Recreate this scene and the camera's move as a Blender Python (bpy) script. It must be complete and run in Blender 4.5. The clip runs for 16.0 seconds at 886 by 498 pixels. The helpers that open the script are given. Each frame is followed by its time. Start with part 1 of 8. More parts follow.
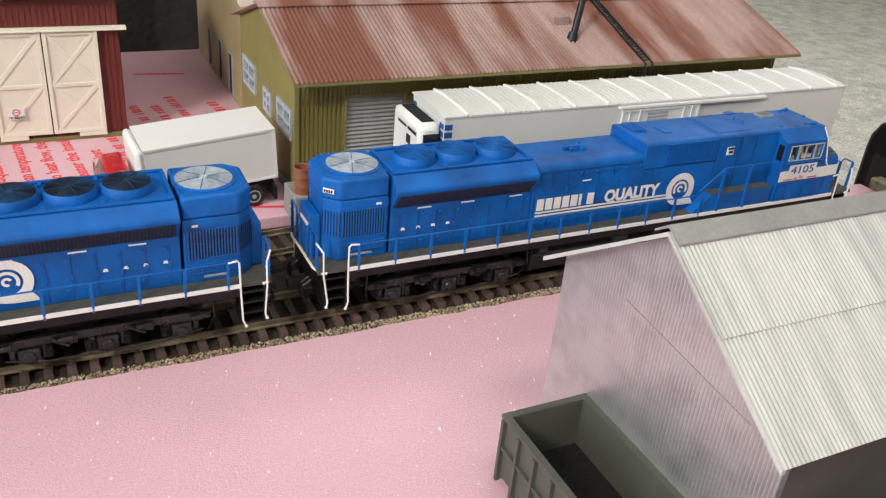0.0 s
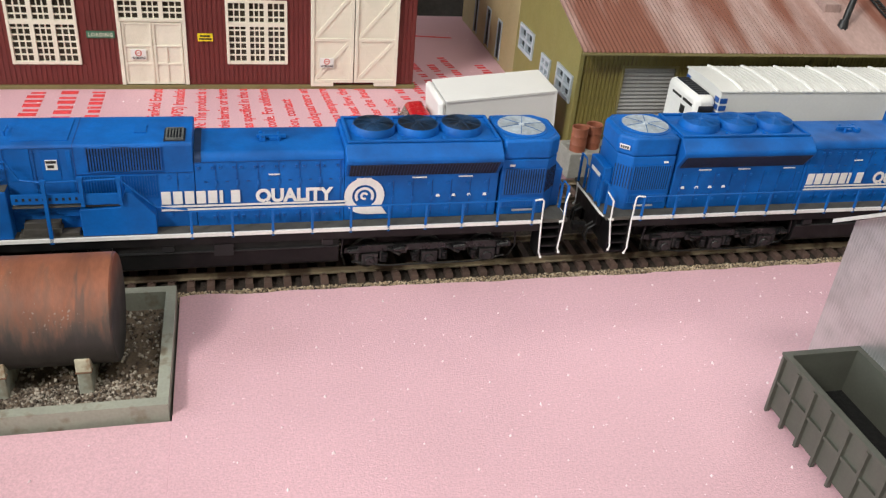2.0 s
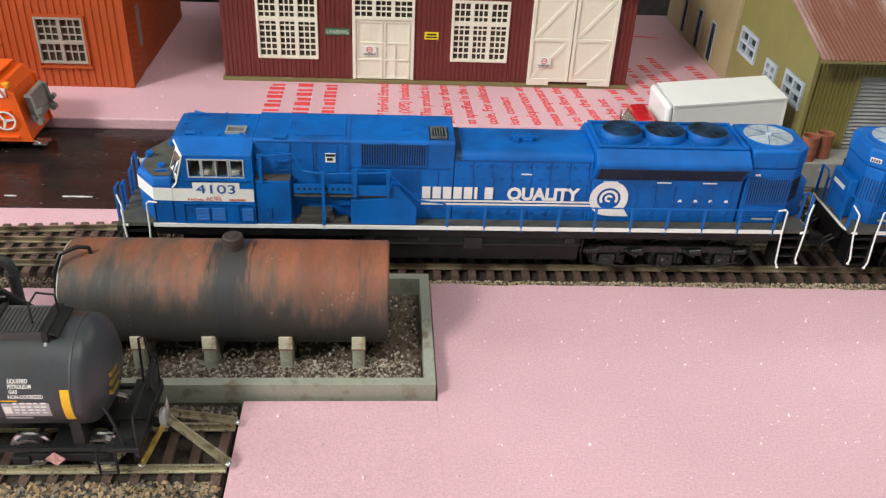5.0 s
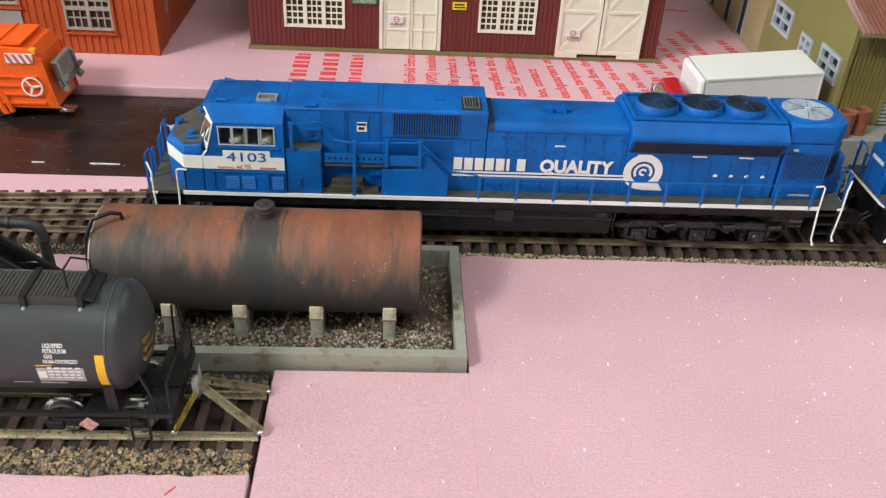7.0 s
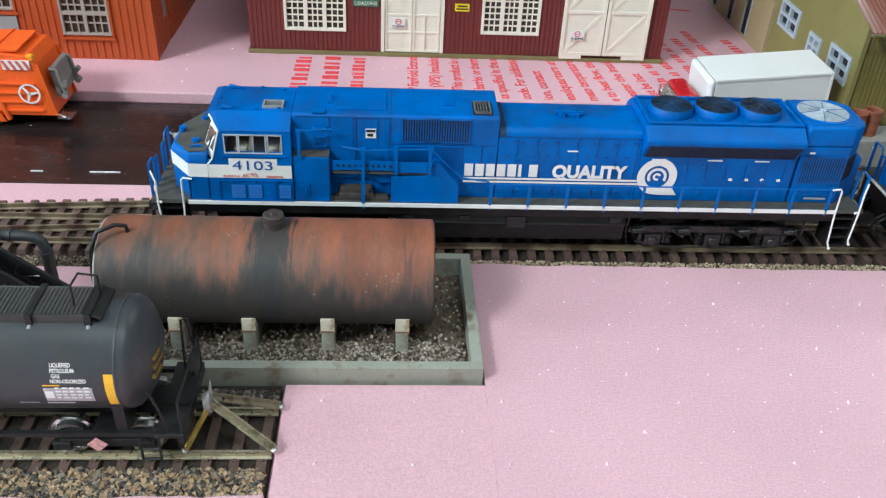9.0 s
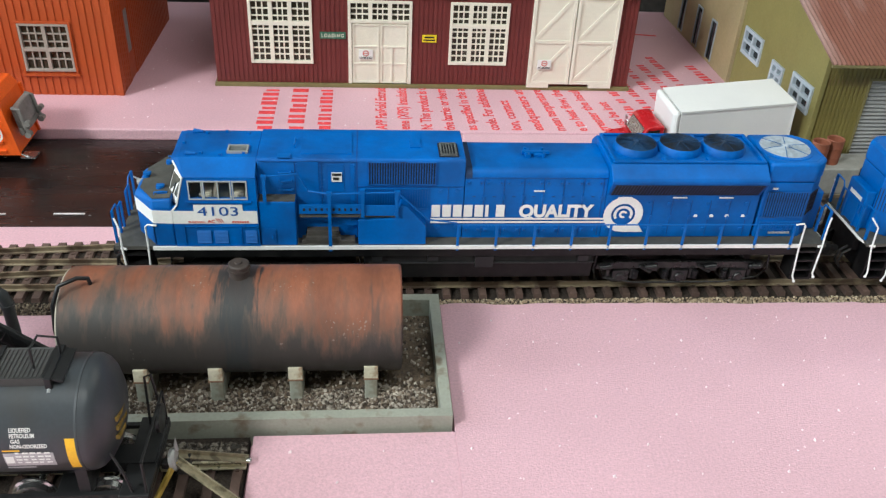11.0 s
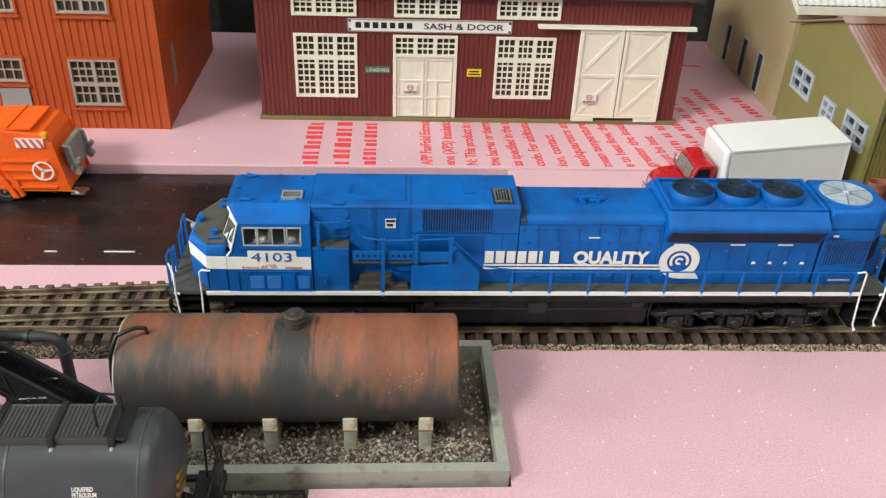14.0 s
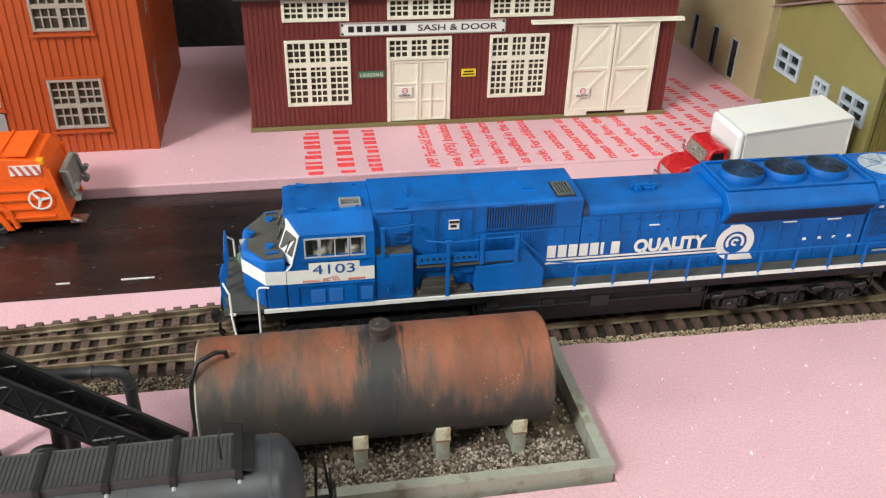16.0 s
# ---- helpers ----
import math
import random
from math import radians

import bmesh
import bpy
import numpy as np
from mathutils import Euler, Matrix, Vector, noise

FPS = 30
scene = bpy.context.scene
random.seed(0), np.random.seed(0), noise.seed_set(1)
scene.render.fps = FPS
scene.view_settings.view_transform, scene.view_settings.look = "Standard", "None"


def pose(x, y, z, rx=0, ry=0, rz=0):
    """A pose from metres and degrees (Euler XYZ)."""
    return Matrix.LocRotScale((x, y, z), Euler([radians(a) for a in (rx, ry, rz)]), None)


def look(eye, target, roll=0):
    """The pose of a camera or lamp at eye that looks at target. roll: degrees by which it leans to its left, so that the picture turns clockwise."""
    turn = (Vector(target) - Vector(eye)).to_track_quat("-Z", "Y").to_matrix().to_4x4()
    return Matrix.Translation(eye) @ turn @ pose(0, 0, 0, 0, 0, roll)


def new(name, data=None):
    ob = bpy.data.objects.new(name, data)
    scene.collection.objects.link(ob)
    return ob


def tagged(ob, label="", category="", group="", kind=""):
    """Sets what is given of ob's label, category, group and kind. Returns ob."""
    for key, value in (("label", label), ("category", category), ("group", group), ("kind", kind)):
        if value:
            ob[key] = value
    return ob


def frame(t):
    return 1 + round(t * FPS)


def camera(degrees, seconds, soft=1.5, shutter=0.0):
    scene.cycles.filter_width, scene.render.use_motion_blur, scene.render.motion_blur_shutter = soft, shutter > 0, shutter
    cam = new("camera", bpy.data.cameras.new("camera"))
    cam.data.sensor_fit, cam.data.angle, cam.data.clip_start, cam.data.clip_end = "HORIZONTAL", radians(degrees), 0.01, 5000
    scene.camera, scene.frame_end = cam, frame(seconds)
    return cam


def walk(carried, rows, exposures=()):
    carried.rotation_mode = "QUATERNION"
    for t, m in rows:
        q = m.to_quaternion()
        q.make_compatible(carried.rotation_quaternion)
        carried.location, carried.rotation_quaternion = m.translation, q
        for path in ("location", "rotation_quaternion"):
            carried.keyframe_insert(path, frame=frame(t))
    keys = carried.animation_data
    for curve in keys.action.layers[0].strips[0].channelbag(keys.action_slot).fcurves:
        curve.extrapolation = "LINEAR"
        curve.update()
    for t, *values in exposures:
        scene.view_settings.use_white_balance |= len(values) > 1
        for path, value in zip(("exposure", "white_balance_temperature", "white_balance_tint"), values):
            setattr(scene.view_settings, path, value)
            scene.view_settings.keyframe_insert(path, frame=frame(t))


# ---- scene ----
cam = camera(54.7, 16.0, 1.3)
PATH = [
    (0.0, (0.03982, 0.01170, 0.17841), (0.24632, 0.40080, -0.05814), 5.384),
    (0.5, (0.03041, 0.00538, 0.17852), (0.22994, 0.39543, -0.06241), 5.595),
    (1.0, (0.01488, -0.00467, 0.18081), (0.19142, 0.39271, -0.06601), 5.488),
    (1.5, (-0.00357, -0.00988, 0.17985), (0.14172, 0.39682, -0.07211), 5.251),
    (2.0, (-0.01917, -0.01536, 0.18375), (0.09520, 0.39926, -0.07123), 5.387),
    (2.5, (-0.03268, -0.02057, 0.18662), (0.05867, 0.39627, -0.07395), 5.526),
    (3.0, (-0.04300, -0.02718, 0.19100), (0.02590, 0.39324, -0.07072), 4.521),
    (3.5, (-0.04497, -0.02826, 0.19347), (0.00950, 0.39488, -0.06728), 3.758),
    (4.0, (-0.05022, -0.02535, 0.19255), (-0.00539, 0.39844, -0.06897), 3.329),
    (6.5, (-0.06583, -0.01796, 0.19019), (-0.03739, 0.39848, -0.08508), 3.319),
    (7.0, (-0.06627, -0.01772, 0.18815), (-0.03986, 0.39727, -0.08949), 3.346),
    (7.5, (-0.06768, -0.01455, 0.19008), (-0.04246, 0.40029, -0.08791), 3.275),
    (8.0, (-0.06745, -0.01113, 0.19004), (-0.04186, 0.40353, -0.08818), 3.232),
    (8.5, (-0.06966, -0.00927, 0.18917), (-0.04257, 0.40555, -0.08867), 3.133),
    (9.0, (-0.07262, -0.01015, 0.18689), (-0.04229, 0.40448, -0.09090), 3.081),
    (9.5, (-0.07129, -0.00341, 0.19008), (-0.03458, 0.41143, -0.08662), 3.188),
    (12.0, (-0.06950, -0.00398, 0.19671), (-0.02492, 0.41445, -0.07334), 3.045),
    (12.5, (-0.07033, -0.00251, 0.19694), (-0.03096, 0.41642, -0.07314), 2.886),
    (13.0, (-0.07386, -0.00054, 0.19590), (-0.03946, 0.41969, -0.07285), 2.744),
    (13.5, (-0.07710, 0.00178, 0.19868), (-0.04613, 0.42324, -0.06855), 2.695),
    (14.0, (-0.07945, 0.00568, 0.20397), (-0.05034, 0.42840, -0.06149), 2.372),
    (14.5, (-0.08803, 0.00426, 0.20486), (-0.05907, 0.42820, -0.05864), 2.133),
    (15.0, (-0.10040, 0.02503, 0.20693), (-0.06832, 0.44892, -0.05630), 1.202),
    (15.5, (-0.11749, 0.03543, 0.19930), (-0.06454, 0.45854, -0.06180), 0.475),
    (16.0, (-0.13096, 0.01675, 0.19516), (-0.05222, 0.43707, -0.06394), 1.575),
]
WHITE_BALANCE = [(0.0, -0.27, 6500, 9), (4.2, -0.30, 6400, 6), (6.5, -0.30, 6350, 5), (7.5, -0.32, 6300, 5), (8.3, -0.25, 5600, 1), (9.7, -0.25, 5550, 0), (11.8, -0.25, 6200, 3), (16.0, -0.18, 6400, 4)]
walk(cam, [(t, look(eye, target, roll)) for t, eye, target, roll in PATH], WHITE_BALANCE)


# ---- light and room exposure ----
world = bpy.data.worlds.new("world")
scene.world = world
world.use_nodes = True
wn = world.node_tree
sky = wn.nodes.new("ShaderNodeTexSky")
sky.sky_type = "NISHITA"
sky.sun_disc = False
sky.sun_elevation, sky.sun_rotation = radians(35), radians(250)
wn.nodes["Background"].inputs["Strength"].default_value = 0.08
wn.links.new(sky.outputs["Color"], wn.nodes["Background"].inputs["Color"])


def area_lamp(name, eye, target, sx, sy, watts, colour):
    lamp = bpy.data.lights.new(name, "AREA")
    lamp.shape, lamp.size, lamp.size_y, lamp.energy, lamp.color = "RECTANGLE", sx, sy, watts, colour
    ob = new(name, lamp)
    ob.matrix_basis = look(eye, target)
    return ob


area_lamp("unseen_overhead_light", (-1.62, -0.93, 1.58), (-0.95, -0.30, 0.0), 0.45, 0.45, 59.5, (1.0, 0.95, 0.89))
area_lamp("unseen_overhead_light", (0.55, -0.40, 1.73), (0.55, -0.30, 0.0), 1.0, 0.45, 13.0, (1.0, 0.95, 0.89))
# Added lamp with no known source, brightens the carpet beyond the table.
area_lamp("unseen_overhead_light", (2.0, 1.7, 1.73), (2.0, 1.7, 0.0), 1.0, 0.45, 24.0, (1.0, 0.95, 0.89))
area_lamp("window_daylight", (-1.93, 0.1, 0.75), (0.0, 0.15, 0.2), 1.3, 1.1, 26.0, (0.88, 0.94, 1.0))
scene.view_settings.exposure = 0.0


# ---- building helpers ----
class G:
    """Gathers vertices and faces of one mesh."""

    def __init__(self):
        self.v, self.f, self.cuts = [], [], []

    def add(self, vs, fs):
        n = len(self.v)
        self.cuts.append((n, len(self.f)))
        self.v += [tuple(p) for p in vs]
        self.f += [tuple(i + n for i in face) for face in fs]
        return self

    def box(self, x0, x1, y0, y1, z0, z1):
        vs = [(x, y, z) for z in (z0, z1) for x, y in ((x0, y0), (x1, y0), (x1, y1), (x0, y1))]
        return self.add(vs, [(3, 2, 1, 0), (4, 5, 6, 7), (0, 1, 5, 4), (1, 2, 6, 5), (2, 3, 7, 6), (3, 0, 4, 7)])

    def taper(self, bottom, top):
        """A solid between two quads of four points each, both counter-clockwise seen from above."""
        return self.add(list(bottom) + list(top), [(3, 2, 1, 0), (4, 5, 6, 7), (0, 1, 5, 4), (1, 2, 6, 5), (2, 3, 7, 6), (3, 0, 4, 7)])

    def prism(self, outline, a, b, axis="x"):
        """A closed outline swept along an axis from a to b; outline points are (y, z), (x, z) or (x, y)."""
        def put(p, w):
            return {"x": (w, p[0], p[1]), "y": (p[0], w, p[1]), "z": (p[0], p[1], w)}[axis]
        n = len(outline)
        vs = [put(p, a) for p in outline] + [put(p, b) for p in outline]
        fs = [(i, (i + 1) % n, n + (i + 1) % n, n + i) for i in range(n)]
        return self.add(vs, fs + [tuple(range(n))[::-1], tuple(range(n, 2 * n))])

    def loft(self, rings, caps=True):
        n = len(rings[0])
        vs = [p for ring in rings for p in ring]
        fs = [(k * n + i, k * n + (i + 1) % n, (k + 1) * n + (i + 1) % n, (k + 1) * n + i) for k in range(len(rings) - 1) for i in range(n)]
        if caps:
            fs += [tuple(range(n))[::-1], tuple(range((len(rings) - 1) * n, len(rings) * n))]
        return self.add(vs, fs)

    def cyl(self, p0, p1, r, r1=None, seg=16, caps=True):
        p0, p1 = Vector(p0), Vector(p1)
        q = (p1 - p0).to_track_quat("Z", "Y")
        rings = []
        for p, rad in ((p0, r), (p1, r if r1 is None else r1)):
            rings.append([p + q @ Vector((rad * math.cos(2 * math.pi * i / seg), rad * math.sin(2 * math.pi * i / seg), 0)) for i in range(seg)])
        return self.loft(rings, caps)

    def tube(self, points, r, seg=8):
        points = [Vector(p) for p in points]
        rings, up = [], None
        for i, p in enumerate(points):
            a = points[max(i - 1, 0)]
            b = points[min(i + 1, len(points) - 1)]
            d = (b - a).normalized()
            if up is None:
                up = d.orthogonal().normalized()
            up = (up - d * up.dot(d)).normalized()
            side = d.cross(up)
            rings.append([p + (up * math.cos(2 * math.pi * k / seg) + side * math.sin(2 * math.pi * k / seg)) * r for k in range(seg)])
        return self.loft(rings)

    def lathe(self, centre, axis, profile, seg=32):
        """profile: (along, radius) pairs turned about an axis through centre."""
        c, q = Vector(centre), Vector(axis).to_track_quat("Z", "Y")
        rings = [[c + q @ Vector((r * math.cos(2 * math.pi * i / seg), r * math.sin(2 * math.pi * i / seg), a)) for i in range(seg)] for a, r in profile]
        return self.loft(rings)

    def bent(self, points, turn):
        """Moves all vertices by a matrix."""
        self.v = [tuple(turn @ Vector(p)) for p in self.v]
        return self

    def mesh(self, name):
        me = bpy.data.meshes.new(name)
        me.from_pydata(self.v, [], self.f)
        bm = bmesh.new()
        bm.from_mesh(me)
        bmesh.ops.recalc_face_normals(bm, faces=bm.faces)
        bm.to_mesh(me)
        bm.free()
        return me


def finish(ob, material, bevel, smooth):
    ob.data.materials.append(material)
    if smooth:
        ob.data.shade_smooth()
        ob.data.set_sharp_from_angle(angle=radians(smooth))
    if bevel:
        m = ob.modifiers.new("edges", "BEVEL")
        m.width, m.segments, m.limit_method, m.angle_limit = bevel, 2, "ANGLE", radians(35)
    return ob


def part(name, g, material, parent, label="", bevel=0.0, smooth=0, kind=""):
    """One mesh under a thing or under a part."""
    ob = finish(new(name, g.mesh(name) if isinstance(g, G) else g), material, bevel, smooth)
    ob.parent = parent
    return tagged(ob, label, kind=kind)


def each(name, g, material, parent, label="", smooth=0):
    """Every piece gathered in g as a mesh of its own under a thing or a part; alike pieces share one mesh."""
    made = {}
    ends = g.cuts[1:] + [(len(g.v), len(g.f))]
    for (v0, f0), (v1, f1) in zip(g.cuts, ends):
        vs = g.v[v0:v1]
        o = Vector(vs[0])
        rel = tuple(tuple(round(c, 6) for c in Vector(p) - o) for p in vs)
        if rel not in made:
            piece = G().add(rel, [tuple(i - v0 for i in face) for face in g.f[f0:f1]])
            ob = finish(new(name, piece.mesh(name)), material, 0.0, smooth)
            made[rel] = ob.data
        else:
            ob = new(name, made[rel])
        ob.parent = parent
        ob.matrix_basis = Matrix.Translation(o)
        tagged(ob, label)


def solid(name, g, material, label, category, kind="", bevel=0.0, smooth=0, group=""):
    """A thing, or a piece of the setting, made of one mesh."""
    ob = finish(new(name, g.mesh(name) if isinstance(g, G) else g), material, bevel, smooth)
    return tagged(ob, label, category, group, kind)


def thing(name, label, category, x=0.0, y=0.0, z=0.0, turn=0.0, group="", kind=""):
    ob = new(name)
    ob.empty_display_size = 0.01
    ob.matrix_basis = pose(x, y, z, 0, 0, turn)
    return tagged(ob, label, category, group, kind)


def letters(body, size, extrude=0.00006, align="CENTER", spacing=1.0, bold=0.0):
    """A mesh of lettering in the built-in font, in its own x-y plane, scaled to a height of capitals."""
    cu = bpy.data.curves.new("lettering", "FONT")
    cu.body, cu.size, cu.extrude, cu.align_x, cu.space_character, cu.offset = body, 1.0, extrude / size * 0.7, align, spacing, bold
    cu.resolution_u = 3
    ob = bpy.data.objects.new("lettering", cu)
    me = bpy.data.meshes.new_from_object(ob)
    bpy.data.objects.remove(ob)
    bpy.data.curves.remove(cu)
    me.transform(Matrix.Scale(size / 0.7, 4))
    return me


def lettered(name, body, size, material, parent, m, label="", width=0.0, spacing=1.0, bold=0.0, align="CENTER"):
    me = letters(body, size, spacing=spacing, align=align, bold=bold)
    if width:
        xs = [v.co.x for v in me.vertices]
        me.transform(Matrix.Diagonal((width / (max(xs) - min(xs)), 1, 1, 1)))
    me.transform(m)
    return part(name, me, material, parent, label)


FACING = Matrix.Rotation(radians(90), 4, "X")   # lettering that stands upright and faces -y


def strips(holes, x0, x1, z0, z1):
    """The cells of a rectangle that lie in no hole, as (x0, x1, z0, z1)."""
    xs = sorted({x0, x1, *[h[0] for h in holes], *[h[1] for h in holes]})
    zs = sorted({z0, z1, *[h[2] for h in holes], *[h[3] for h in holes]})
    for a, b in zip(xs, xs[1:]):
        for c, d in zip(zs, zs[1:]):
            mx, mz = (a + b) / 2, (c + d) / 2
            if x0 <= mx <= x1 and z0 <= mz <= z1 and not any(h[0] < mx < h[1] and h[2] < mz < h[3] for h in holes):
                yield a, b, c, d


def pierced(holes, u0, u1, w0, w1, a, b, axis="y"):
    """One wall of even thickness from a to b along an axis, with rectangular openings (u0, u1, w0, w1) through it."""
    at, vs, fs, edges = {}, [], [], {}

    def vert(u, w, d):
        key = (round(u, 7), round(w, 7), d)
        if key not in at:
            at[key] = len(vs)
            depth = a if d == 0 else b
            vs.append((u, depth, w) if axis == "y" else (depth, u, w))
        return at[key]

    for c, d, e, f in strips(holes, u0, u1, w0, w1):
        ring = ((c, e), (d, e), (d, f), (c, f))
        fs.append(tuple(vert(u, w, 0) for u, w in ring))
        fs.append(tuple(vert(u, w, 1) for u, w in reversed(ring)))
        for p, q in zip(ring, ring[1:] + ring[:1]):
            key = frozenset((vert(*p, 0), vert(*q, 0)))
            edges[key] = None if key in edges else (p, q)
    for pq in edges.values():
        if pq:
            p, q = pq
            fs.append((vert(*q, 0), vert(*p, 0), vert(*p, 1), vert(*q, 1)))
    return G().add(vs, fs)


def ribbed_wall(name, material, parent, x0, x1, z0, z1, y, thick, holes, pitch, rib, proud):
    """A wall that faces -y, with openings through it and upright ribs proud of its face."""
    wall = part(name, pierced(holes, x0, x1, z0, z1, y, y + thick), material, parent)
    g = G()
    n = int((x1 - x0) / pitch)
    for i in range(n):
        c = x0 + (i + 0.5) * (x1 - x0) / n
        cuts = sorted([(h[2], h[3]) for h in holes if h[0] < c + rib and h[1] > c - rib])
        low = z0
        for a, b in cuts + [(z1, z1)]:
            if a - low > 0.0004:
                g.box(c - rib / 2, c + rib / 2, y - proud, y + 0.0002, low, a)
            low = max(low, b)
    each("rib", g, material, wall)
    return wall


def corrugated(length, rise_from, rise_to, pitch, depth, thick):
    """A corrugated sheet along x, from the point (y, z) rise_from up to rise_to; ridges run up the slope."""
    g = G()
    n = int(length / pitch) * 4
    y0, z0 = rise_from
    y1, z1 = rise_to
    d = math.hypot(y1 - y0, z1 - z0)
    ny, nz = -(z1 - z0) / d, (y1 - y0) / d
    if nz < 0:
        ny, nz = -ny, -nz
    top = []
    for i in range(n + 1):
        x, h = length * i / n, depth * math.cos(2 * math.pi * i / 4) * 0.5
        for o in (h, h - thick):
            top.append([(x, y0 + ny * o, z0 + nz * o), (x, y1 + ny * o, z1 + nz * o)])
    vs = [p for pair in top for p in pair]
    fs = []
    for i in range(n):
        a, b = i * 4, i * 4 + 4
        fs += [(a, b, b + 1, a + 1), (a + 3, b + 3, b + 2, a + 2), (a, a + 2, b + 2, b), (a + 1, b + 1, b + 3, a + 3)]
    fs += [(0, 1, 3, 2), (n * 4, n * 4 + 2, n * 4 + 3, n * 4 + 1)]
    return g.add(vs, fs)


# ---- materials ----
def material(name, colour, rough=0.5, metal=0.0, vary=0.12, scale=60.0, grain=0.06, grain_scale=900.0, bump=0.0, bump_scale=1500.0,
             stain=None, stain_scale=30.0, stain_amount=0.0, stain_width=0.12, stretch=(1, 1, 1), spec=0.5, random_tint=0.0, coat=0.0, patch_width=None):
    """Paint, plastic or stone: a base colour with soft and fine variation, stains of a second colour, and fine relief."""
    m = bpy.data.materials.new(name)
    m.use_nodes = True
    n, link = m.node_tree.nodes, m.node_tree.links.new
    bsdf = n["Principled BSDF"]
    place = n.new("ShaderNodeTexCoord")
    mapping = n.new("ShaderNodeMapping")
    mapping.inputs["Scale"].default_value = stretch
    link(place.outputs["Object"], mapping.inputs["Vector"])

    def noisy(scale, detail=4.0):
        t = n.new("ShaderNodeTexNoise")
        t.inputs["Scale"].default_value, t.inputs["Detail"].default_value = scale, detail
        link(mapping.outputs["Vector"], t.inputs["Vector"])
        return t.outputs["Fac"]

    def ranged(value, lo, hi, a=0.3, b=0.7):
        r = n.new("ShaderNodeMapRange")
        r.inputs["From Min"].default_value, r.inputs["From Max"].default_value = a, b
        r.inputs["To Min"].default_value, r.inputs["To Max"].default_value = lo, hi
        link(value, r.inputs["Value"])
        return r.outputs["Result"]

    def times(a, b):
        r = n.new("ShaderNodeMath")
        r.operation = "MULTIPLY"
        link(a, r.inputs[0])
        link(b, r.inputs[1])
        return r.outputs[0]

    value = times(ranged(noisy(scale), 1 - vary, 1 + vary), ranged(noisy(grain_scale, 2.0), 1 - grain, 1 + grain))
    if random_tint:
        info = n.new("ShaderNodeObjectInfo")
        value = times(value, ranged(info.outputs["Random"], 1 - random_tint, 1 + random_tint, 0, 1))
    hsv = n.new("ShaderNodeHueSaturation")
    hsv.inputs["Color"].default_value = (*colour, 1)
    link(value, hsv.inputs["Value"])
    out = hsv.outputs["Color"]
    if stain is not None:
        mix = n.new("ShaderNodeMix")
        mix.data_type = "RGBA"
        mix.inputs["B"].default_value = (*stain, 1)
        link(out, mix.inputs["A"])
        edge = 0.62 - 0.3 * stain_amount
        link(ranged(noisy(stain_scale, 6.0), 0, 0.92, edge - stain_width / 2, edge + stain_width / 2), mix.inputs["Factor"])
        out = mix.outputs["Result"]
    link(out, bsdf.inputs["Base Color"])
    bsdf.inputs["Metallic"].default_value = metal
    bsdf.inputs["Specular IOR Level"].default_value = spec
    bsdf.inputs["Coat Weight"].default_value = coat
    link(ranged(noisy(scale * 2.3), max(0.03, rough - 0.08), min(1, rough + 0.08)), bsdf.inputs["Roughness"])
    if bump:
        b = n.new("ShaderNodeBump")
        b.inputs["Strength"].default_value, b.inputs["Distance"].default_value = 0.6, bump
        link(noisy(bump_scale, 3.0), b.inputs["Height"])
        link(b.outputs["Normal"], bsdf.inputs["Normal"])
    return m


def pebbles(name, colours, rough=0.9, vary=0.25):
    """Loose stone: each pebble, an island of the mesh, takes one colour of a small range."""
    m = material(name, colours[0], rough, vary=vary, bump=0.0002, bump_scale=4000)
    n, link = m.node_tree.nodes, m.node_tree.links.new
    geo = n.new("ShaderNodeNewGeometry")
    ramp = n.new("ShaderNodeValToRGB")
    ramp.color_ramp.interpolation = "CONSTANT"
    while len(ramp.color_ramp.elements) < len(colours):
        ramp.color_ramp.elements.new(0.5)
    for i, (e, c) in enumerate(zip(ramp.color_ramp.elements, colours)):
        e.position, e.color = i / len(colours), (*c, 1)
    link(geo.outputs["Random Per Island"], ramp.inputs["Fac"])
    link(ramp.outputs["Color"], [x for x in n if x.type == "HUE_SAT"][0].inputs["Color"])
    return m


PINK = material("pink_foam", (0.700, 0.436, 0.500), 0.50, vary=0.07, scale=11, grain=0.09, grain_scale=1100, bump=0.00030, bump_scale=1500, spec=0.40)
RED_INK = material("red_ink", (0.75, 0.06, 0.07), 0.6, vary=0.25, scale=300, grain=0.15)
ROAD = material("road_paint", (0.013, 0.0105, 0.0105), 0.26, vary=0.25, scale=40, grain=0.25, grain_scale=500, bump=0.0002, bump_scale=350, stretch=(0.18, 1, 1), stain=(0.022, 0.0145, 0.0135), stain_scale=60, stain_amount=0.3)
ROAD_WHITE = material("road_line", (0.65, 0.62, 0.62), 0.6, vary=0.3, scale=300)
TIE = material("brown_tie", (0.110, 0.070, 0.056), 0.65, vary=0.25, scale=200, random_tint=0.25, bump=0.0002)
RAIL = material("weathered_rail", (0.30, 0.245, 0.165), 0.42, metal=0.35, vary=0.15, scale=150, stain=(0.09, 0.06, 0.042), stain_scale=90, stain_amount=0.35)
RAIL_BRASS = material("clean_rail", (0.55, 0.50, 0.36), 0.3, metal=0.7, vary=0.15, scale=150)
BALLAST = pebbles("ballast", [(0.36, 0.27, 0.17), (0.48, 0.38, 0.25), (0.15, 0.115, 0.08), (0.30, 0.24, 0.165), (0.60, 0.51, 0.37)])
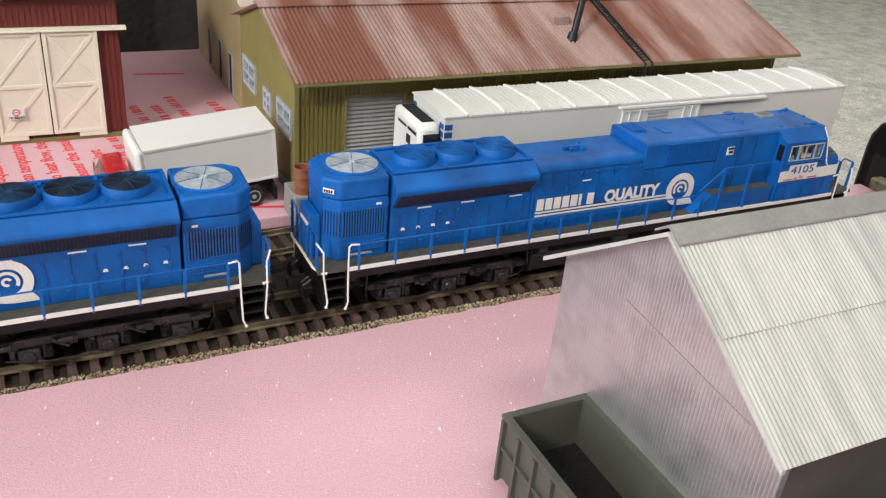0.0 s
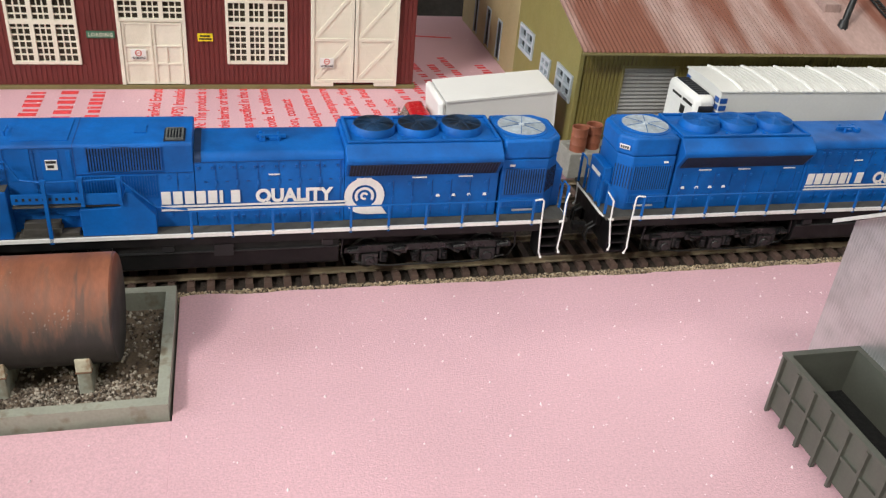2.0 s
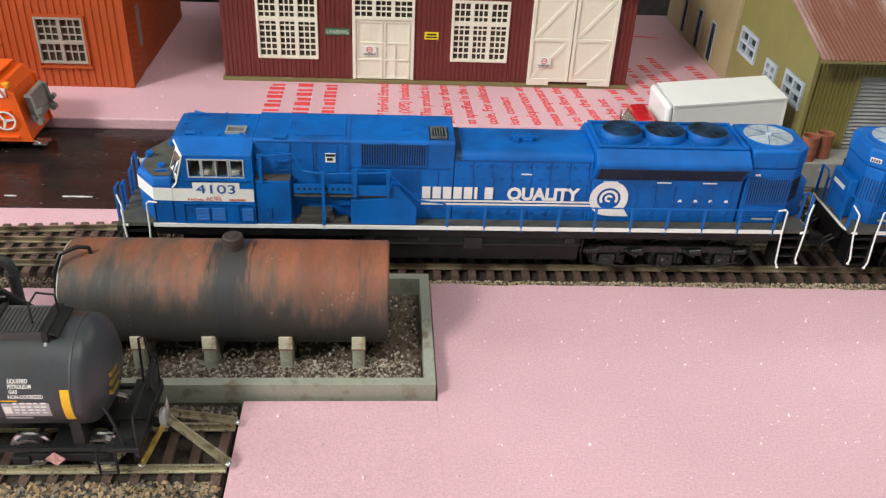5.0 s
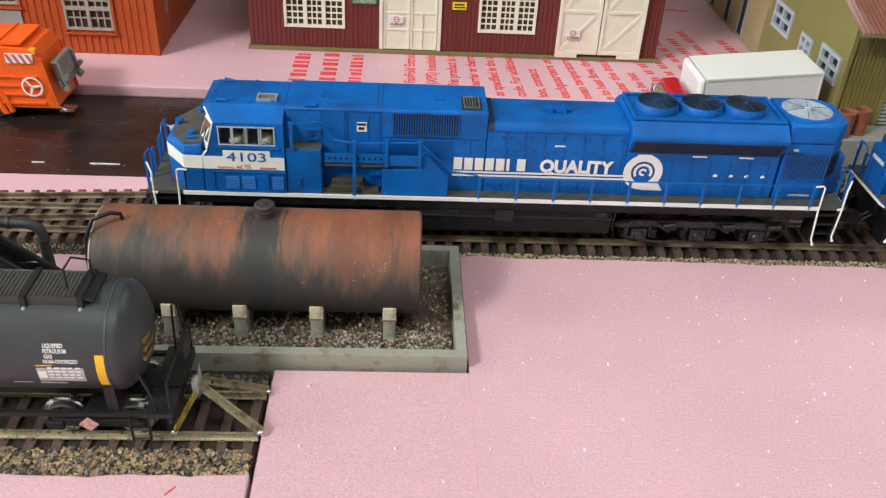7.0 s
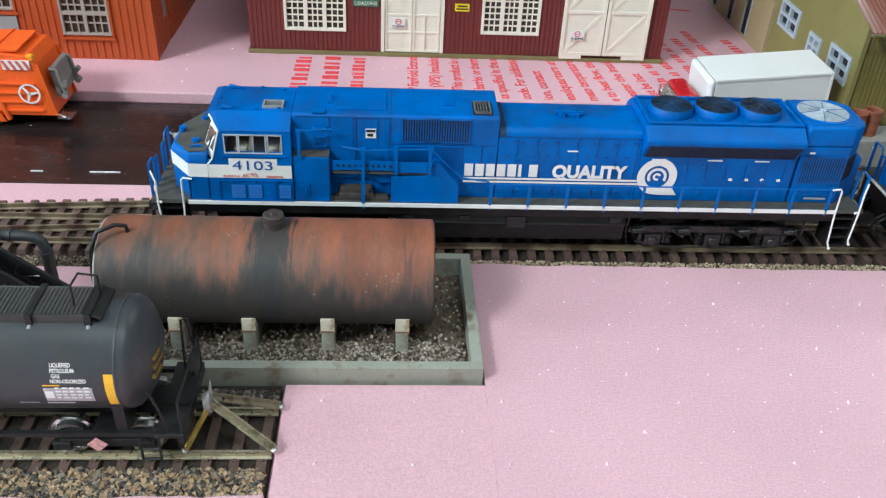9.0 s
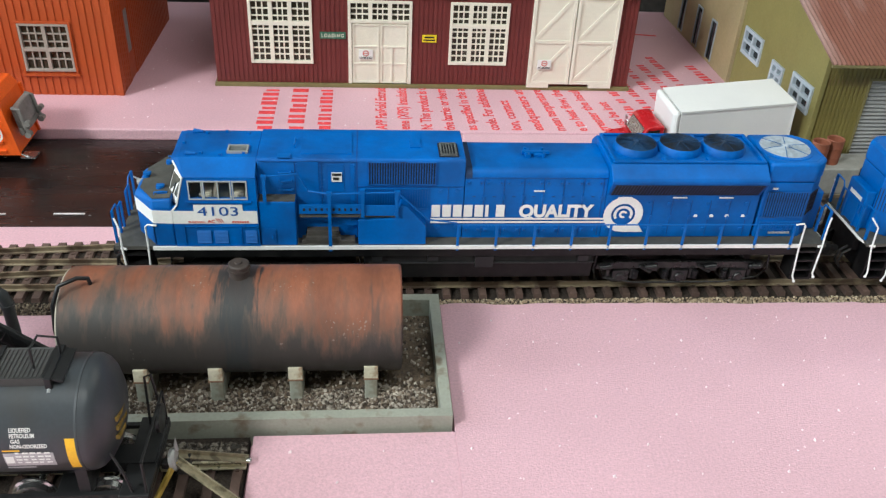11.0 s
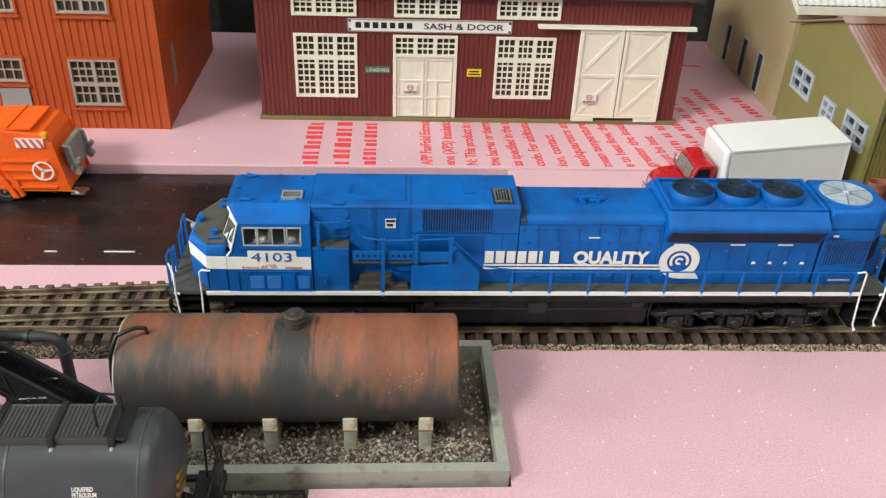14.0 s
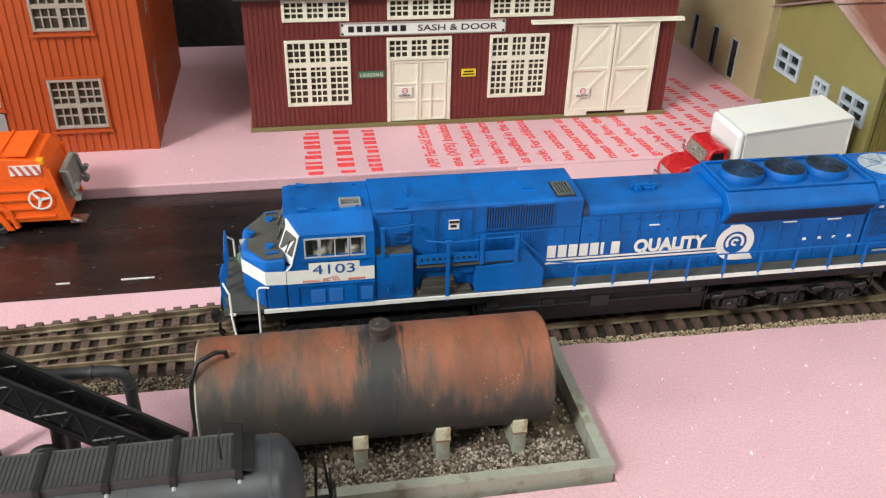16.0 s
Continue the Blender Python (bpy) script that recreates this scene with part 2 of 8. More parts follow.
BALLAST_TAN = pebbles("tan_ballast", [(0.30, 0.21, 0.12), (0.42, 0.31, 0.19), (0.10, 0.085, 0.07), (0.22, 0.19, 0.15), (0.36, 0.26, 0.15), (0.05, 0.045, 0.04)])
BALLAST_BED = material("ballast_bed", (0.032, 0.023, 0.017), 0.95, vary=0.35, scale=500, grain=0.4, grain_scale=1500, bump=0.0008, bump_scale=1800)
GRAVEL = pebbles("grey_gravel", [(0.22, 0.18, 0.14), (0.33, 0.285, 0.235), (0.075, 0.058, 0.045), (0.47, 0.425, 0.36), (0.17, 0.125, 0.09), (0.10, 0.075, 0.058)])
GRAVEL_BED = material("gravel_bed", (0.12, 0.088, 0.060), 0.95, vary=0.35, scale=120, grain=0.3, grain_scale=1500, bump=0.0008, bump_scale=1500)
CURB = material("grey_green_plastic", (0.33, 0.34, 0.285), 0.55, vary=0.10, scale=60, stain=(0.20, 0.16, 0.11), stain_scale=140, stain_amount=0.03)
BLUE = material("blue_paint", (0.0020, 0.118, 0.46), 0.55, vary=0.12, scale=50, grain=0.05, stain=(0.005, 0.062, 0.24), stain_scale=60, stain_amount=0.16, stain_width=0.3, bump=0.00005, bump_scale=2500, spec=0.3)
BLUE_RAIL = material("blue_rail", (0.004, 0.115, 0.43), 0.5, vary=0.1, spec=0.35)
WHITE = material("white_paint", (0.80, 0.80, 0.78), 0.45, vary=0.05, grain=0.03)
SOOT = material("sooty_grille", (0.010, 0.014, 0.028), 0.7, vary=0.4, scale=250)
BLACK = material("black_plastic", (0.0045, 0.0045, 0.005), 0.45, vary=0.25, scale=150, stain=(0.010, 0.0095, 0.0095), stain_scale=150, stain_amount=0.2, spec=0.35)
BLACK_STEEL = material("dull_black", (0.015, 0.0155, 0.0165), 0.40, vary=0.2, scale=120, spec=0.4)
WALKWAY = material("grey_walkway", (0.070, 0.068, 0.060), 0.8, vary=0.15, scale=200, bump=0.0001, bump_scale=3500)
CAB_GLASS = material("cab_windscreen_glass", (0.10, 0.10, 0.085), 0.10, vary=0.3, scale=180)
PANE_DULL = material("dull_pane", (0.055, 0.048, 0.033), 0.22, vary=0.35, scale=140)
GLASS_DARK = material("window_glass", (0.012, 0.012, 0.013), 0.12, vary=0.1)
CLEAR = bpy.data.materials.new("clear_glass")
CLEAR.use_nodes = True
CLEAR.node_tree.nodes["Principled BSDF"].inputs["Transmission Weight"].default_value = 1.0
CLEAR.node_tree.nodes["Principled BSDF"].inputs["Roughness"].default_value = 0.05
CLEAR.node_tree.nodes["Principled BSDF"].inputs["IOR"].default_value = 1.1
INTERIOR = material("cab_interior", (0.74, 0.70, 0.56), 0.7, vary=0.12, scale=200)
CHROME = material("bright_metal", (0.65, 0.66, 0.66), 0.22, metal=0.95, vary=0.08)
RED_SIDING = material("dark_red_siding", (0.152, 0.028, 0.025), 0.5, vary=0.14, scale=40, grain=0.06, bump=0.00006, bump_scale=2500)
ROOF_GREY = material("dark_grey_roof", (0.035, 0.038, 0.04), 0.7, vary=0.15, scale=120, grain=0.15)
CREAM = material("cream_plastic", (0.80, 0.765, 0.65), 0.5, vary=0.05, scale=60, grain=0.03)
OLIVE_BASE = material("olive_base", (0.20, 0.17, 0.07), 0.7, vary=0.1)
ORANGE_SIDING = material("orange_siding", (0.44, 0.076, 0.0145), 0.5, vary=0.08, scale=35, grain=0.05, stain=(0.36, 0.058, 0.011), stain_scale=35, stain_amount=0.15, stain_width=0.3)
GREY_FRAME = material("pale_grey_frame", (0.36, 0.31, 0.27), 0.6, vary=0.08)
OLIVE = material("olive_siding", (0.20, 0.165, 0.045), 0.55, vary=0.08, scale=40, stain=(0.13, 0.09, 0.03), stain_scale=70, stain_amount=0.12)
# Lighter copy of the olive: light from the left painted onto the gable.
OLIVE_LIT = material("olive_lit", (0.225, 0.195, 0.065), 0.6, vary=0.07, scale=40)
TAN = material("tan_wall", (0.44, 0.36, 0.20), 0.6, vary=0.06, scale=40)
WINDOW_BLUE = material("pale_blue_frame", (0.40, 0.45, 0.50), 0.55, vary=0.08)
RUST_ROOF = material("rusty_roof", (0.38, 0.26, 0.235), 0.65, vary=0.15, scale=60, grain=0.12, stain=(0.175, 0.055, 0.030), stain_scale=17, stain_amount=0.46, stain_width=0.15, stretch=(2.3, 0.40, 0.40), bump=0.0001, bump_scale=900)
WHITE_ROOF = material("white_roof", (0.62, 0.62, 0.60), 0.55, vary=0.06)
GALV = material("galvanised_grey", (0.34, 0.34, 0.335), 0.45, metal=0.3, vary=0.1, scale=80)
SILVER_ROOF = material("silver_roof", (0.60, 0.60, 0.58), 0.5, vary=0.08, scale=60, grain=0.08, stain=(0.38, 0.385, 0.37), stain_scale=60, stain_amount=0.22, stain_width=0.35, stretch=(3.0, 0.5, 0.5))
SILVER_WALL = material("silver_wall", (0.66, 0.65, 0.65), 0.42, metal=0.80, vary=0.05, scale=50, grain=0.03, stain=(0.42, 0.43, 0.42), stain_scale=120, stain_amount=0.15, stain_width=0.3)
# Long walls of the silver hut: dim floor reflection put into the colour.
HUT_WALL_DIM = material("dimmed_hut_wall", (0.078, 0.070, 0.064), 0.55, vary=0.08, scale=40, grain=0.04)
DUMP_GREEN = material("grey_green_paint", (0.080, 0.083, 0.068), 0.5, vary=0.12, scale=60)
DUMP_SHADE = material("container_shade", (0.005, 0.005, 0.0055), 0.8, vary=0.3, scale=300, bump=0.0003, bump_scale=1200)
RUST_TANK = material("rust_tank", (0.225, 0.078, 0.040), 0.6, vary=0.28, scale=60, grain=0.08, grain_scale=600, bump=0.0001, bump_scale=1800, stain=(0.10, 0.062, 0.046), stain_scale=55, stain_amount=0.18, stain_width=0.3, stretch=(1.6, 0.6, 0.6))
TRUCK_WHITE = material("white_plastic", (0.78, 0.775, 0.765), 0.42, vary=0.02, grain=0.01)
REEFER_WHITE = material("reefer_white", (0.66, 0.66, 0.64), 0.5, vary=0.03, scale=30, grain=0.02)
TRUCK_RED = material("red_plastic", (0.45, 0.012, 0.018), 0.25, vary=0.06, coat=0.3)
TYRE = material("rubber", (0.013, 0.013, 0.013), 0.75, vary=0.2)
GARBAGE_ORANGE = material("bright_orange_plastic", (0.86, 0.125, 0.012), 0.38, vary=0.05)
GREY_PLASTIC = material("grey_plastic", (0.30, 0.31, 0.31), 0.5, vary=0.1)
BRASS = material("tarnished_brass", (0.36, 0.32, 0.22), 0.4, metal=0.55, vary=0.3, scale=250, stain=(0.14, 0.12, 0.08), stain_scale=250, stain_amount=0.25)
YELLOW = material("yellow_paint", (0.80, 0.46, 0.02), 0.5, vary=0.08)
DECAL_BLUE = material("blue_decal", (0.018, 0.085, 0.33), 0.5, vary=0.1)
DECAL_GREY = material("grey_decal", (0.40, 0.41, 0.42), 0.6, vary=0.2, scale=500)
DECAL_RED = material("red_decal", (0.60, 0.12, 0.10), 0.5, vary=0.1)
DECAL_BLACK = material("black_decal", (0.015, 0.015, 0.015), 0.5, vary=0.1)
SIGN_GREEN = material("green_sign", (0.055, 0.165, 0.105), 0.5, vary=0.05)
TERRACOTTA = material("rusty_drum", (0.26, 0.085, 0.045), 0.6, vary=0.15, scale=120)
CONCRETE = material("grey_concrete", (0.27, 0.265, 0.24), 0.85, vary=0.12, scale=150, bump=0.0002)
CARPET = material("grey_carpet", (0.64, 0.645, 0.60), 0.95, vary=0.22, scale=22, grain=0.3, grain_scale=160, bump=0.004, bump_scale=220)
PLASTER = material("white_plaster", (0.62, 0.61, 0.58), 0.9, vary=0.04, scale=5)
BACKDROP_BROWN = material("dark_brown_backdrop", (0.016, 0.0125, 0.010), 0.95, vary=0.3, scale=30, grain=0.3, grain_scale=200, bump=0.003, bump_scale=150)
FIGURE = material("painted_figure", (0.12, 0.20, 0.13), 0.6, vary=0.2, scale=400)

# streaks down the sides of the tank: dark grime below, bare rust above, with ragged drips between
tn = RUST_TANK.node_tree
coord = [x for x in tn.nodes if x.type == "TEX_COORD"][0]
sep = tn.nodes.new("ShaderNodeSeparateXYZ")
tn.links.new(coord.outputs["Object"], sep.inputs["Vector"])
drip = tn.nodes.new("ShaderNodeTexNoise")
drip.inputs["Scale"].default_value, drip.inputs["Detail"].default_value = 95, 10
drip.inputs["Roughness"].default_value = 0.62
dmap = tn.nodes.new("ShaderNodeMapping")
dmap.inputs["Scale"].default_value = (1.5, 0.42, 0.42)
tn.links.new(coord.outputs["Object"], dmap.inputs["Vector"])
tn.links.new(dmap.outputs["Vector"], drip.inputs["Vector"])
amount = tn.nodes.new("ShaderNodeMath")
amount.operation = "MULTIPLY_ADD"
tn.links.new(drip.outputs["Fac"], amount.inputs[0])
amount.inputs[1].default_value = 0.040
tn.links.new(sep.outputs["Z"], amount.inputs[2])
fray = tn.nodes.new("ShaderNodeTexNoise")
fray.inputs["Scale"].default_value, fray.inputs["Detail"].default_value = 420, 6
fmap = tn.nodes.new("ShaderNodeMapping")
fmap.inputs["Scale"].default_value = (1.8, 0.22, 0.22)
tn.links.new(coord.outputs["Object"], fmap.inputs["Vector"])
tn.links.new(fmap.outputs["Vector"], fray.inputs["Vector"])
frayed = tn.nodes.new("ShaderNodeMath")
frayed.operation = "MULTIPLY_ADD"
tn.links.new(fray.outputs["Fac"], frayed.inputs[0])
frayed.inputs[1].default_value = 0.0075
# the grime climbs higher towards the end beside the siding
climb = tn.nodes.new("ShaderNodeMath")
climb.operation = "MULTIPLY_ADD"
climb.inputs[1].default_value = 0.075
tn.links.new(sep.outputs["X"], climb.inputs[0])
tn.links.new(amount.outputs[0], climb.inputs[2])
tn.links.new(climb.outputs[0], frayed.inputs[2])


def tank_layer(below, colour, lo, hi, strength, source):
    """One coat of grime over the shell below a ragged edge."""
    cut = tn.nodes.new("ShaderNodeMapRange")
    cut.inputs["From Min"].default_value, cut.inputs["From Max"].default_value = lo, hi
    cut.inputs["To Min"].default_value, cut.inputs["To Max"].default_value = strength, 0.0
    tn.links.new(source, cut.inputs["Value"])
    coat_ = tn.nodes.new("ShaderNodeMix")
    coat_.data_type = "RGBA"
    coat_.inputs["B"].default_value = (*colour, 1)
    tn.links.new(below, coat_.inputs["A"])
    tn.links.new(cut.outputs["Result"], coat_.inputs["Factor"])
    return coat_


film = tank_layer([x for x in tn.nodes if x.type == "HUE_SAT"][0].outputs["Color"], (0.088, 0.070, 0.055), 0.0232, 0.0357, 0.85, frayed.outputs[0])
gmix = tank_layer(film.outputs["Result"], (0.034, 0.032, 0.030), 0.0190, 0.0272, 0.94, frayed.outputs[0])
stroke = tn.nodes.new("ShaderNodeTexNoise")
stroke.inputs["Scale"].default_value, stroke.inputs["Detail"].default_value = 52, 7
stmap = tn.nodes.new("ShaderNodeMapping")
stmap.inputs["Scale"].default_value = (3.2, 0.40, 0.40)
stmap.inputs["Location"].default_value = (0.31, 0.0, 0.0)
tn.links.new(coord.outputs["Object"], stmap.inputs["Vector"])
tn.links.new(stmap.outputs["Vector"], stroke.inputs["Vector"])
gmix = tank_layer(gmix.outputs["Result"], (0.050, 0.044, 0.040), 0.325, 0.375, 0.55, stroke.outputs["Fac"])

# a dark vertical spill below the filler cap
spill = tn.nodes.new("ShaderNodeMath")
spill.operation = "ADD"
spill.inputs[1].default_value = 0.1105
tn.links.new(sep.outputs["X"], spill.inputs[0])
wide = tn.nodes.new("ShaderNodeMath")
wide.operation = "ABSOLUTE"
tn.links.new(spill.outputs[0], wide.inputs[0])
ragged = tn.nodes.new("ShaderNodeMath")
ragged.operation = "MULTIPLY_ADD"
tn.links.new(fray.outputs["Fac"], ragged.inputs[0])
ragged.inputs[1].default_value = -0.0175
flare = tn.nodes.new("ShaderNodeMapRange")
flare.inputs["From Min"].default_value, flare.inputs["From Max"].default_value = 0.0085, 0.0165
flare.inputs["To Min"].default_value, flare.inputs["To Max"].default_value = 0.0, 0.0034
tn.links.new(sep.outputs["Z"], flare.inputs["Value"])
flared = tn.nodes.new("ShaderNodeMath")
flared.operation = "SUBTRACT"
tn.links.new(wide.outputs[0], flared.inputs[0])
tn.links.new(flare.outputs["Result"], flared.inputs[1])
tn.links.new(flared.outputs[0], ragged.inputs[2])
spot = tn.nodes.new("ShaderNodeMapRange")
spot.inputs["From Min"].default_value, spot.inputs["From Max"].default_value = -0.0072, -0.0042
spot.inputs["To Min"].default_value, spot.inputs["To Max"].default_value = 0.9, 0.0
tn.links.new(ragged.outputs[0], spot.inputs["Value"])
smix = tn.nodes.new("ShaderNodeMix")
smix.data_type = "RGBA"
smix.inputs["B"].default_value = (0.024, 0.029, 0.031, 1)
tn.links.new(gmix.outputs["Result"], smix.inputs["A"])
tn.links.new(spot.outputs["Result"], smix.inputs["Factor"])
# pale pitted specks scattered over the shell
pit = tn.nodes.new("ShaderNodeTexNoise")
pit.inputs["Scale"].default_value, pit.inputs["Detail"].default_value = 1100, 1
tn.links.new(coord.outputs["Object"], pit.inputs["Vector"])
patch = tn.nodes.new("ShaderNodeTexNoise")
patch.inputs["Scale"].default_value, patch.inputs["Detail"].default_value = 60, 2
tn.links.new(coord.outputs["Object"], patch.inputs["Vector"])
both = tn.nodes.new("ShaderNodeMath")
both.operation = "MULTIPLY"
tn.links.new(pit.outputs["Fac"], both.inputs[0])
tn.links.new(patch.outputs["Fac"], both.inputs[1])
speck = tn.nodes.new("ShaderNodeMapRange")
speck.inputs["From Min"].default_value, speck.inputs["From Max"].default_value = 0.455, 0.50
speck.inputs["To Min"].default_value, speck.inputs["To Max"].default_value = 0.0, 0.5
tn.links.new(both.outputs[0], speck.inputs["Value"])
pmix = tn.nodes.new("ShaderNodeMix")
pmix.data_type = "RGBA"
pmix.inputs["B"].default_value = (0.30, 0.27, 0.24, 1)
tn.links.new(smix.outputs["Result"], pmix.inputs["A"])
tn.links.new(speck.outputs["Result"], pmix.inputs["Factor"])
tn.links.new(pmix.outputs["Result"], tn.nodes["Principled BSDF"].inputs["Base Color"])


# ---- the setting: room, table top, foam sheets, road ----
FLOOR_Z, CEIL_Z = -0.52, 1.75
solid("floor", G().box(-2.0, 4.2, -2.0, 3.6, FLOOR_Z - 0.05, FLOOR_Z), CARPET, "grey speckled short-pile carpet floor", "floor", "structure")
solid("ceiling", G().box(-2.0, 4.2, -2.0, 3.6, CEIL_Z, CEIL_Z + 0.05), PLASTER, "plain white ceiling", "ceiling", "structure")
solid("wall_north", G().box(-2.0, 4.2, 3.6, 3.7, FLOOR_Z, CEIL_Z), PLASTER, "plain pale wall", "wall", "structure")
solid("wall_south", G().box(-2.0, 4.2, -2.1, -2.0, FLOOR_Z, CEIL_Z), PLASTER, "plain pale wall", "wall", "structure")
solid("wall_east", G().box(4.2, 4.3, -2.1, 3.7, FLOOR_Z, CEIL_Z), PLASTER, "plain pale wall", "wall", "structure")
solid("wall_west", pierced([(-0.6, 0.8, 0.15, 1.35)], -2.1, 3.7, FLOOR_Z, CEIL_Z, -2.1, -2.0, "x"), PLASTER, "plain pale wall with a window opening", "wall", "structure")

# base sheet of thick pink foam on a board; thin foam sheets lie on it with the tracks and the road between them
BASE = -0.0064
solid("base_foam", G().prism([(-0.62, -0.16), (0.476, -0.16), (0.476, 0.318), (0.448, 0.318), (0.448, 0.634), (-0.62, 0.634)], BASE - 0.05, BASE, "z"), PINK, "thick pink insulation foam board under everything", "foam board", "structure", bevel=0.001)
solid("table_board", G().prism([(-0.66, -0.20), (0.477, -0.20), (0.477, 0.317), (0.449, 0.317), (0.449, 0.66), (-0.66, 0.66)], BASE - 0.075, BASE - 0.0505, "z"), GREY_PLASTIC, "plain grey board under the pink foam", "table top", "structure")
for lx in (-0.6, 0.42):
    for ly in (-0.15, 0.6):
        solid("table_leg", G().box(lx - 0.02, lx + 0.02, ly - 0.02, ly + 0.02, FLOOR_Z, BASE - 0.0752), GREY_PLASTIC, "plain grey table leg", "table leg", "structure")


def foam(name, corners, label, top=0.0, edge=0.0008):
    g = G().prism(corners, BASE + 0.0001, top, "z")
    return solid(name, g, PINK, label, "foam sheet", "structure", bevel=edge)


chips = random.Random(17)
ragged_edge = [(x, y + chips.choice((0.0, 0.0002, -0.0002, 0.0003, -0.0007))) for x, y in [(0.474 - i * 0.00516, 0.2590 - 0.0018 * math.sin(math.pi * i / 100)) for i in range(101)]]
foam("foam_front", [(-0.0420, -0.155), (0.474, -0.155)] + ragged_edge, "pink insulation foam sheet with small white flecks", 0.0, 0.00015)
foam("foam_front_left", [(-0.1050, -0.155), (-0.04203, -0.155), (-0.04203, 0.1914), (-0.1050, 0.1914)], "smaller pink insulation foam sheet beside a seam", -0.00025, 0.0001)
chewed = [(-0.1062 - 0.4938 * i / 90, 0.1475 + chips.choice((0.0, 0.0003, -0.0004, 0.0006, -0.0009))) for i in range(91)]
foam("foam_left", [(-0.60, -0.155), (-0.1062, -0.155)] + chewed, "pink foam sheet with a chewed edge in front of the siding", 0.0, 0.0006)
foam("foam_left_middle", [(-0.60, 0.196), (-0.1710, 0.196), (-0.1710, 0.2545), (-0.60, 0.2560)], "pink foam sheet between the two tracks")
foam("foam_back", [(-0.60, 0.4120), (0.446, 0.4120), (0.446, 0.628), (-0.60, 0.628)], "pink foam sheet with red printing under the buildings")
foam("foam_back_right", [(-0.0190, 0.3560), (0.446, 0.3560), (0.446, 0.4105), (-0.0190, 0.4105)], "pink foam strip along the road's end")
solid("road", G().box(-0.60, -0.0198, 0.3260, 0.4116, BASE, BASE + 0.0005), ROAD, "black-brown painted road surface with worn streaks", "road", "structure")
for x0, x1 in ((-0.2345, -0.2290), (-0.2085, -0.1950), (-0.2900, -0.2760), (-0.3400, -0.3260)):
    solid("road_line", G().box(x0, x1, 0.3356, 0.3364, BASE + 0.0005, BASE + 0.0009), ROAD_WHITE, "thin worn white dash on the road", "road marking", "structure")


# ---- tracks ----
RT = 0.001       # top of the rails
YC = 0.2808      # middle of the main track


def rail_path(g, points, off):
    """A rail with foot, web and head along points (x, y), moved sideways by off."""
    outline = [(-0.0010, -0.0025), (0.0010, -0.0025), (0.0010, -0.0021), (0.0003, -0.0018), (0.00035, -0.0008), (0.00045, -0.0006), (0.00045, 0.0), (-0.00045, 0.0), (-0.00045, -0.0006), (-0.00035, -0.0008), (-0.0003, -0.0018), (-0.0010, -0.0021)]
    rings = []
    for i, p in enumerate(points):
        a, b = points[max(0, i - 1)], points[min(len(points) - 1, i + 1)]
        dx, dy = b[0] - a[0], b[1] - a[1]
        d = math.hypot(dx, dy)
        nx, ny = -dy / d, dx / d
        rings.append([(p[0] + nx * (off + w), p[1] + ny * (off + w), RT + h) for w, h in outline])
    return g.loft(rings)


TIE_MESH = {}


def tie_mesh(length, width):
    key = (round(length, 4), round(width, 4))
    if key not in TIE_MESH:
        g = G().taper([(-width / 2, -length / 2, -0.0020), (width / 2, -length / 2, -0.0020), (width / 2, length / 2, -0.0020), (-width / 2, length / 2, -0.0020)],
                      [(-width * 0.45, -length / 2 + 0.0002, 0), (width * 0.45, -length / 2 + 0.0002, 0), (width * 0.45, length / 2 - 0.0002, 0), (-width * 0.45, length / 2 - 0.0002, 0)])
        for s in (-1, 1):
            for e in (-0.0014, 0.0014):
                g.box(-0.0006, 0.0006, s * 0.0087 + e - 0.0004, s * 0.0087 + e + 0.0004, -0.0001, 0.0006)
        me = g.mesh("tie")
        me.materials.append(TIE)
        TIE_MESH[key] = me
    return TIE_MESH[key]


def lay_ties(track, points, pitch, length, width, rng, lo, hi):
    """Ties along a path of points, square to it."""
    run, k = 0.0, 0
    for p, q in zip(points, points[1:]):
        d = math.hypot(q[0] - p[0], q[1] - p[1])
        while run < d:
            u = run / d
            x, y = p[0] + (q[0] - p[0]) * u, p[1] + (q[1] - p[1]) * u
            if lo <= x <= hi:
                ob = new("tie", tie_mesh(length, width))
                ob.parent = track
                ob.matrix_basis = pose(x, y, RT - 0.0025 + rng.uniform(-0.0001, 0), 0, 0, math.degrees(math.atan2(q[1] - p[1], q[0] - p[0])) + rng.uniform(-0.8, 0.8))
            run += pitch
        run -= d


MAIN = [(-0.60 + 0.02 * i, YC) for i in range(54)] + [(0.474, YC)]


def branch_y(x):
    """The branch leaves the main track at the turnout and swings behind the engines to the car's track."""
    if x < -0.30:
        return YC + 0.002 * max(0.0, (x + 0.36) / 0.06) ** 2
    if x < -0.15:
        return YC + 0.002 + (x + 0.30) * 0.070
    u = min(1.0, (x + 0.15) / 0.33)
    y0, y1, s0 = YC + 0.0125, 0.3347, 0.070 * 0.33
    return (2 * u ** 3 - 3 * u ** 2 + 1) * y0 + (u ** 3 - 2 * u ** 2 + u) * s0 + (-2 * u ** 3 + 3 * u ** 2) * y1


BRANCH = [(-0.36 + 0.01 * i, branch_y(-0.36 + 0.01 * i)) for i in range(81)]
SIDING_Y = 0.1712
SIDING = [(-0.60 + 0.0247 * i, SIDING_Y) for i in range(21)]


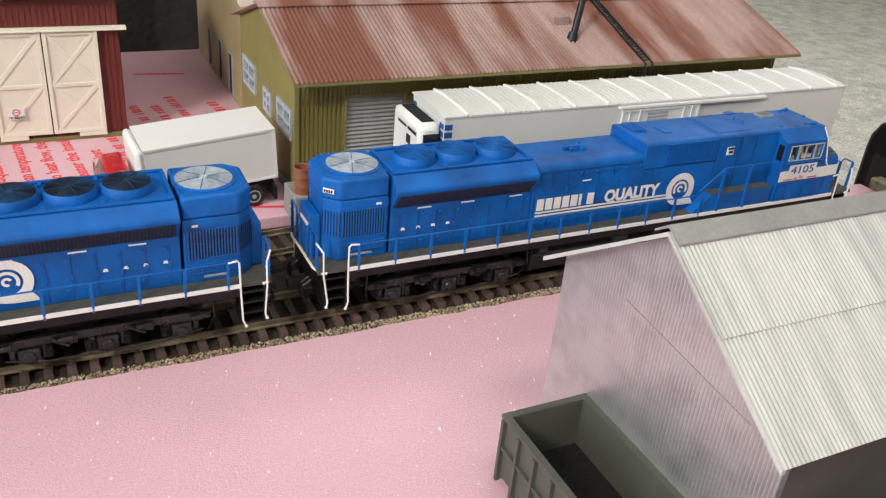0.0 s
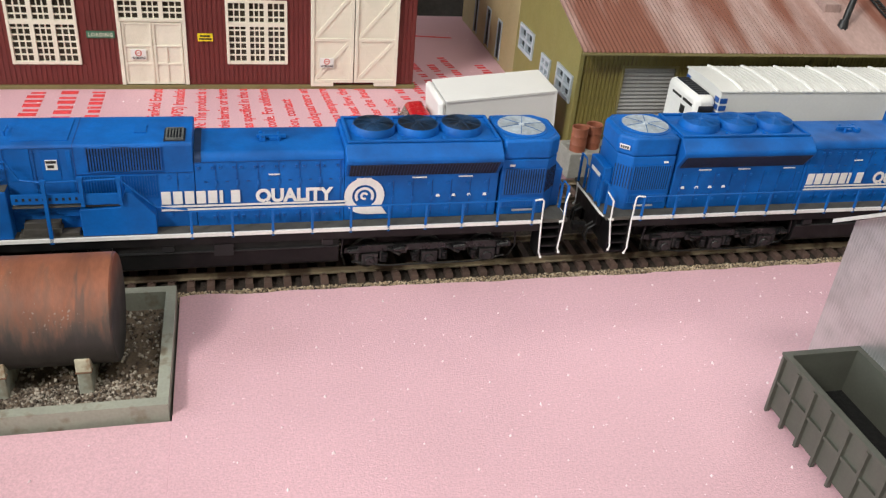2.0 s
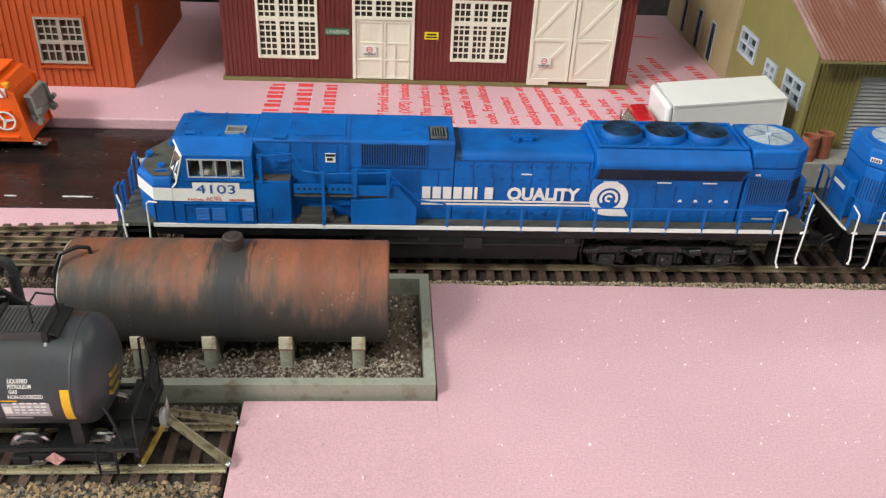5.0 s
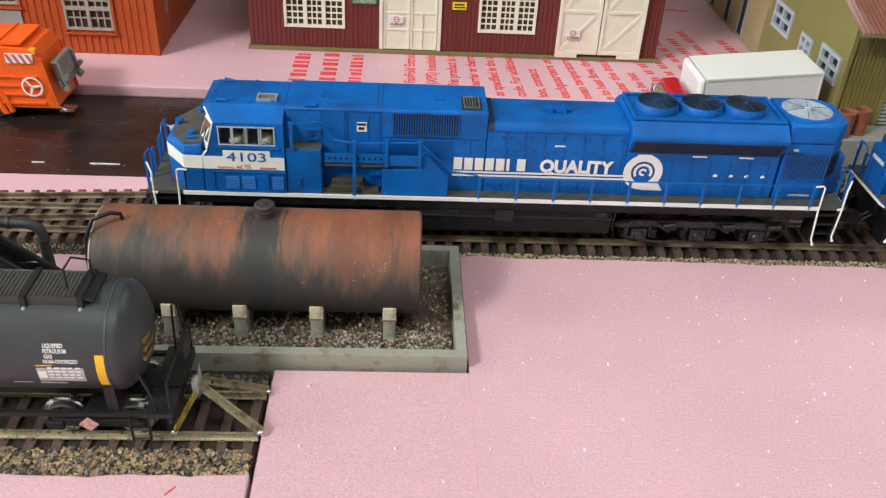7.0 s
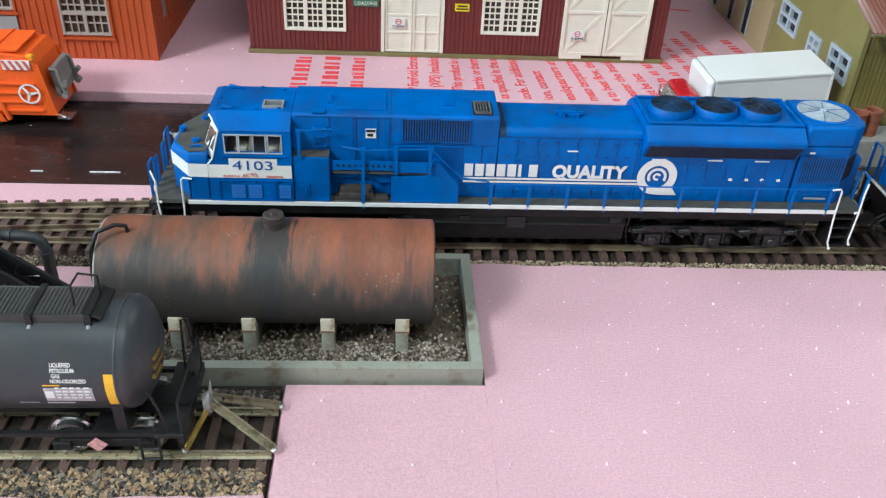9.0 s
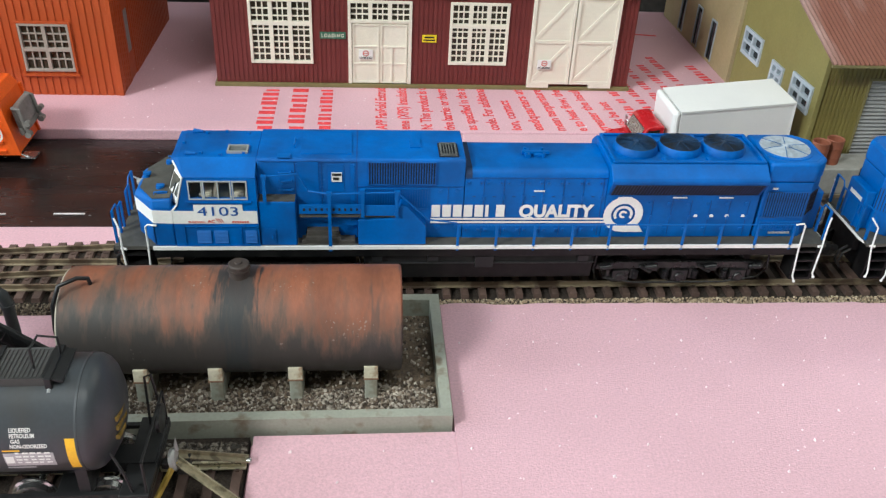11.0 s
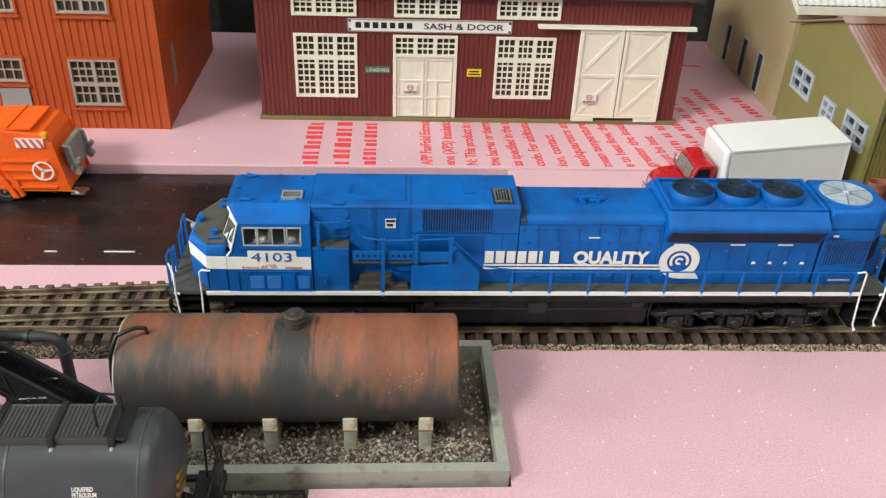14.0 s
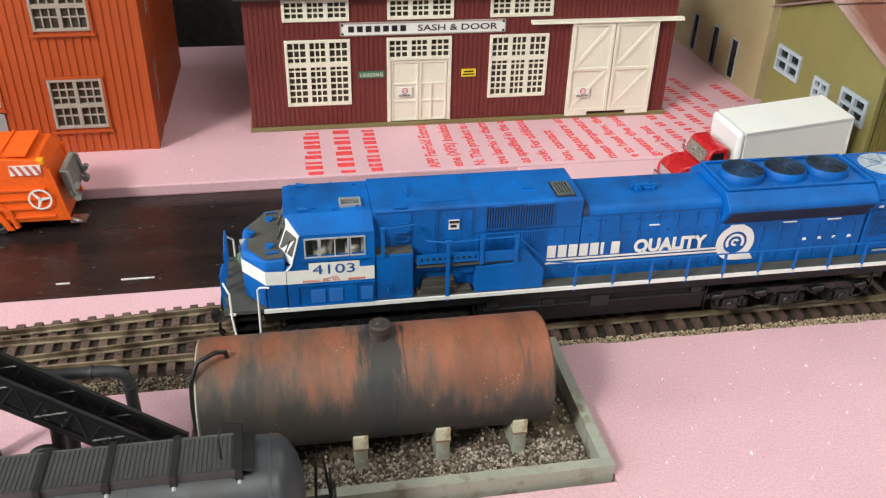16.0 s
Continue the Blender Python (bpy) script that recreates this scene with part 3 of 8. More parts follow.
def make_track(name, points, label, lo, hi, pitch=0.0072, tie=0.0285, seed=1, metal=None, also=None):
    t = thing(name, label, "railway track", kind="structure")
    for off in (-0.00865, 0.00865):
        part("rail", rail_path(G(), points, off), metal or RAIL, t, smooth=40)
    lay_ties(t, points, pitch, tie, 0.0031, random.Random(seed), lo, hi)
    if also:
        lay_ties(t, points, pitch, tie, 0.0031, random.Random(seed + 40), *also)
    return t


make_track("track_main", MAIN, "model railway track with brown plastic ties and dull metal rails", -0.147, 0.6, also=(-0.6, -0.375))
make_track("track_branch", BRANCH, "branching model track leading behind the engines", -0.145, 0.6, seed=2)
make_track("track_siding", SIDING, "short siding of model track with bright rails", -0.6, -0.107, pitch=0.0078, seed=3, metal=RAIL_BRASS)
turnout = thing("turnout_ties", "long brown ties under the turnout", "railway track", kind="structure")
rng = random.Random(8)
for i in range(36):
    x = -0.372 + 0.0072 * i * 0.88
    if x < -0.148:
        mid = (YC + branch_y(x)) / 2
        ob = new("tie", tie_mesh(0.030 + branch_y(x) - YC, 0.0033))
        ob.parent = turnout
        ob.matrix_basis = pose(x, mid + 0.0005, RT - 0.0024, 0, 0, 1.5)


def scatter(g, count, where, size, rng, bottom=-0.0012):
    """Small angular stones: each a bent box of its own."""
    for _ in range(count):
        x, y, z = where(rng)
        r = size * rng.uniform(0.55, 1.25)
        q = Euler((rng.uniform(0, 6), rng.uniform(0, 6), rng.uniform(0, 6))).to_matrix()
        pts = [q @ Vector((sx * r * rng.uniform(0.6, 1), sy * r * rng.uniform(0.5, 0.9), sz * r * rng.uniform(0.4, 0.8))) + Vector((x, y, z)) for sz in (-0.5, 0.5) for sx, sy in ((-0.5, -0.5), (0.5, -0.5), (0.5, 0.5), (-0.5, 0.5))]
        g.taper(pts[:4], pts[4:])
    return g


def stones(name, count, where, size, mat, label, seed):
    me = bpy.data.meshes.new(name)
    g = scatter(G(), count, where, size, random.Random(seed))
    me.from_pydata(g.v, [], g.f)
    ob = new(name, me)
    me.materials.append(mat)
    return tagged(ob, label, "ballast", kind="stuff")


# ballast beds
def bed(name, points, half, top, foot, mat):
    g = G()
    rings = []
    for x, y in points:
        rings.append([(x, y - half - foot, BASE), (x, y + half + foot, BASE), (x, y + half, top), (x, y - half, top)])
    g.loft(rings)
    return solid(name, g, mat, "dark earth-brown ballast bed under the track", "ballast bed", "structure")


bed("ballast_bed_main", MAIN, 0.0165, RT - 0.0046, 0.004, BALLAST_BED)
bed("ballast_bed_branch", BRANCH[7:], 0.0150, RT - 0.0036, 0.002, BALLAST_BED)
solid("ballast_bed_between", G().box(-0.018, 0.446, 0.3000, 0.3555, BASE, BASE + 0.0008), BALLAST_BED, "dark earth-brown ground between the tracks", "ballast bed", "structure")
solid("ballast_bed_siding", G().box(-0.60, -0.1065, 0.1478, 0.1955, BASE, RT - 0.0036), BALLAST_BED, "dark earth-brown ballast bed of the siding", "ballast bed", "structure")
stones("ballast_main", 12000, lambda r: (r.uniform(-0.16, 0.40), YC - 0.0150 - r.random() ** 1.2 * 0.0075, RT - 0.0042 - r.random() * 0.0006), 0.00075, BALLAST, "brown and tan ballast along the main track", 21)
stones("ballast_turnout", 3200, lambda r: (r.uniform(-0.31, -0.15), YC - 0.0150 - r.random() ** 1.2 * 0.0075, RT - 0.0042 - r.random() * 0.0006), 0.00075, pebbles("brown_ballast", [(0.11, 0.078, 0.05), (0.19, 0.145, 0.10), (0.05, 0.036, 0.026), (0.27, 0.22, 0.155)]), "dark brown ballast beside the turnout", 25)
# Stones in the tie gaps are coloured near black for the shadow there.
stones("ballast_between_ties", 5200, lambda r: (r.uniform(-0.31, 0.40), YC + r.uniform(-0.0142, 0.0142), RT - 0.0049 - r.random() * 0.0004), 0.0009, pebbles("gap_shade_ballast", [(0.025, 0.019, 0.015), (0.05, 0.038, 0.028), (0.015, 0.012, 0.010)]), "ballast between the ties, coloured dark for the shade", 22)
stones("ballast_siding", 4200, lambda r: (r.uniform(-0.30, -0.1075), 0.1480 + r.random() * 0.0105, RT - 0.0034 + r.random() * 0.0004), 0.0016, BALLAST_TAN, "tan and dark coarse ballast in front of the siding", 23)
stones("ballast_siding_back", 2600, lambda r: (r.uniform(-0.30, -0.1075), 0.1850 + r.random() * 0.0055, RT - 0.0034 + r.random() * 0.0004), 0.0014, pebbles("mixed_ballast", [(0.05, 0.042, 0.035), (0.12, 0.10, 0.08), (0.24, 0.21, 0.17)]), "dark ballast behind the siding", 24)

# white flecks pressed into the foam
fl = G()
r = random.Random(5)
for _ in range(1500):
    x, y = r.uniform(-0.25, 0.35), r.uniform(0.03, 0.256)
    if -0.175 < x < -0.04 and 0.145 < y or x < -0.105 and 0.14 < y < 0.2:
        continue
    s = r.choice((0.00013, 0.00016, 0.0002, 0.00026, 0.00032, 0.0004))
    a = r.uniform(0, 3.14)
    dx, dy = s * math.cos(a), s * math.sin(a)
    k = r.uniform(0.3, 0.8)
    fl.add([(x - dx, y - dy, 0), (x + dy * k, y - dx * k, 0), (x + dx, y + dy, 0), (x - dy * k, y + dx * k, 0), (x, y, s * 0.8)], [(0, 1, 4), (1, 2, 4), (2, 3, 4), (3, 0, 4)])
for _ in range(160):
    x, y = r.uniform(-0.21, 0.15), r.uniform(0.414, 0.60)
    s = r.uniform(0.0003, 0.0007)
    fl.add([(x - s, y, 0), (x, y - s, 0), (x + s, y, 0), (x, y + s, 0), (x, y, s * 0.8)], [(0, 1, 4), (1, 2, 4), (2, 3, 4), (3, 0, 4)])
# punched vent holes of the foam, torn white at the rim, in staggered rows
for k in range(-12, 6):
    for i in range(-6, 14):
        x = -0.0095 + 0.0278 * i + (0.0139 if k % 2 else 0.0) + r.uniform(-0.0006, 0.0006)
        y = 0.1840 + 0.0128 * k + r.uniform(-0.0004, 0.0004)
        if x < -0.040 and (y > 0.186 or x < -0.102):
            continue
        s = r.uniform(0.00048, 0.00085)
        a = r.uniform(0.6, 1.8)
        dx, dy = s * math.cos(a), s * math.sin(a)
        k2 = r.uniform(0.45, 0.8)
        fl.add([(x - dx, y - dy, 0), (x + dy * k2, y - dx * k2, 0), (x + dx, y + dy, 0), (x - dy * k2, y + dx * k2, 0), (x + dx * 0.3, y + dy * 0.3, s * 0.9)], [(0, 1, 4), (1, 2, 4), (2, 3, 4), (3, 0, 4)])
solid("foam_flecks", fl, material("pale_fleck", (0.88, 0.72, 0.76), 0.45), "tiny pale flecks and torn dimples in the pink foam", "flecks", "stuff")


# pale dust specks on the road
sp = G()
r = random.Random(12)
for _ in range(170):
    x, y = r.uniform(-0.36, -0.03), r.uniform(0.328, 0.410)
    w, h = r.choice(((0.0002, 0.0002), (0.0003, 0.0002), (0.00025, 0.0003), (0.0008, 0.0001)))
    z = BASE + 0.0005
    sp.add([(x - w, y, z), (x, y - h, z), (x + w, y, z), (x, y + h, z), (x, y, z + 0.0002)], [(0, 1, 4), (1, 2, 4), (2, 3, 4), (3, 0, 4)])
solid("road_dust", sp, material("pale_dust", (0.34, 0.31, 0.30), 0.8), "pale dust specks and scratches on the road", "dust", "stuff")


# ---- buildings ----
def sash_window(parent, x0, x1, z0, z1, y, cols, rows, frame_mat, heavy_cols=1, heavy_rows=(), proud=0.0012, bar=0.00072, edge=0.0016, name="window"):
    """A many-paned window that faces -y: frame with mullions and bars, and a dark pane behind."""
    g = G()
    g.box(x0, x0 + edge, y - proud, y + 0.0012, z0, z1)
    g.box(x1 - edge, x1, y - proud, y + 0.0012, z0, z1)
    g.box(x0 + edge, x1 - edge, y - proud, y + 0.0012, z1 - edge, z1)
    g.box(x0 + edge, x1 - edge, y - proud, y + 0.0012, z0, z0 + edge)
    ob = part(name, g, frame_mat, parent, bevel=0.00015)
    ix0, ix1, iz0, iz1 = x0 + edge, x1 - edge, z0 + edge, z1 - edge
    heavy = G()
    cells = [(ix0, ix1)]
    if heavy_cols > 1:
        step = (ix1 - ix0) / heavy_cols
        for i in range(1, heavy_cols):
            c = ix0 + i * step
            heavy.box(c - edge * 0.72, c + edge * 0.72, y - proud * 0.8, y + 0.001, iz0, iz1)
        cells = [(ix0 + i * step + (edge * 0.72 if i else 0), ix0 + (i + 1) * step - (edge * 0.72 if i < heavy_cols - 1 else 0)) for i in range(heavy_cols)]
    levels = [iz0, *[iz0 + (iz1 - iz0) * h for h in heavy_rows], iz1]
    for h in levels[1:-1]:
        heavy.box(ix0, ix1, y - proud * 0.9, y + 0.001, h - edge * 0.75, h + edge * 0.75)
    if heavy.v:
        each("mullion", heavy, frame_mat, ob)
    thin = G()
    for a, b in cells:
        for i in range(1, cols):
            c = a + (b - a) * i / cols
            thin.box(c - bar / 2, c + bar / 2, y - 0.0002, y + 0.0006, iz0, iz1)
    for k, (a, b) in enumerate(zip(levels, levels[1:])):
        n = rows[k]
        for i in range(1, n):
            c = a + (b - a) * i / n
            thin.box(ix0, ix1, y - 0.00025, y + 0.0006, c - bar / 2, c + bar / 2)
    each("glazing_bar", thin, frame_mat, ob)
    part("pane", G().box(ix0, ix1, y + 0.0008, y + 0.0011, iz0, iz1), PANE_DULL, ob)
    return ob


# the dark red workshop
red = thing("red_workshop", "dark red ribbed model workshop with cream windows and doors", "building", 0, 0, 0)
RX0, RX1, RY, RZ0, RZ1 = -0.1555, 0.0865, 0.4730, 0.0022, 0.0735
win_low = [(-0.1352, -0.1000, 0.0140, 0.0512), (-0.0222, 0.0118, 0.0146, 0.0512)]
win_up = [(-0.1354, -0.1000, 0.0612, 0.0728), (-0.0795, -0.0432, 0.0612, 0.0728), (-0.0228, 0.0128, 0.0612, 0.0728)]
door_hole = (-0.0800, -0.0438, 0.0022, 0.0512)
ribbed_wall("front_wall", RED_SIDING, red, RX0, RX1, RZ0, RZ1, RY, 0.002, win_low + win_up + [door_hole], 0.00262, 0.0019, 0.00035)
for x in (RX0, RX1 - 0.002):
    side = part("side_wall", G().box(x, x + 0.002, RY + 0.0021, RY + 0.1080, RZ0, RZ1), RED_SIDING, red)
    ribs = G()
    for i in range(40):
        ribs.box(x - 0.0003, x + 0.0023, RY + 0.003 + i * 0.00262, RY + 0.003 + i * 0.00262 + 0.0019, RZ0, RZ1)
    each("rib", ribs, RED_SIDING, side)
part("back_wall", G().box(RX0, RX1, RY + 0.1081, RY + 0.110, RZ0, RZ1), RED_SIDING, red)
part("base", G().box(RX0 - 0.0012, RX1 + 0.0012, RY - 0.0022, RY + 0.1115, 0.0, 0.0021), OLIVE_BASE, red, "olive base strip", bevel=0.0002)
roof = G()
roof.prism([(RY - 0.0045, RZ1 + 0.0002), (RY + 0.1145, RZ1 + 0.0002), (RY + 0.1145, RZ1 + 0.0020), (RY + 0.055, RZ1 + 0.024), (RY - 0.0045, RZ1 + 0.0020)], RX0 - 0.004, RX1 + 0.004, "x")
part("roof", roof, ROOF_GREY, red, "dark grey roof", bevel=0.0003)
for h in win_low:
    sash_window(red, *h, RY, 3, (6, 3), CREAM, 3, (0.64,))
for h in win_up:
    sash_window(red, *h, RY, 3, (3,), CREAM, 3)
sash_window(red, -0.0800, -0.0438, 0.0385, 0.0512, RY, 3, (3,), CREAM, 3, name="transom_window")
dg = part("door", G().box(-0.0800, -0.0780, RY - 0.0012, RY + 0.001, 0.0024, 0.0384).box(-0.0458, -0.0438, RY - 0.0012, RY + 0.001, 0.0024, 0.0384).box(-0.0779, -0.0459, RY - 0.0003, RY + 0.0012, 0.0024, 0.0384), CREAM, red, "cream panelled double door", bevel=0.0001)
pg = G()
for a, b in ((-0.0774, -0.0624), (-0.0614, -0.0464)):
    pg.box(a, a + 0.0008, RY - 0.0009, RY - 0.0003, 0.0028, 0.0376)
    pg.box(b - 0.0008, b, RY - 0.0009, RY - 0.0003, 0.0028, 0.0376)
    for z in (0.0028, 0.0140, 0.0242, 0.0368):
        pg.box(a, b, RY - 0.00085, RY - 0.0003, z, z + 0.0009)
pg.box(-0.0614 + 0.0058, -0.0614 + 0.0068, RY - 0.0009, RY - 0.0003, 0.0028, 0.0242)
each("door_rail", pg, CREAM, dg)
dq = G()
for k in range(34):
    a = -0.0774 + (k % 17) * 0.0009
    if a + 0.0045 < -0.0630:
        z = 0.0256 if k < 17 else 0.0040
        dq.taper([(a, RY - 0.00042, z), (a + 0.00035, RY - 0.00042, z), (a + 0.00035, RY - 0.0003, z), (a, RY - 0.0003, z)], [(a + 0.0045, RY - 0.00042, z + 0.0100), (a + 0.00485, RY - 0.00042, z + 0.0100), (a + 0.00485, RY - 0.0003, z + 0.0100), (a + 0.0045, RY - 0.0003, z + 0.0100)])
each("diagonal_board", dq, CREAM, dg)
# sliding doors on a rail
part("door_rail", G().box(0.0005, 0.0900, RY - 0.0034, RY - 0.0004, 0.0574, 0.0590).box(0.0005, 0.0900, RY - 0.0040, RY - 0.0034, 0.0572, 0.0579), CREAM, red, "cream sliding-door rail", bevel=0.00015)
for x0, x1, flip, foot in ((0.0250, 0.0497, 1, 0), (0.0503, 0.0758, -1, 1)):
    sd = part("sliding_door", G().box(x0, x1, RY - 0.0022, RY - 0.0006, 0.0042, 0.0568), CREAM, red, "cream boarded sliding door with diagonal braces")
    fr = G()
    y0, y1 = RY - 0.0031, RY - 0.0022
    fr.box(x0, x0 + 0.0019, y0, y1, 0.0028 if not foot else 0.0042, 0.0585)
    fr.box(x1 - 0.0019, x1, y0, y1, 0.0042 if not foot else 0.0028, 0.0585)
    for z in (0.0042, 0.0290, 0.0550):
        fr.box(x0 + 0.0019, x1 - 0.0019, y0 + 0.0002, y1, z, z + 0.0018)
    part("frame", fr, CREAM, sd, bevel=0.00012)
    br = G()
    for za, zb, s in ((0.0308, 0.0550, 1), (0.0060, 0.0290, 1), (0.0308, 0.0550, -1), (0.0060, 0.0290, -1)):
        if s * flip < 0 and not foot:
            continue
        a, b = (x0 + 0.0022, x1 - 0.0022) if s > 0 else (x1 - 0.0022, x0 + 0.0022)
        w = 0.0013
        br.taper([(a - w, y0 + 0.0004 + (0.0001 if s < 0 else 0), za), (a + w, y0 + 0.0004 + (0.0001 if s < 0 else 0), za), (a + w, y1 + 0.0001, za), (a - w, y1 + 0.0001, za)], [(b - w, y0 + 0.0004 + (0.0001 if s < 0 else 0), zb), (b + w, y0 + 0.0004 + (0.0001 if s < 0 else 0), zb), (b + w, y1 + 0.0001, zb), (b - w, y1 + 0.0001, zb)])
    each("brace", br, CREAM, sd)
    bd = G()
    n = 15
    for i in range(n):
        c = x0 + 0.002 + (x1 - x0 - 0.004) * (i + 0.5) / n
        bd.box(c - 0.0006, c + 0.0006, RY - 0.00228, RY - 0.0021, 0.0062, 0.0550)
    each("board", bd, CREAM, sd)
    if foot:
        part("foot", G().box(x0 + 0.0120, x1, RY - 0.0030, RY - 0.0008, 0.0020, 0.0041), CREAM, sd)
    else:
        part("foot", G().box(x0, x0 + 0.0130, RY - 0.0030, RY - 0.0008, 0.0020, 0.0041), CREAM, sd)


def sign(name, x0, x1, z0, z1, y, back, label, border=None):
    s = thing(name, label, "sign", (x0 + x1) / 2, y, (z0 + z1) / 2)
    w, h = (x1 - x0) / 2, (z1 - z0) / 2
    part("board", G().box(-w, w, -0.0006, 0, -h, h), back, s)
    if border:
        g = G()
        t = h * 0.16
        g.box(-w, w, -0.0009, -0.00055, h - t, h).box(-w, w, -0.0009, -0.00055, -h, -h + t)
        g.box(-w, -w + t, -0.0009, -0.00055, -h, h).box(w - t, w, -0.0009, -0.00055, -h, h)
        part("border", g, border, s)
    return s


def bars(s, rows, mat, y=-0.00075, name="lettering_bar"):
    """Plain bars in place of lettering: (x0, x1, z0, z1) each."""
    g = G()
    for x0, x1, z0, z1 in rows:
        g.box(x0, x1, y, y + 0.0002, z0, z1)
    return each(name, g, mat, s) if rows else None


main_sign = sign("shop_sign", -0.1052, -0.0138, 0.0529, 0.0600, RY - 0.0004, WHITE, "long white shop sign with black capital letters", GREY_FRAME)
bars(main_sign, [(-0.0412 + i * 0.0047, -0.0412 + i * 0.0047 + 0.0031, -0.0015, 0.0017) for i in range(7)], DECAL_BLACK)
lettered("lettering", "SASH & DOOR", 0.0033, DECAL_BLACK, main_sign, Matrix.Translation((0.0186, -0.00068, -0.0016)) @ FACING, width=0.0445, bold=0.012)
bars(main_sign, [(-0.0449, -0.0437, 0.0018, 0.0029), (0.0437, 0.0449, 0.0018, 0.0029), (-0.0449, -0.0437, -0.0029, -0.0018), (0.0437, 0.0449, -0.0029, -0.0018)], DECAL_BLACK, name="corner_mark")
load = sign("loading_sign", -0.0959, -0.0814, 0.0290, 0.0328, RY - 0.0004, SIGN_GREEN, "small green loading sign with pale letters")
lettered("lettering", "LOADING", 0.0020, CREAM, load, Matrix.Translation((0, -0.00068, -0.0010)) @ FACING, width=0.0124, bold=0.01, spacing=1.25)
yel = sign("yellow_sign", -0.0378, -0.0296, 0.0278, 0.0321, RY - 0.0004, material("yellow_sign_face", (0.85, 0.66, 0.02), 0.5), "small yellow notice with dark lettering")
bars(yel, [(-0.0028, 0.0028, 0.0004, 0.0013), (-0.0034, 0.0034, -0.0012, -0.0004)], DECAL_BLACK)
for cx, cz, y in ((-0.0700, 0.0200, RY - 0.0008), (0.0340, 0.0165, RY - 0.0032)):
    ns = sign("notice", cx - 0.0040, cx + 0.0040, cz - 0.0028, cz + 0.0028, y, WHITE, "small white no smoking notice on the cream door")
    lettered("lettering", "NO SMOKING", 0.0012, DECAL_BLACK, ns, Matrix.Translation((0, -0.00068, -0.0024)) @ FACING, width=0.0070, bold=0.01)
    ring = G()
    for k in range(16):
        a, b = 2 * math.pi * k / 16, 2 * math.pi * (k + 1) / 16
        ring.add([(r_ * math.cos(t_), -0.00075, 0.0009 + r_ * math.sin(t_)) for t_ in (a, b) for r_ in (0.0013, 0.0018)], [(0, 1, 3, 2)])
    ring.box(-0.0012, 0.0012, -0.00075, -0.0007, 0.0007, 0.0011)
    part("ring_mark", ring, DECAL_RED, ns)

# the orange house
orange = thing("orange_house", "bright orange ribbed model house with grey-framed windows", "building")
OX0, OX1, OY, OZ1 = -0.42, -0.2050, 0.4560, 0.128
o_wins = [(-0.2538, -0.2276, 0.0138, 0.0402), (-0.2545, -0.2278, 0.0648, 0.0912), (-0.3020, -0.2752, 0.0648, 0.0912), (-0.2990, -0.2775, 0.0268, 0.0402)]
ribbed_wall("front_wall", ORANGE_SIDING, orange, OX0, OX1, 0.0, OZ1, OY, 0.002, o_wins, 0.00395, 0.0028, 0.00045)
sw = [(OY + 0.0245, OY + 0.0330, 0.0150, 0.0400), (OY + 0.0245, OY + 0.0330, 0.0640, 0.0890)]
side = pierced(sw, OY + 0.0021, OY + 0.135, 0.0, OZ1, OX1 - 0.002, OX1, "x")
side = part("side_wall", side, ORANGE_SIDING, orange)
ribs = G()
for i in range(33):
    c = OY + 0.005 + i * 0.00395
    if not any(h[0] - 0.002 < c < h[1] + 0.002 for h in sw):
        ribs.box(OX1 - 0.0002, OX1 + 0.00045, c - 0.0014, c + 0.0014, 0, OZ1)
each("rib", ribs, ORANGE_SIDING, side)
part("corner_trim", G().box(OX1 - 0.0016, OX1 + 0.0009, OY - 0.0009, OY + 0.0016, 0, OZ1), ORANGE_SIDING, orange, bevel=0.0002)
part("back_wall", G().box(OX0, OX1 - 0.0021, OY + 0.133, OY + 0.135, 0, OZ1), ORANGE_SIDING, orange)
part("roof", G().box(OX0 - 0.004, OX1 + 0.004, OY - 0.004, OY + 0.139, OZ1 + 0.0001, OZ1 + 0.004), ROOF_GREY, orange, "dark flat roof")
for a, b, c, d in o_wins:
    wt = G().box(a - 0.0012, a - 0.0001, OY - 0.0012, OY, c - 0.0014, d + 0.0012).box(b + 0.0001, b + 0.0012, OY - 0.0012, OY, c - 0.0014, d + 0.0012)
    wt.box(a - 0.0001, b + 0.0001, OY - 0.0012, OY, d + 0.0001, d + 0.0012).box(a - 0.0020, b + 0.0020, OY - 0.0020, OY, c - 0.0024, c - 0.0014)
    each("window_trim", wt, ORANGE_SIDING, orange)
for h in o_wins[:3]:
    sash_window(orange, *h, OY, 3, (2, 3), GREY_FRAME, 2, (0.46,), edge=0.0013)
sash_window(orange, *o_wins[3], OY, 4, (2,), GREY_FRAME, 1, edge=0.0013)
part("vent_panel", G().box(-0.2925, -0.2770, OY - 0.0012, OY - 0.0004, 0.0120, 0.0235), GREY_PLASTIC, orange, "grey vent panel")
for a, b, c, d in sw:
    part("side_window", G().box(OX1 - 0.0012, OX1 - 0.0004, a, b, c, d), GREY_PLASTIC, orange, "grey side window")

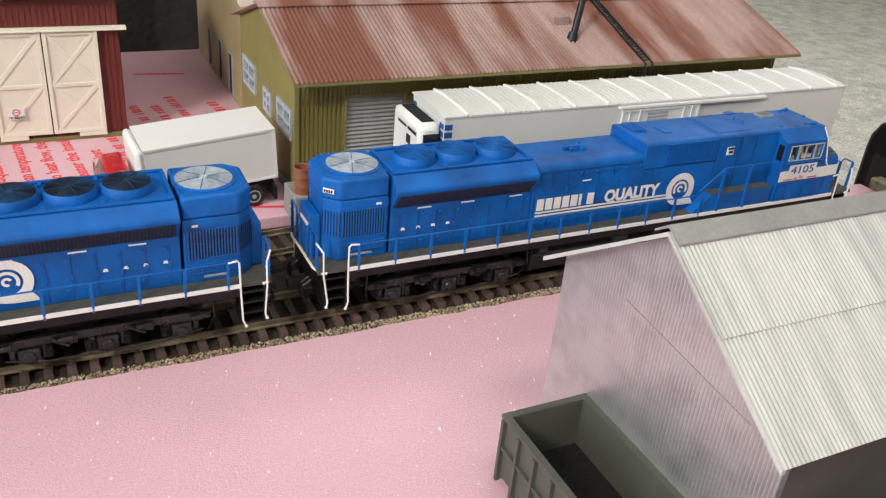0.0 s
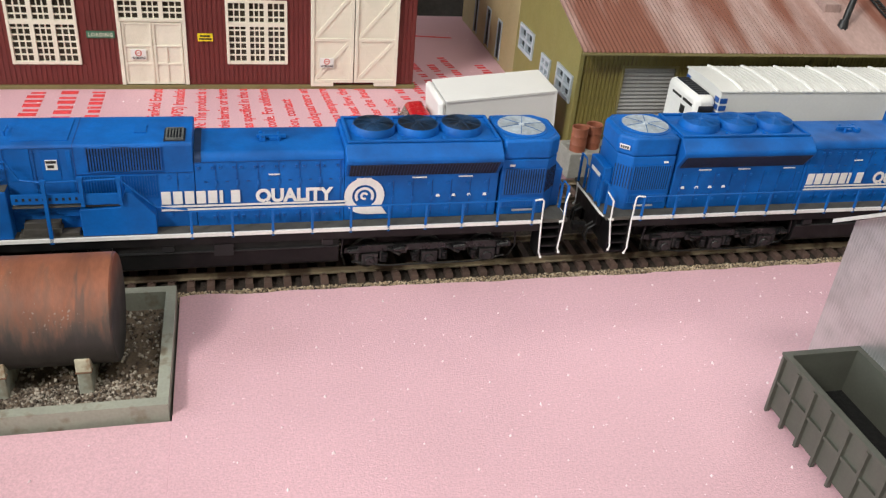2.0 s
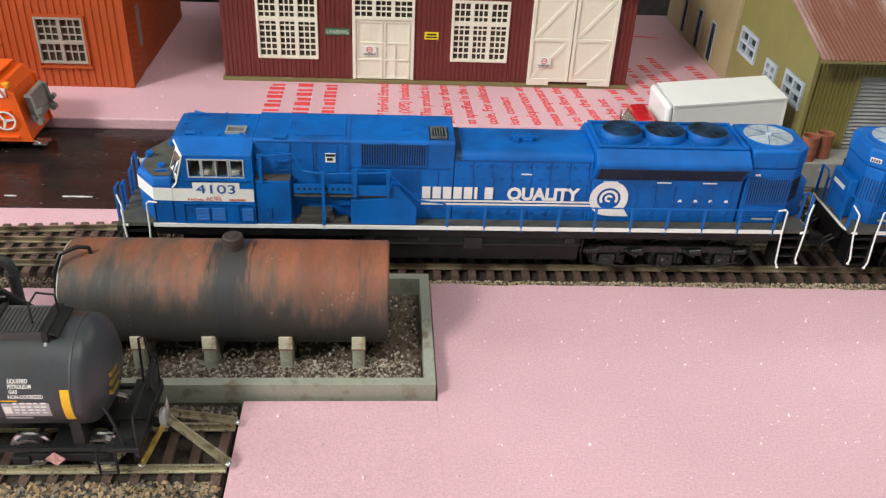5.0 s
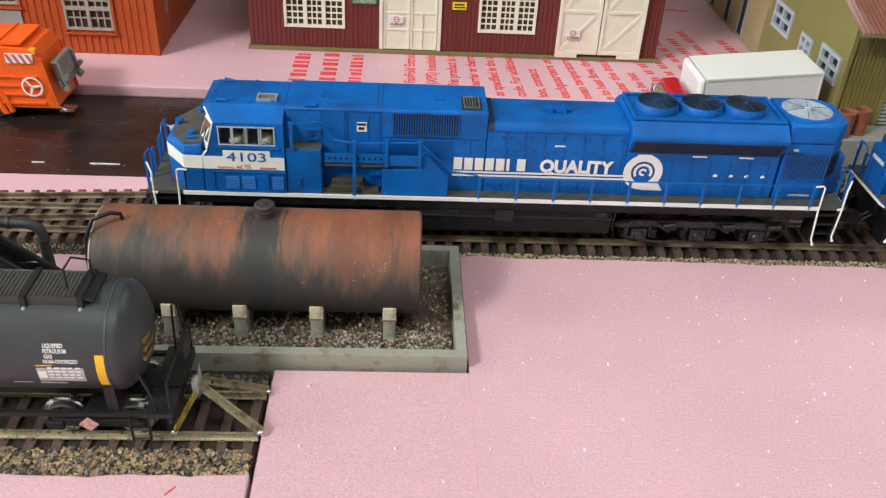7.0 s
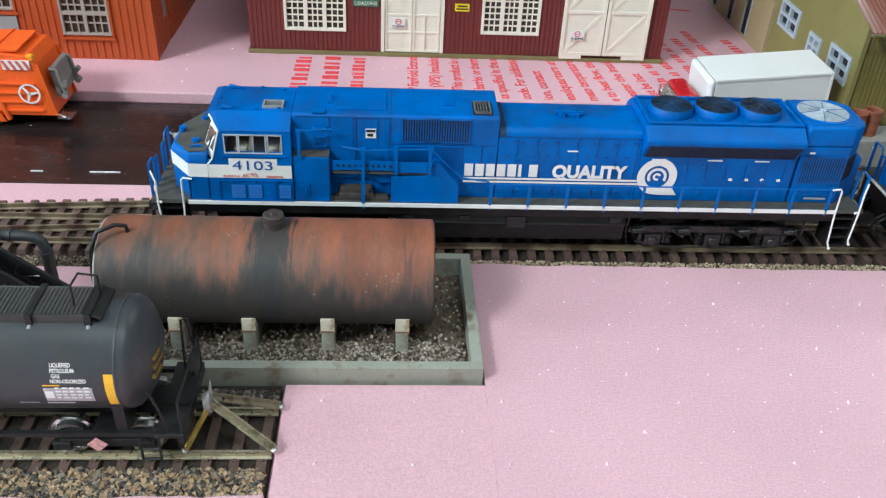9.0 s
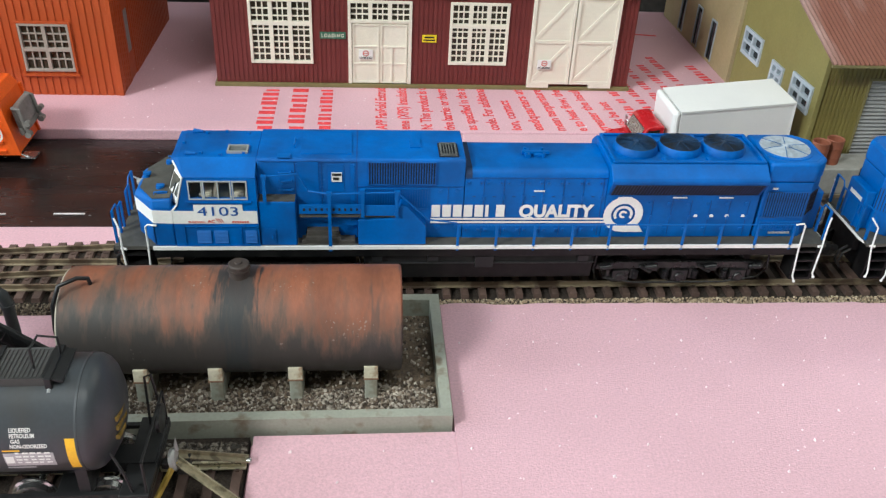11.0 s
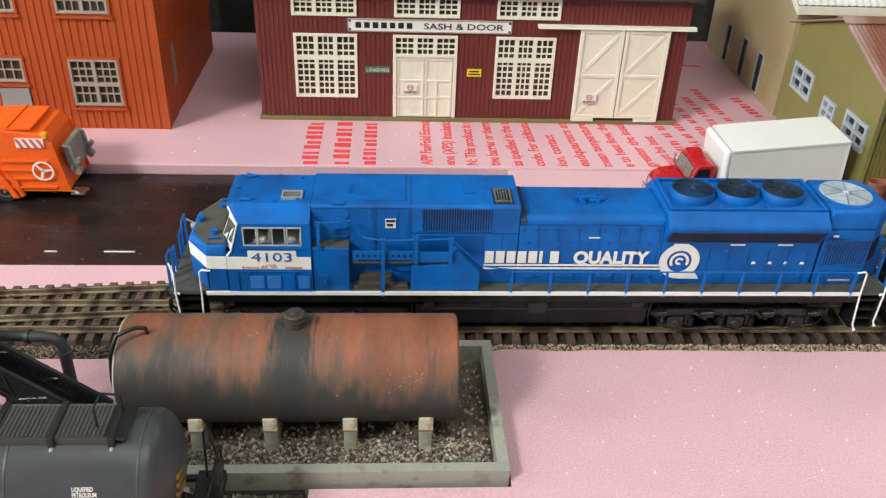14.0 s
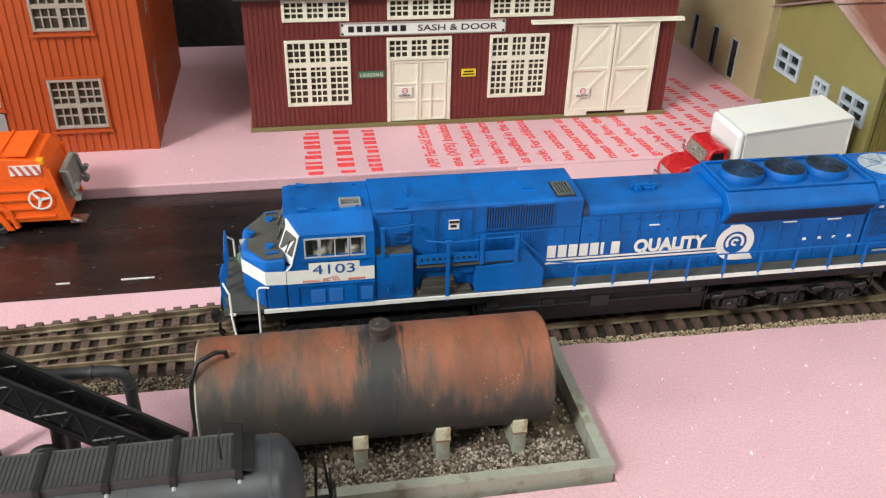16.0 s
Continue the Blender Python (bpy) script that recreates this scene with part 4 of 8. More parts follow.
# the olive shed with a rusty roof
shed = thing("olive_shed", "olive corrugated model shed with a rusty roof and roller door", "building")
SX0, SX1, SY0, SY1, SEAVE, SPEAK = 0.1475, 0.4340, 0.3670, 0.4680, 0.0636, 0.0805
roller = (0.1715, 0.2000, 0.0, 0.0500)
ribbed_wall("front_wall", OLIVE, shed, SX0, SX1, 0.0, SEAVE, SY0, 0.002, [roller], 0.0021, 0.0012, 0.0004)
mid = (SY0 + SY1) / 2
g_wins = [(0.4360, 0.4612, 0.0298, 0.0450), (0.4060, 0.4205, 0.0285, 0.0402), (0.3728, 0.3955, 0.0290, 0.0434)]
part("gable_wall", pierced(g_wins, SY0 + 0.0021, SY1, 0.0, SEAVE, SX0, SX0 + 0.002, "x"), OLIVE_LIT, shed)
part("gable_top", G().prism([(SY0 + 0.0005, SEAVE), (SY1, SEAVE), (mid, SPEAK)], SX0, SX0 + 0.002, "x"), OLIVE_LIT, shed)
part("corner_post", G().box(SX0 - 0.0010, SX0 + 0.0012, SY0 - 0.0011, SY0 + 0.0012, 0.0, SEAVE), OLIVE_LIT, shed)
part("far_wall", G().box(SX1 - 0.002, SX1, SY0 + 0.0021, SY1, 0.0, SEAVE).prism([(SY0 + 0.0005, SEAVE), (SY1, SEAVE), (mid, SPEAK)], SX1 - 0.002, SX1, "x"), OLIVE, shed)
part("back_wall", G().box(SX0 + 0.0021, SX1 - 0.0021, SY1 - 0.002, SY1, 0.0, SEAVE), OLIVE, shed)
slope = (SPEAK - SEAVE) / (mid - SY0)
eave = (SY0 - 0.0100, SEAVE - 0.0100 * slope + 0.0012)
up = corrugated(SX1 - SX0 + 0.012, eave, (mid, SPEAK + 0.0012), 0.0022, 0.0008, 0.0004)
up.bent(None, Matrix.Translation((SX0 - 0.004, 0, 0)))
part("roof_sheet", up, RUST_ROOF, shed, "rusty corrugated roof sheet")
down = corrugated(SX1 - SX0 + 0.012, (SY1 + 0.006, SEAVE - 0.006 * slope + 0.0012), (mid + 0.0001, SPEAK + 0.0012), 0.0022, 0.0006, 0.0004)
down.bent(None, Matrix.Translation((SX0 - 0.004, 0, 0)))
part("roof_sheet", down, RUST_ROOF, shed)
part("ridge_cap", G().prism([(mid - 0.0050, SPEAK + 0.0008), (mid, SPEAK + 0.0026), (mid + 0.0050, SPEAK + 0.0008), (mid + 0.0050, SPEAK + 0.0003), (mid, SPEAK + 0.0019), (mid - 0.0050, SPEAK + 0.0003)], SX0 - 0.0045, SX1 + 0.0085, "x"), RUST_ROOF, shed)
part("eave_trim", G().box(SX0 - 0.004, SX1 + 0.008, eave[0] - 0.0006, eave[0] + 0.0004, eave[1] - 0.0016, eave[1] - 0.0004), OLIVE_BASE, shed)
rdoor = part("roller_door", G().box(roller[0], roller[1], SY0 + 0.0010, SY0 + 0.0016, 0.0, roller[3]), GALV, shed, "grey steel roller door")
door = G()
for i in range(24):
    z = 0.001 + i * 0.0020
    door.prism([(SY0 + 0.0011, z), (SY0 + 0.0004, z + 0.0010), (SY0 + 0.0011, z + 0.0020)], roller[0], roller[1], "x")
each("slat", door, GALV, rdoor)
part("door_frame", G().box(roller[0] - 0.0012, roller[0], SY0 - 0.0008, SY0 + 0.001, 0, roller[3] + 0.0012).box(roller[1], roller[1] + 0.0012, SY0 - 0.0008, SY0 + 0.001, 0, roller[3] + 0.0012).box(roller[0], roller[1], SY0 - 0.0008, SY0 + 0.001, roller[3], roller[3] + 0.0012), OLIVE_BASE, shed)
for a, b, c, d in g_wins:
    e = 0.0020
    wf = part("gable_window", pierced([(a + e, (a + b) / 2 - 0.0011, c + e, (c + d) / 2 - 0.0008), ((a + b) / 2 + 0.0011, b - e, c + e, (c + d) / 2 - 0.0008), (a + e, (a + b) / 2 - 0.0011, (c + d) / 2 + 0.0008, d - e), ((a + b) / 2 + 0.0011, b - e, (c + d) / 2 + 0.0008, d - e)], a, b, c, d, SX0 - 0.0010, SX0 + 0.0010, "x"), WINDOW_BLUE, shed, "pale blue-grey window frame")
    part("pane", G().box(SX0 + 0.0011, SX0 + 0.0013, a + e, b - e, c + e, d - e), GLASS_DARK, wf)
part("foundation", G().box(SX0 - 0.0006, SX0 - 0.00005, SY0, SY1, 0.0, 0.0060), CONCRETE, shed)
# roof stack, ladder and hatch
stack = part("vent_pipe", G().cyl((0.2993, 0.3800, 0.066), (0.3085, 0.3866, 0.102), 0.0018, seg=14).cyl((0.2990, 0.3797, 0.0665), (0.2998, 0.3803, 0.0725), 0.0032, 0.0023, seg=14), BLACK_STEEL, shed, "thin black roof vent pipe")
lad = G()
for o in (-0.0022, 0.0022):
    a = Vector((0.3330 + o, eave[0] + 0.002, eave[1] + 0.0012))
    b = Vector((0.3330 + o, mid - 0.003, SPEAK + 0.0014))
    lad.tube([a, b], 0.0006, 6)
    lad.tube([a, a + Vector((0, -0.003, -0.001)), a + Vector((0, -0.003, -0.052))], 0.0006, 6)
ladder = part("ladder", lad, BLACK_STEEL, shed, "black roof ladder")
lad = G()
for i in range(26):
    u = i / 25
    p = Vector((0.3330, eave[0] + 0.002, eave[1] + 0.0012)).lerp(Vector((0.3330, mid - 0.003, SPEAK + 0.0014)), u)
    lad.cyl(p - Vector((0.0022, 0, 0)), p + Vector((0.0022, 0, 0)), 0.0004, seg=6)
each("rung", lad, BLACK_STEEL, ladder)
part("roof_hatch", G().box(0.2945, 0.3045, 0.3920, 0.4020, 0.0700, 0.0775), RUST_ROOF, shed, bevel=0.0004)

# the tan house behind it
tan = thing("tan_house", "tan model house with blue doors and a white ribbed roof", "building")
TX0, TX1, TY0, TY1, TE = 0.1540, 0.442, 0.4872, 0.6200, 0.0705
t_holes = [(0.5185, 0.5262, 0.0020, 0.0270), (0.5460, 0.5540, 0.0020, 0.0275), (0.5780, 0.5850, 0.0020, 0.0270)]
tm = (TY0 + TY1) / 2
part("side_wall", pierced(t_holes, TY0, TY1, 0.0, TE, TX0, TX0 + 0.002, "x"), TAN, tan)
part("gable_top", G().prism([(TY0, TE), (TY1, TE), (tm, TE + 0.030)], TX0, TX0 + 0.002, "x"), TAN, tan)
part("front_wall", G().box(TX0 + 0.0021, TX1, TY0, TY0 + 0.002, 0, TE), TAN, tan)
part("back_wall", G().box(TX0 + 0.0021, TX1, TY1 - 0.002, TY1, 0, TE), TAN, tan)
part("far_wall", G().box(TX1 - 0.002, TX1, TY0 + 0.0021, TY1 - 0.0021, 0, TE + 0.02), TAN, tan)
for a, b, c, d in t_holes:
    part("blue_door", G().box(TX0 + 0.0004, TX0 + 0.0014, a, b, c, d), GLASS_DARK, tan, "dark door in a blue frame")
    part("door_frame", G().box(TX0 - 0.0006, TX0 + 0.0010, a - 0.0010, a, c, d + 0.001).box(TX0 - 0.0006, TX0 + 0.001, b, b + 0.001, c, d + 0.001).box(TX0 - 0.0006, TX0 + 0.001, a, b, d, d + 0.001), WINDOW_BLUE, tan)
ts = 0.030 / (tm - TY0)
for y0 in (TY0 - 0.004, TY1 + 0.004):
    sheet = corrugated(TX1 - TX0 + 0.006, (y0, TE - 0.004 * ts + 0.0012), (tm, TE + 0.0312), 0.0042, 0.0007, 0.0005)
    sheet.bent(None, Matrix.Translation((TX0 - 0.003, 0, 0)))
    part("roof_sheet", sheet, WHITE_ROOF, tan, "white ribbed roof sheet")
part("fascia", G().box(TX0 - 0.003, TX1 + 0.003, TY0 - 0.0048, TY0 - 0.0036, TE - 0.0062, TE - 0.0016), CREAM, tan)
verge = G()
for s0, s1 in ((TY0 - 0.0045, tm), (TY1 + 0.0045, tm)):
    za, zb = TE - 0.0045 * ts, TE + 0.030
    verge.taper([(TX0 - 0.0038, s0, za - 0.0030), (TX0 - 0.0030, s0, za - 0.0030), (TX0 - 0.0030, s1, zb - 0.0030), (TX0 - 0.0038, s1, zb - 0.0030)], [(TX0 - 0.0038, s0, za + 0.0006), (TX0 - 0.0030, s0, za + 0.0006), (TX0 - 0.0030, s1, zb + 0.0006), (TX0 - 0.0038, s1, zb + 0.0006)])
part("verge_board", verge, CREAM, tan)

# the silver hut
hut = thing("silver_hut", "silver corrugated metal model hut with a steep roof", "building")
HX0, HX1, HY0, HY1, HE, HP = 0.1780, 0.40, 0.1035, 0.1935, 0.0590, 0.0890
hm = (HY0 + HY1) / 2
gw = part("gable_wall", G().prism([(HY0, 0), (HY1, 0), (HY1, HE), (hm, HP), (HY0, HE)], HX0 + 0.00004, HX0 + 0.002, "x"), SILVER_WALL, hut, "silver corrugated gable wall")
ribs = G()
n = 72
for i in range(n):
    c = HY0 + (HY1 - HY0) * (i + 0.25) / n
    d = c + (HY1 - HY0) / n * 0.5
    h0, h1 = [HE + (HP - HE) * (1 - abs(q - hm) / (hm - HY0)) for q in (c, d)]
    w = (d - c) * 0.28
    ribs.taper([(HX0, c + w, 0), (HX0 + 0.00006, c, 0), (HX0 + 0.00006, d, 0), (HX0, d - w, 0)], [(HX0, c + w, h0), (HX0 + 0.00006, c, h0), (HX0 + 0.00006, d, h1), (HX0, d - w, h1)])
each("rib", ribs, SILVER_WALL, gw)
# Thin grey strip slanting across the gable.
part("scored_line", G().taper([(HX0 - 0.00002, 0.1150, 0.0565), (HX0 + 0.0001, 0.1150, 0.0565), (HX0 + 0.0001, 0.1640, 0.0610), (HX0 - 0.00002, 0.1640, 0.0610)], [(HX0 - 0.00002, 0.1150, 0.0568), (HX0 + 0.0001, 0.1150, 0.0568), (HX0 + 0.0001, 0.1640, 0.0613), (HX0 - 0.00002, 0.1640, 0.0613)]), GALV, gw, "thin grey line slanting across the gable")
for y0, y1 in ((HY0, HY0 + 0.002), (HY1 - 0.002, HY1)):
    part("long_wall", G().box(HX0 + 0.0021, HX1, y0, y1, 0, HE), HUT_WALL_DIM, hut, "smooth long wall, darkened for its dim reflection")
part("end_wall", G().box(HX1 - 0.002, HX1, HY0 + 0.0021, HY1 - 0.0021, 0, HE), SILVER_WALL, hut)
hs = (HP - HE) / (hm - HY0)
over = 0.0035
for s in (-1, 1):
    e0 = (hm + s * (hm - HY0 + over), HE - over * hs + 0.0012)
    m0 = (hm + s * (hm - HY0) * 0.50, HE + (HP - HE) * 0.5 + 0.0014)
    m1 = (hm + s * (hm - HY0) * 0.53, HE + (HP - HE) * 0.47 + 0.0022)
    top_ = (hm + s * 0.0003, HP + 0.0020)
    for a, b, x0 in ((e0, m0, HX0 - 0.0055), (m1, top_, HX0 - 0.0055)) if s < 0 else ((e0, (hm + 0.0003, HP + 0.0012), HX0 - 0.0055),):
        sh = corrugated(HX1 - HX0 + 0.010, a, b, 0.0013, 0.00016, 0.0004)
        sh.bent(None, Matrix.Translation((x0, 0, 0)))
        part("roof_sheet", sh, SILVER_ROOF, hut, "silver corrugated roof sheet")
part("ridge_cap", G().prism([(hm - 0.0045, HP + 0.0004), (hm, HP + 0.0034), (hm + 0.0045, HP + 0.0002), (hm + 0.0045, HP - 0.0004), (hm, HP + 0.0026), (hm - 0.0045, HP - 0.0002)], HX0 - 0.0060, HX1 + 0.005, "x"), GALV, hut, "dull grey ridge cap")
vb = G()
for s in (-1, 1):
    a = (hm + s * (hm - HY0 + over), HE - over * hs)
    b = (hm, HP)
    vb.taper([(HX0 - 0.0058, a[0], a[1] - 0.0002), (HX0 - 0.0046, a[0], a[1] - 0.0002), (HX0 - 0.0046, b[0], b[1] + 0.0002), (HX0 - 0.0058, b[0], b[1] + 0.0002)], [(HX0 - 0.0058, a[0], a[1] + 0.0012), (HX0 - 0.0046, a[0], a[1] + 0.0012), (HX0 - 0.0046, b[0], b[1] + 0.0014), (HX0 - 0.0058, b[0], b[1] + 0.0014)])
each("verge_trim", vb, SILVER_ROOF, hut)


# ---- open container beside the hut ----
dump = thing("open_container", "grey-green ribbed open-top container with dark inside", "container", 0.1500, 0.1100, 0.0)
DW, DL, DH, DT = 0.0272, 0.0620, 0.0222, 0.0011
body = G().box(0, DW, 0, DL, 0.0018, 0.0030)
body.box(0, DT, 0, DL, 0.0030, DH).box(DW - DT, DW, 0, DL, 0.0030, DH)
body.box(DT, DW - DT, 0, DT, 0.0030, DH).box(DT, DW - DT, DL - DT, DL, 0.0030, DH)
each("panel", body, DUMP_GREEN, dump)
rim = G().box(-0.0008, DT + 0.0003, -0.0008, DL + 0.0008, DH, DH + 0.0010).box(DW - DT - 0.0003, DW + 0.0008, -0.0008, DL + 0.0008, DH, DH + 0.0010)
rim.box(DT + 0.0003, DW - DT - 0.0003, -0.0008, DT + 0.0003, DH, DH + 0.0010).box(DT + 0.0003, DW - DT - 0.0003, DL - DT - 0.0003, DL + 0.0008, DH, DH + 0.0010)
each("rim", rim, DUMP_GREEN, dump)
for i in range(8):
    y = 0.0005 + i * (DL - 0.002) / 7
    each("rib", G().box(-0.0014, 0.0, y, y + 0.0011, 0.0, DH).box(DW, DW + 0.0005, y, y + 0.0011, 0.0, DH), DUMP_GREEN, dump)
for i in range(4):
    x = 0.0005 + i * (DW - 0.0021) / 3
    each("rib", G().box(x, x + 0.0011, DL, DL + 0.0014, 0.0, DH).box(x, x + 0.0011, -0.0014, 0, 0.0, DH), DUMP_GREEN, dump)
part("side_rail", G().box(-0.0010, -0.0001, 0.0, DL, 0.0120, 0.0130).box(0.0, DW, DL + 0.0001, DL + 0.0010, 0.0120, 0.0130), DUMP_GREEN, dump)
# Near-black slab paints the shadow on the container's floor.
part("lining", G().box(DT, DW - DT, DT, DL - DT, 0.0031, 0.0060), DUMP_SHADE, dump, "floor inside, blackened as shadow")


# ---- wheels shared by road vehicles ----
def road_wheel(parent, x, y, z, r, w, rim_mat, side):
    t = part("wheel", G().lathe((x, y, z), (0, 1, 0), [(-w / 2, r * 0.6), (-w / 2, r * 0.94), (-w * 0.36, r), (w * 0.36, r), (w / 2, r * 0.94), (w / 2, r * 0.6)], 24), TYRE, parent, smooth=40)
    o = y + side * w / 2
    part("rim", G().lathe((x, o - side * 0.0008, z), (0, side, 0), [(0, 0.0001), (0, r * 0.62), (0.0010, r * 0.60), (0.0010, r * 0.50), (0.0003, r * 0.45), (0.0004, r * 0.22), (0.0012, r * 0.18), (0.0013, 0.0001)], 20), rim_mat, t, smooth=40)


# ---- white box truck with a red cab; its nose points to -x, slightly towards the tracks ----
truck = thing("box_truck", "toy box truck with white cargo box and red cab", "truck", 0.1075, 0.3806, 0.0, 3.1)
TILT = Matrix.Translation((0, 0, 0.0240)) @ Matrix.Rotation(-0.0736, 4, "Y") @ Matrix.Rotation(0.0487, 4, "X")
BH_, BW_ = 0.0122, 0.0137
cargo = part("cargo_box", G().box(-0.0270, 0.0305, -BW_ + 0.0004, BW_ - 0.0004, -BH_, BH_ - 0.0003), TRUCK_WHITE, truck, bevel=0.0003)
cargo.matrix_basis = TILT
rimg = G()
for y in (-BW_, BW_ - 0.0008):
    rimg.box(-0.0270, 0.0308, y, y + 0.0008, BH_ - 0.0011, BH_).box(-0.0270, 0.0308, y, y + 0.0008, -BH_ - 0.0002, -BH_ + 0.0008)
for y in (-BW_, BW_ - 0.0008):
    rimg.box(0.0300, 0.0308, y, y + 0.0008, -BH_, BH_ - 0.0011)
rimg.box(0.0300, 0.0308, -BW_ + 0.0008, BW_ - 0.0008, BH_ - 0.0011, BH_)
each("edge_trim", rimg, TRUCK_WHITE, cargo)
part("roof_panel", G().box(-0.0272, 0.0300, -BW_ + 0.0006, BW_ - 0.0006, BH_ - 0.0003, BH_ - 0.00005), TRUCK_WHITE, cargo)
part("cargo_front", G().box(-0.0307, -0.0268, -BW_, BW_, -BH_ + 0.0006, BH_), TRUCK_WHITE, cargo, bevel=0.0020, smooth=40)
part("cargo_support", G().prism([(-0.0290, 0.0084), (0.0310, 0.0084), (0.0310, 0.0126), (-0.0290, 0.0086)], -0.0062, 0.0062, "y"), BLACK_STEEL, truck)
part("chassis", G().box(-0.0570, 0.0320, -0.0060, 0.0060, 0.0050, 0.0084).box(0.0300, 0.0312, -0.0130, 0.0130, 0.0020, 0.0084), BLACK_STEEL, truck)
cab = G()
cab.prism([(-0.0330, 0.0060), (-0.0450, 0.0060), (-0.0450, 0.0155), (-0.0420, 0.0232), (-0.0405, 0.0242), (-0.0340, 0.0246), (-0.0330, 0.0238)], -0.0108, 0.0108, "y")
cabp = part("cab", cab, TRUCK_RED, truck, "glossy red cab", bevel=0.0010, smooth=40)
part("hood", G().prism([(-0.0451, 0.0050), (-0.0580, 0.0050), (-0.0588, 0.0090), (-0.0570, 0.0128), (-0.0530, 0.0148), (-0.0451, 0.0158)], -0.0088, 0.0088, "y"), TRUCK_RED, truck, bevel=0.0010, smooth=40)
for s in (-1, 1):
    part("fender", G().lathe((-0.0505, s * 0.0098, 0.0055), (0, 1, 0), [(-0.0022, 0.0062), (-0.0022, 0.0070), (0.0022, 0.0070), (0.0022, 0.0062)], 20), TRUCK_RED, truck, smooth=40)
    part("side_window", G().prism([(-0.0355, 0.0165), (-0.0432, 0.0165), (-0.0411, 0.0222), (-0.0355, 0.0226)], s * 0.0109 - 0.0001, s * 0.0109 + 0.0001, "y"), GLASS_DARK, cabp)
    part("mirror", G().box(-0.0448, -0.0440, s * 0.0128 - 0.0009, s * 0.0128 + 0.0009, 0.0150, 0.0200).cyl((-0.0435, s * 0.0108, 0.0175), (-0.0444, s * 0.0128, 0.0180), 0.0003, seg=6), CHROME, cabp)
    road_wheel(truck, -0.0505, s * 0.0100, 0.0052, 0.0052, 0.0038, GREY_PLASTIC, s)
    road_wheel(truck, 0.0200, s * 0.0110, 0.0052, 0.0052, 0.0050, GREY_PLASTIC, s)
part("windscreen", G().taper([(-0.0454, -0.0092, 0.0166), (-0.0450, -0.0092, 0.0166), (-0.0450, 0.0092, 0.0166), (-0.0454, 0.0092, 0.0166)], [(-0.0429, -0.0086, 0.0224), (-0.0424, -0.0086, 0.0224), (-0.0424, 0.0086, 0.0224), (-0.0429, 0.0086, 0.0224)]), CHROME, cabp, "silvery windscreen")
part("bumper", G().box(-0.0602, -0.0592, -0.0105, 0.0105, 0.0030, 0.0058), CHROME, truck, bevel=0.0003)
part("fuel_tank", G().cyl((-0.0315, -0.0100, 0.0085), (-0.0315, -0.0100, 0.0150), 0.0022, seg=14), CHROME, truck, "bright metal tank behind the cab", smooth=40)
part("grille", G().box(-0.0592, -0.0588, -0.0060, 0.0060, 0.0062, 0.0112), CHROME, truck)

# ---- orange garbage truck on the road, tail towards +x ----
gt = thing("garbage_truck", "bright orange toy garbage truck with grey tail lift", "truck", -0.2370, 0.3955, BASE + 0.0005)
gb = G().prism([(0.0006, 0.0062), (-0.0040, 0.0320), (-0.0075, 0.0362), (-0.0300, 0.0385), (-0.0305, 0.0378), (-0.0900, 0.0378), (-0.0900, 0.0090), (-0.0440, 0.0090), (-0.0260, 0.0062)], -0.0150, 0.0150, "y")
gbp = part("body", gb, GARBAGE_ORANGE, gt, bevel=0.0008)
for s in (-1, 1):
    y0, y1 = (-0.0160, -0.0150) if s < 0 else (0.0150, 0.0160)
    ribs = G()
    for z in (0.0085, 0.0130, 0.0175, 0.0222):
        ribs.box(-0.0330 + z * 0.25, -0.0035 - z * 0.12, y0, y1, z, z + 0.0009)
    for x in (-0.0420, -0.0560, -0.0700, -0.0840):
        ribs.box(x - 0.0010, x + 0.0010, y0, y1, 0.0100, 0.0370)
    each("side_rib", ribs, GARBAGE_ORANGE, gbp)
    part("slanted_rib", G().taper([(-0.0260, y0 - 0.0004, 0.0030), (-0.0230, y0 - 0.0004, 0.0030), (-0.0230, y1, 0.0030), (-0.0260, y1, 0.0030)], [(-0.0390, y0 - 0.0004, 0.0330), (-0.0365, y0 - 0.0004, 0.0330), (-0.0365, y1, 0.0330), (-0.0390, y1, 0.0330)]), GARBAGE_ORANGE, gbp, bevel=0.0003)
part("roof_plate", G().box(-0.0310, -0.0115, -0.0135, 0.0135, 0.0379, 0.0388).box(-0.0230, -0.0220, -0.0138, 0.0138, 0.0379, 0.0394), GARBAGE_ORANGE, gbp)
hz = part("hazard_plate", G().box(-0.0190, -0.0062, -0.0158, -0.0151, 0.0298, 0.0344), WHITE, gt, "white plate with red slanted stripes")
st = G()
for i in range(4):
    a = -0.0187 + i * 0.0032
    st.taper([(a + 0.0018, -0.0160, 0.0299), (a + 0.0032, -0.0160, 0.0299), (a + 0.0032, -0.0157, 0.0299), (a + 0.0018, -0.0157, 0.0299)], [(a - 0.0004, -0.0160, 0.0343), (a + 0.0010, -0.0160, 0.0343), (a + 0.0010, -0.0157, 0.0343), (a - 0.0004, -0.0157, 0.0343)])
each("red_stripe", st, DECAL_RED, hz)
wheelmark = G()
for k in range(28):
    a, b = 2 * math.pi * k / 28, 2 * math.pi * (k + 1) / 28
    wheelmark.add([(-0.0091 + rr * math.cos(q), -0.0163, 0.0180 + rr * math.sin(q)) for q in (a, b) for rr in (0.0042, 0.0051)], [(0, 1, 3, 2)])
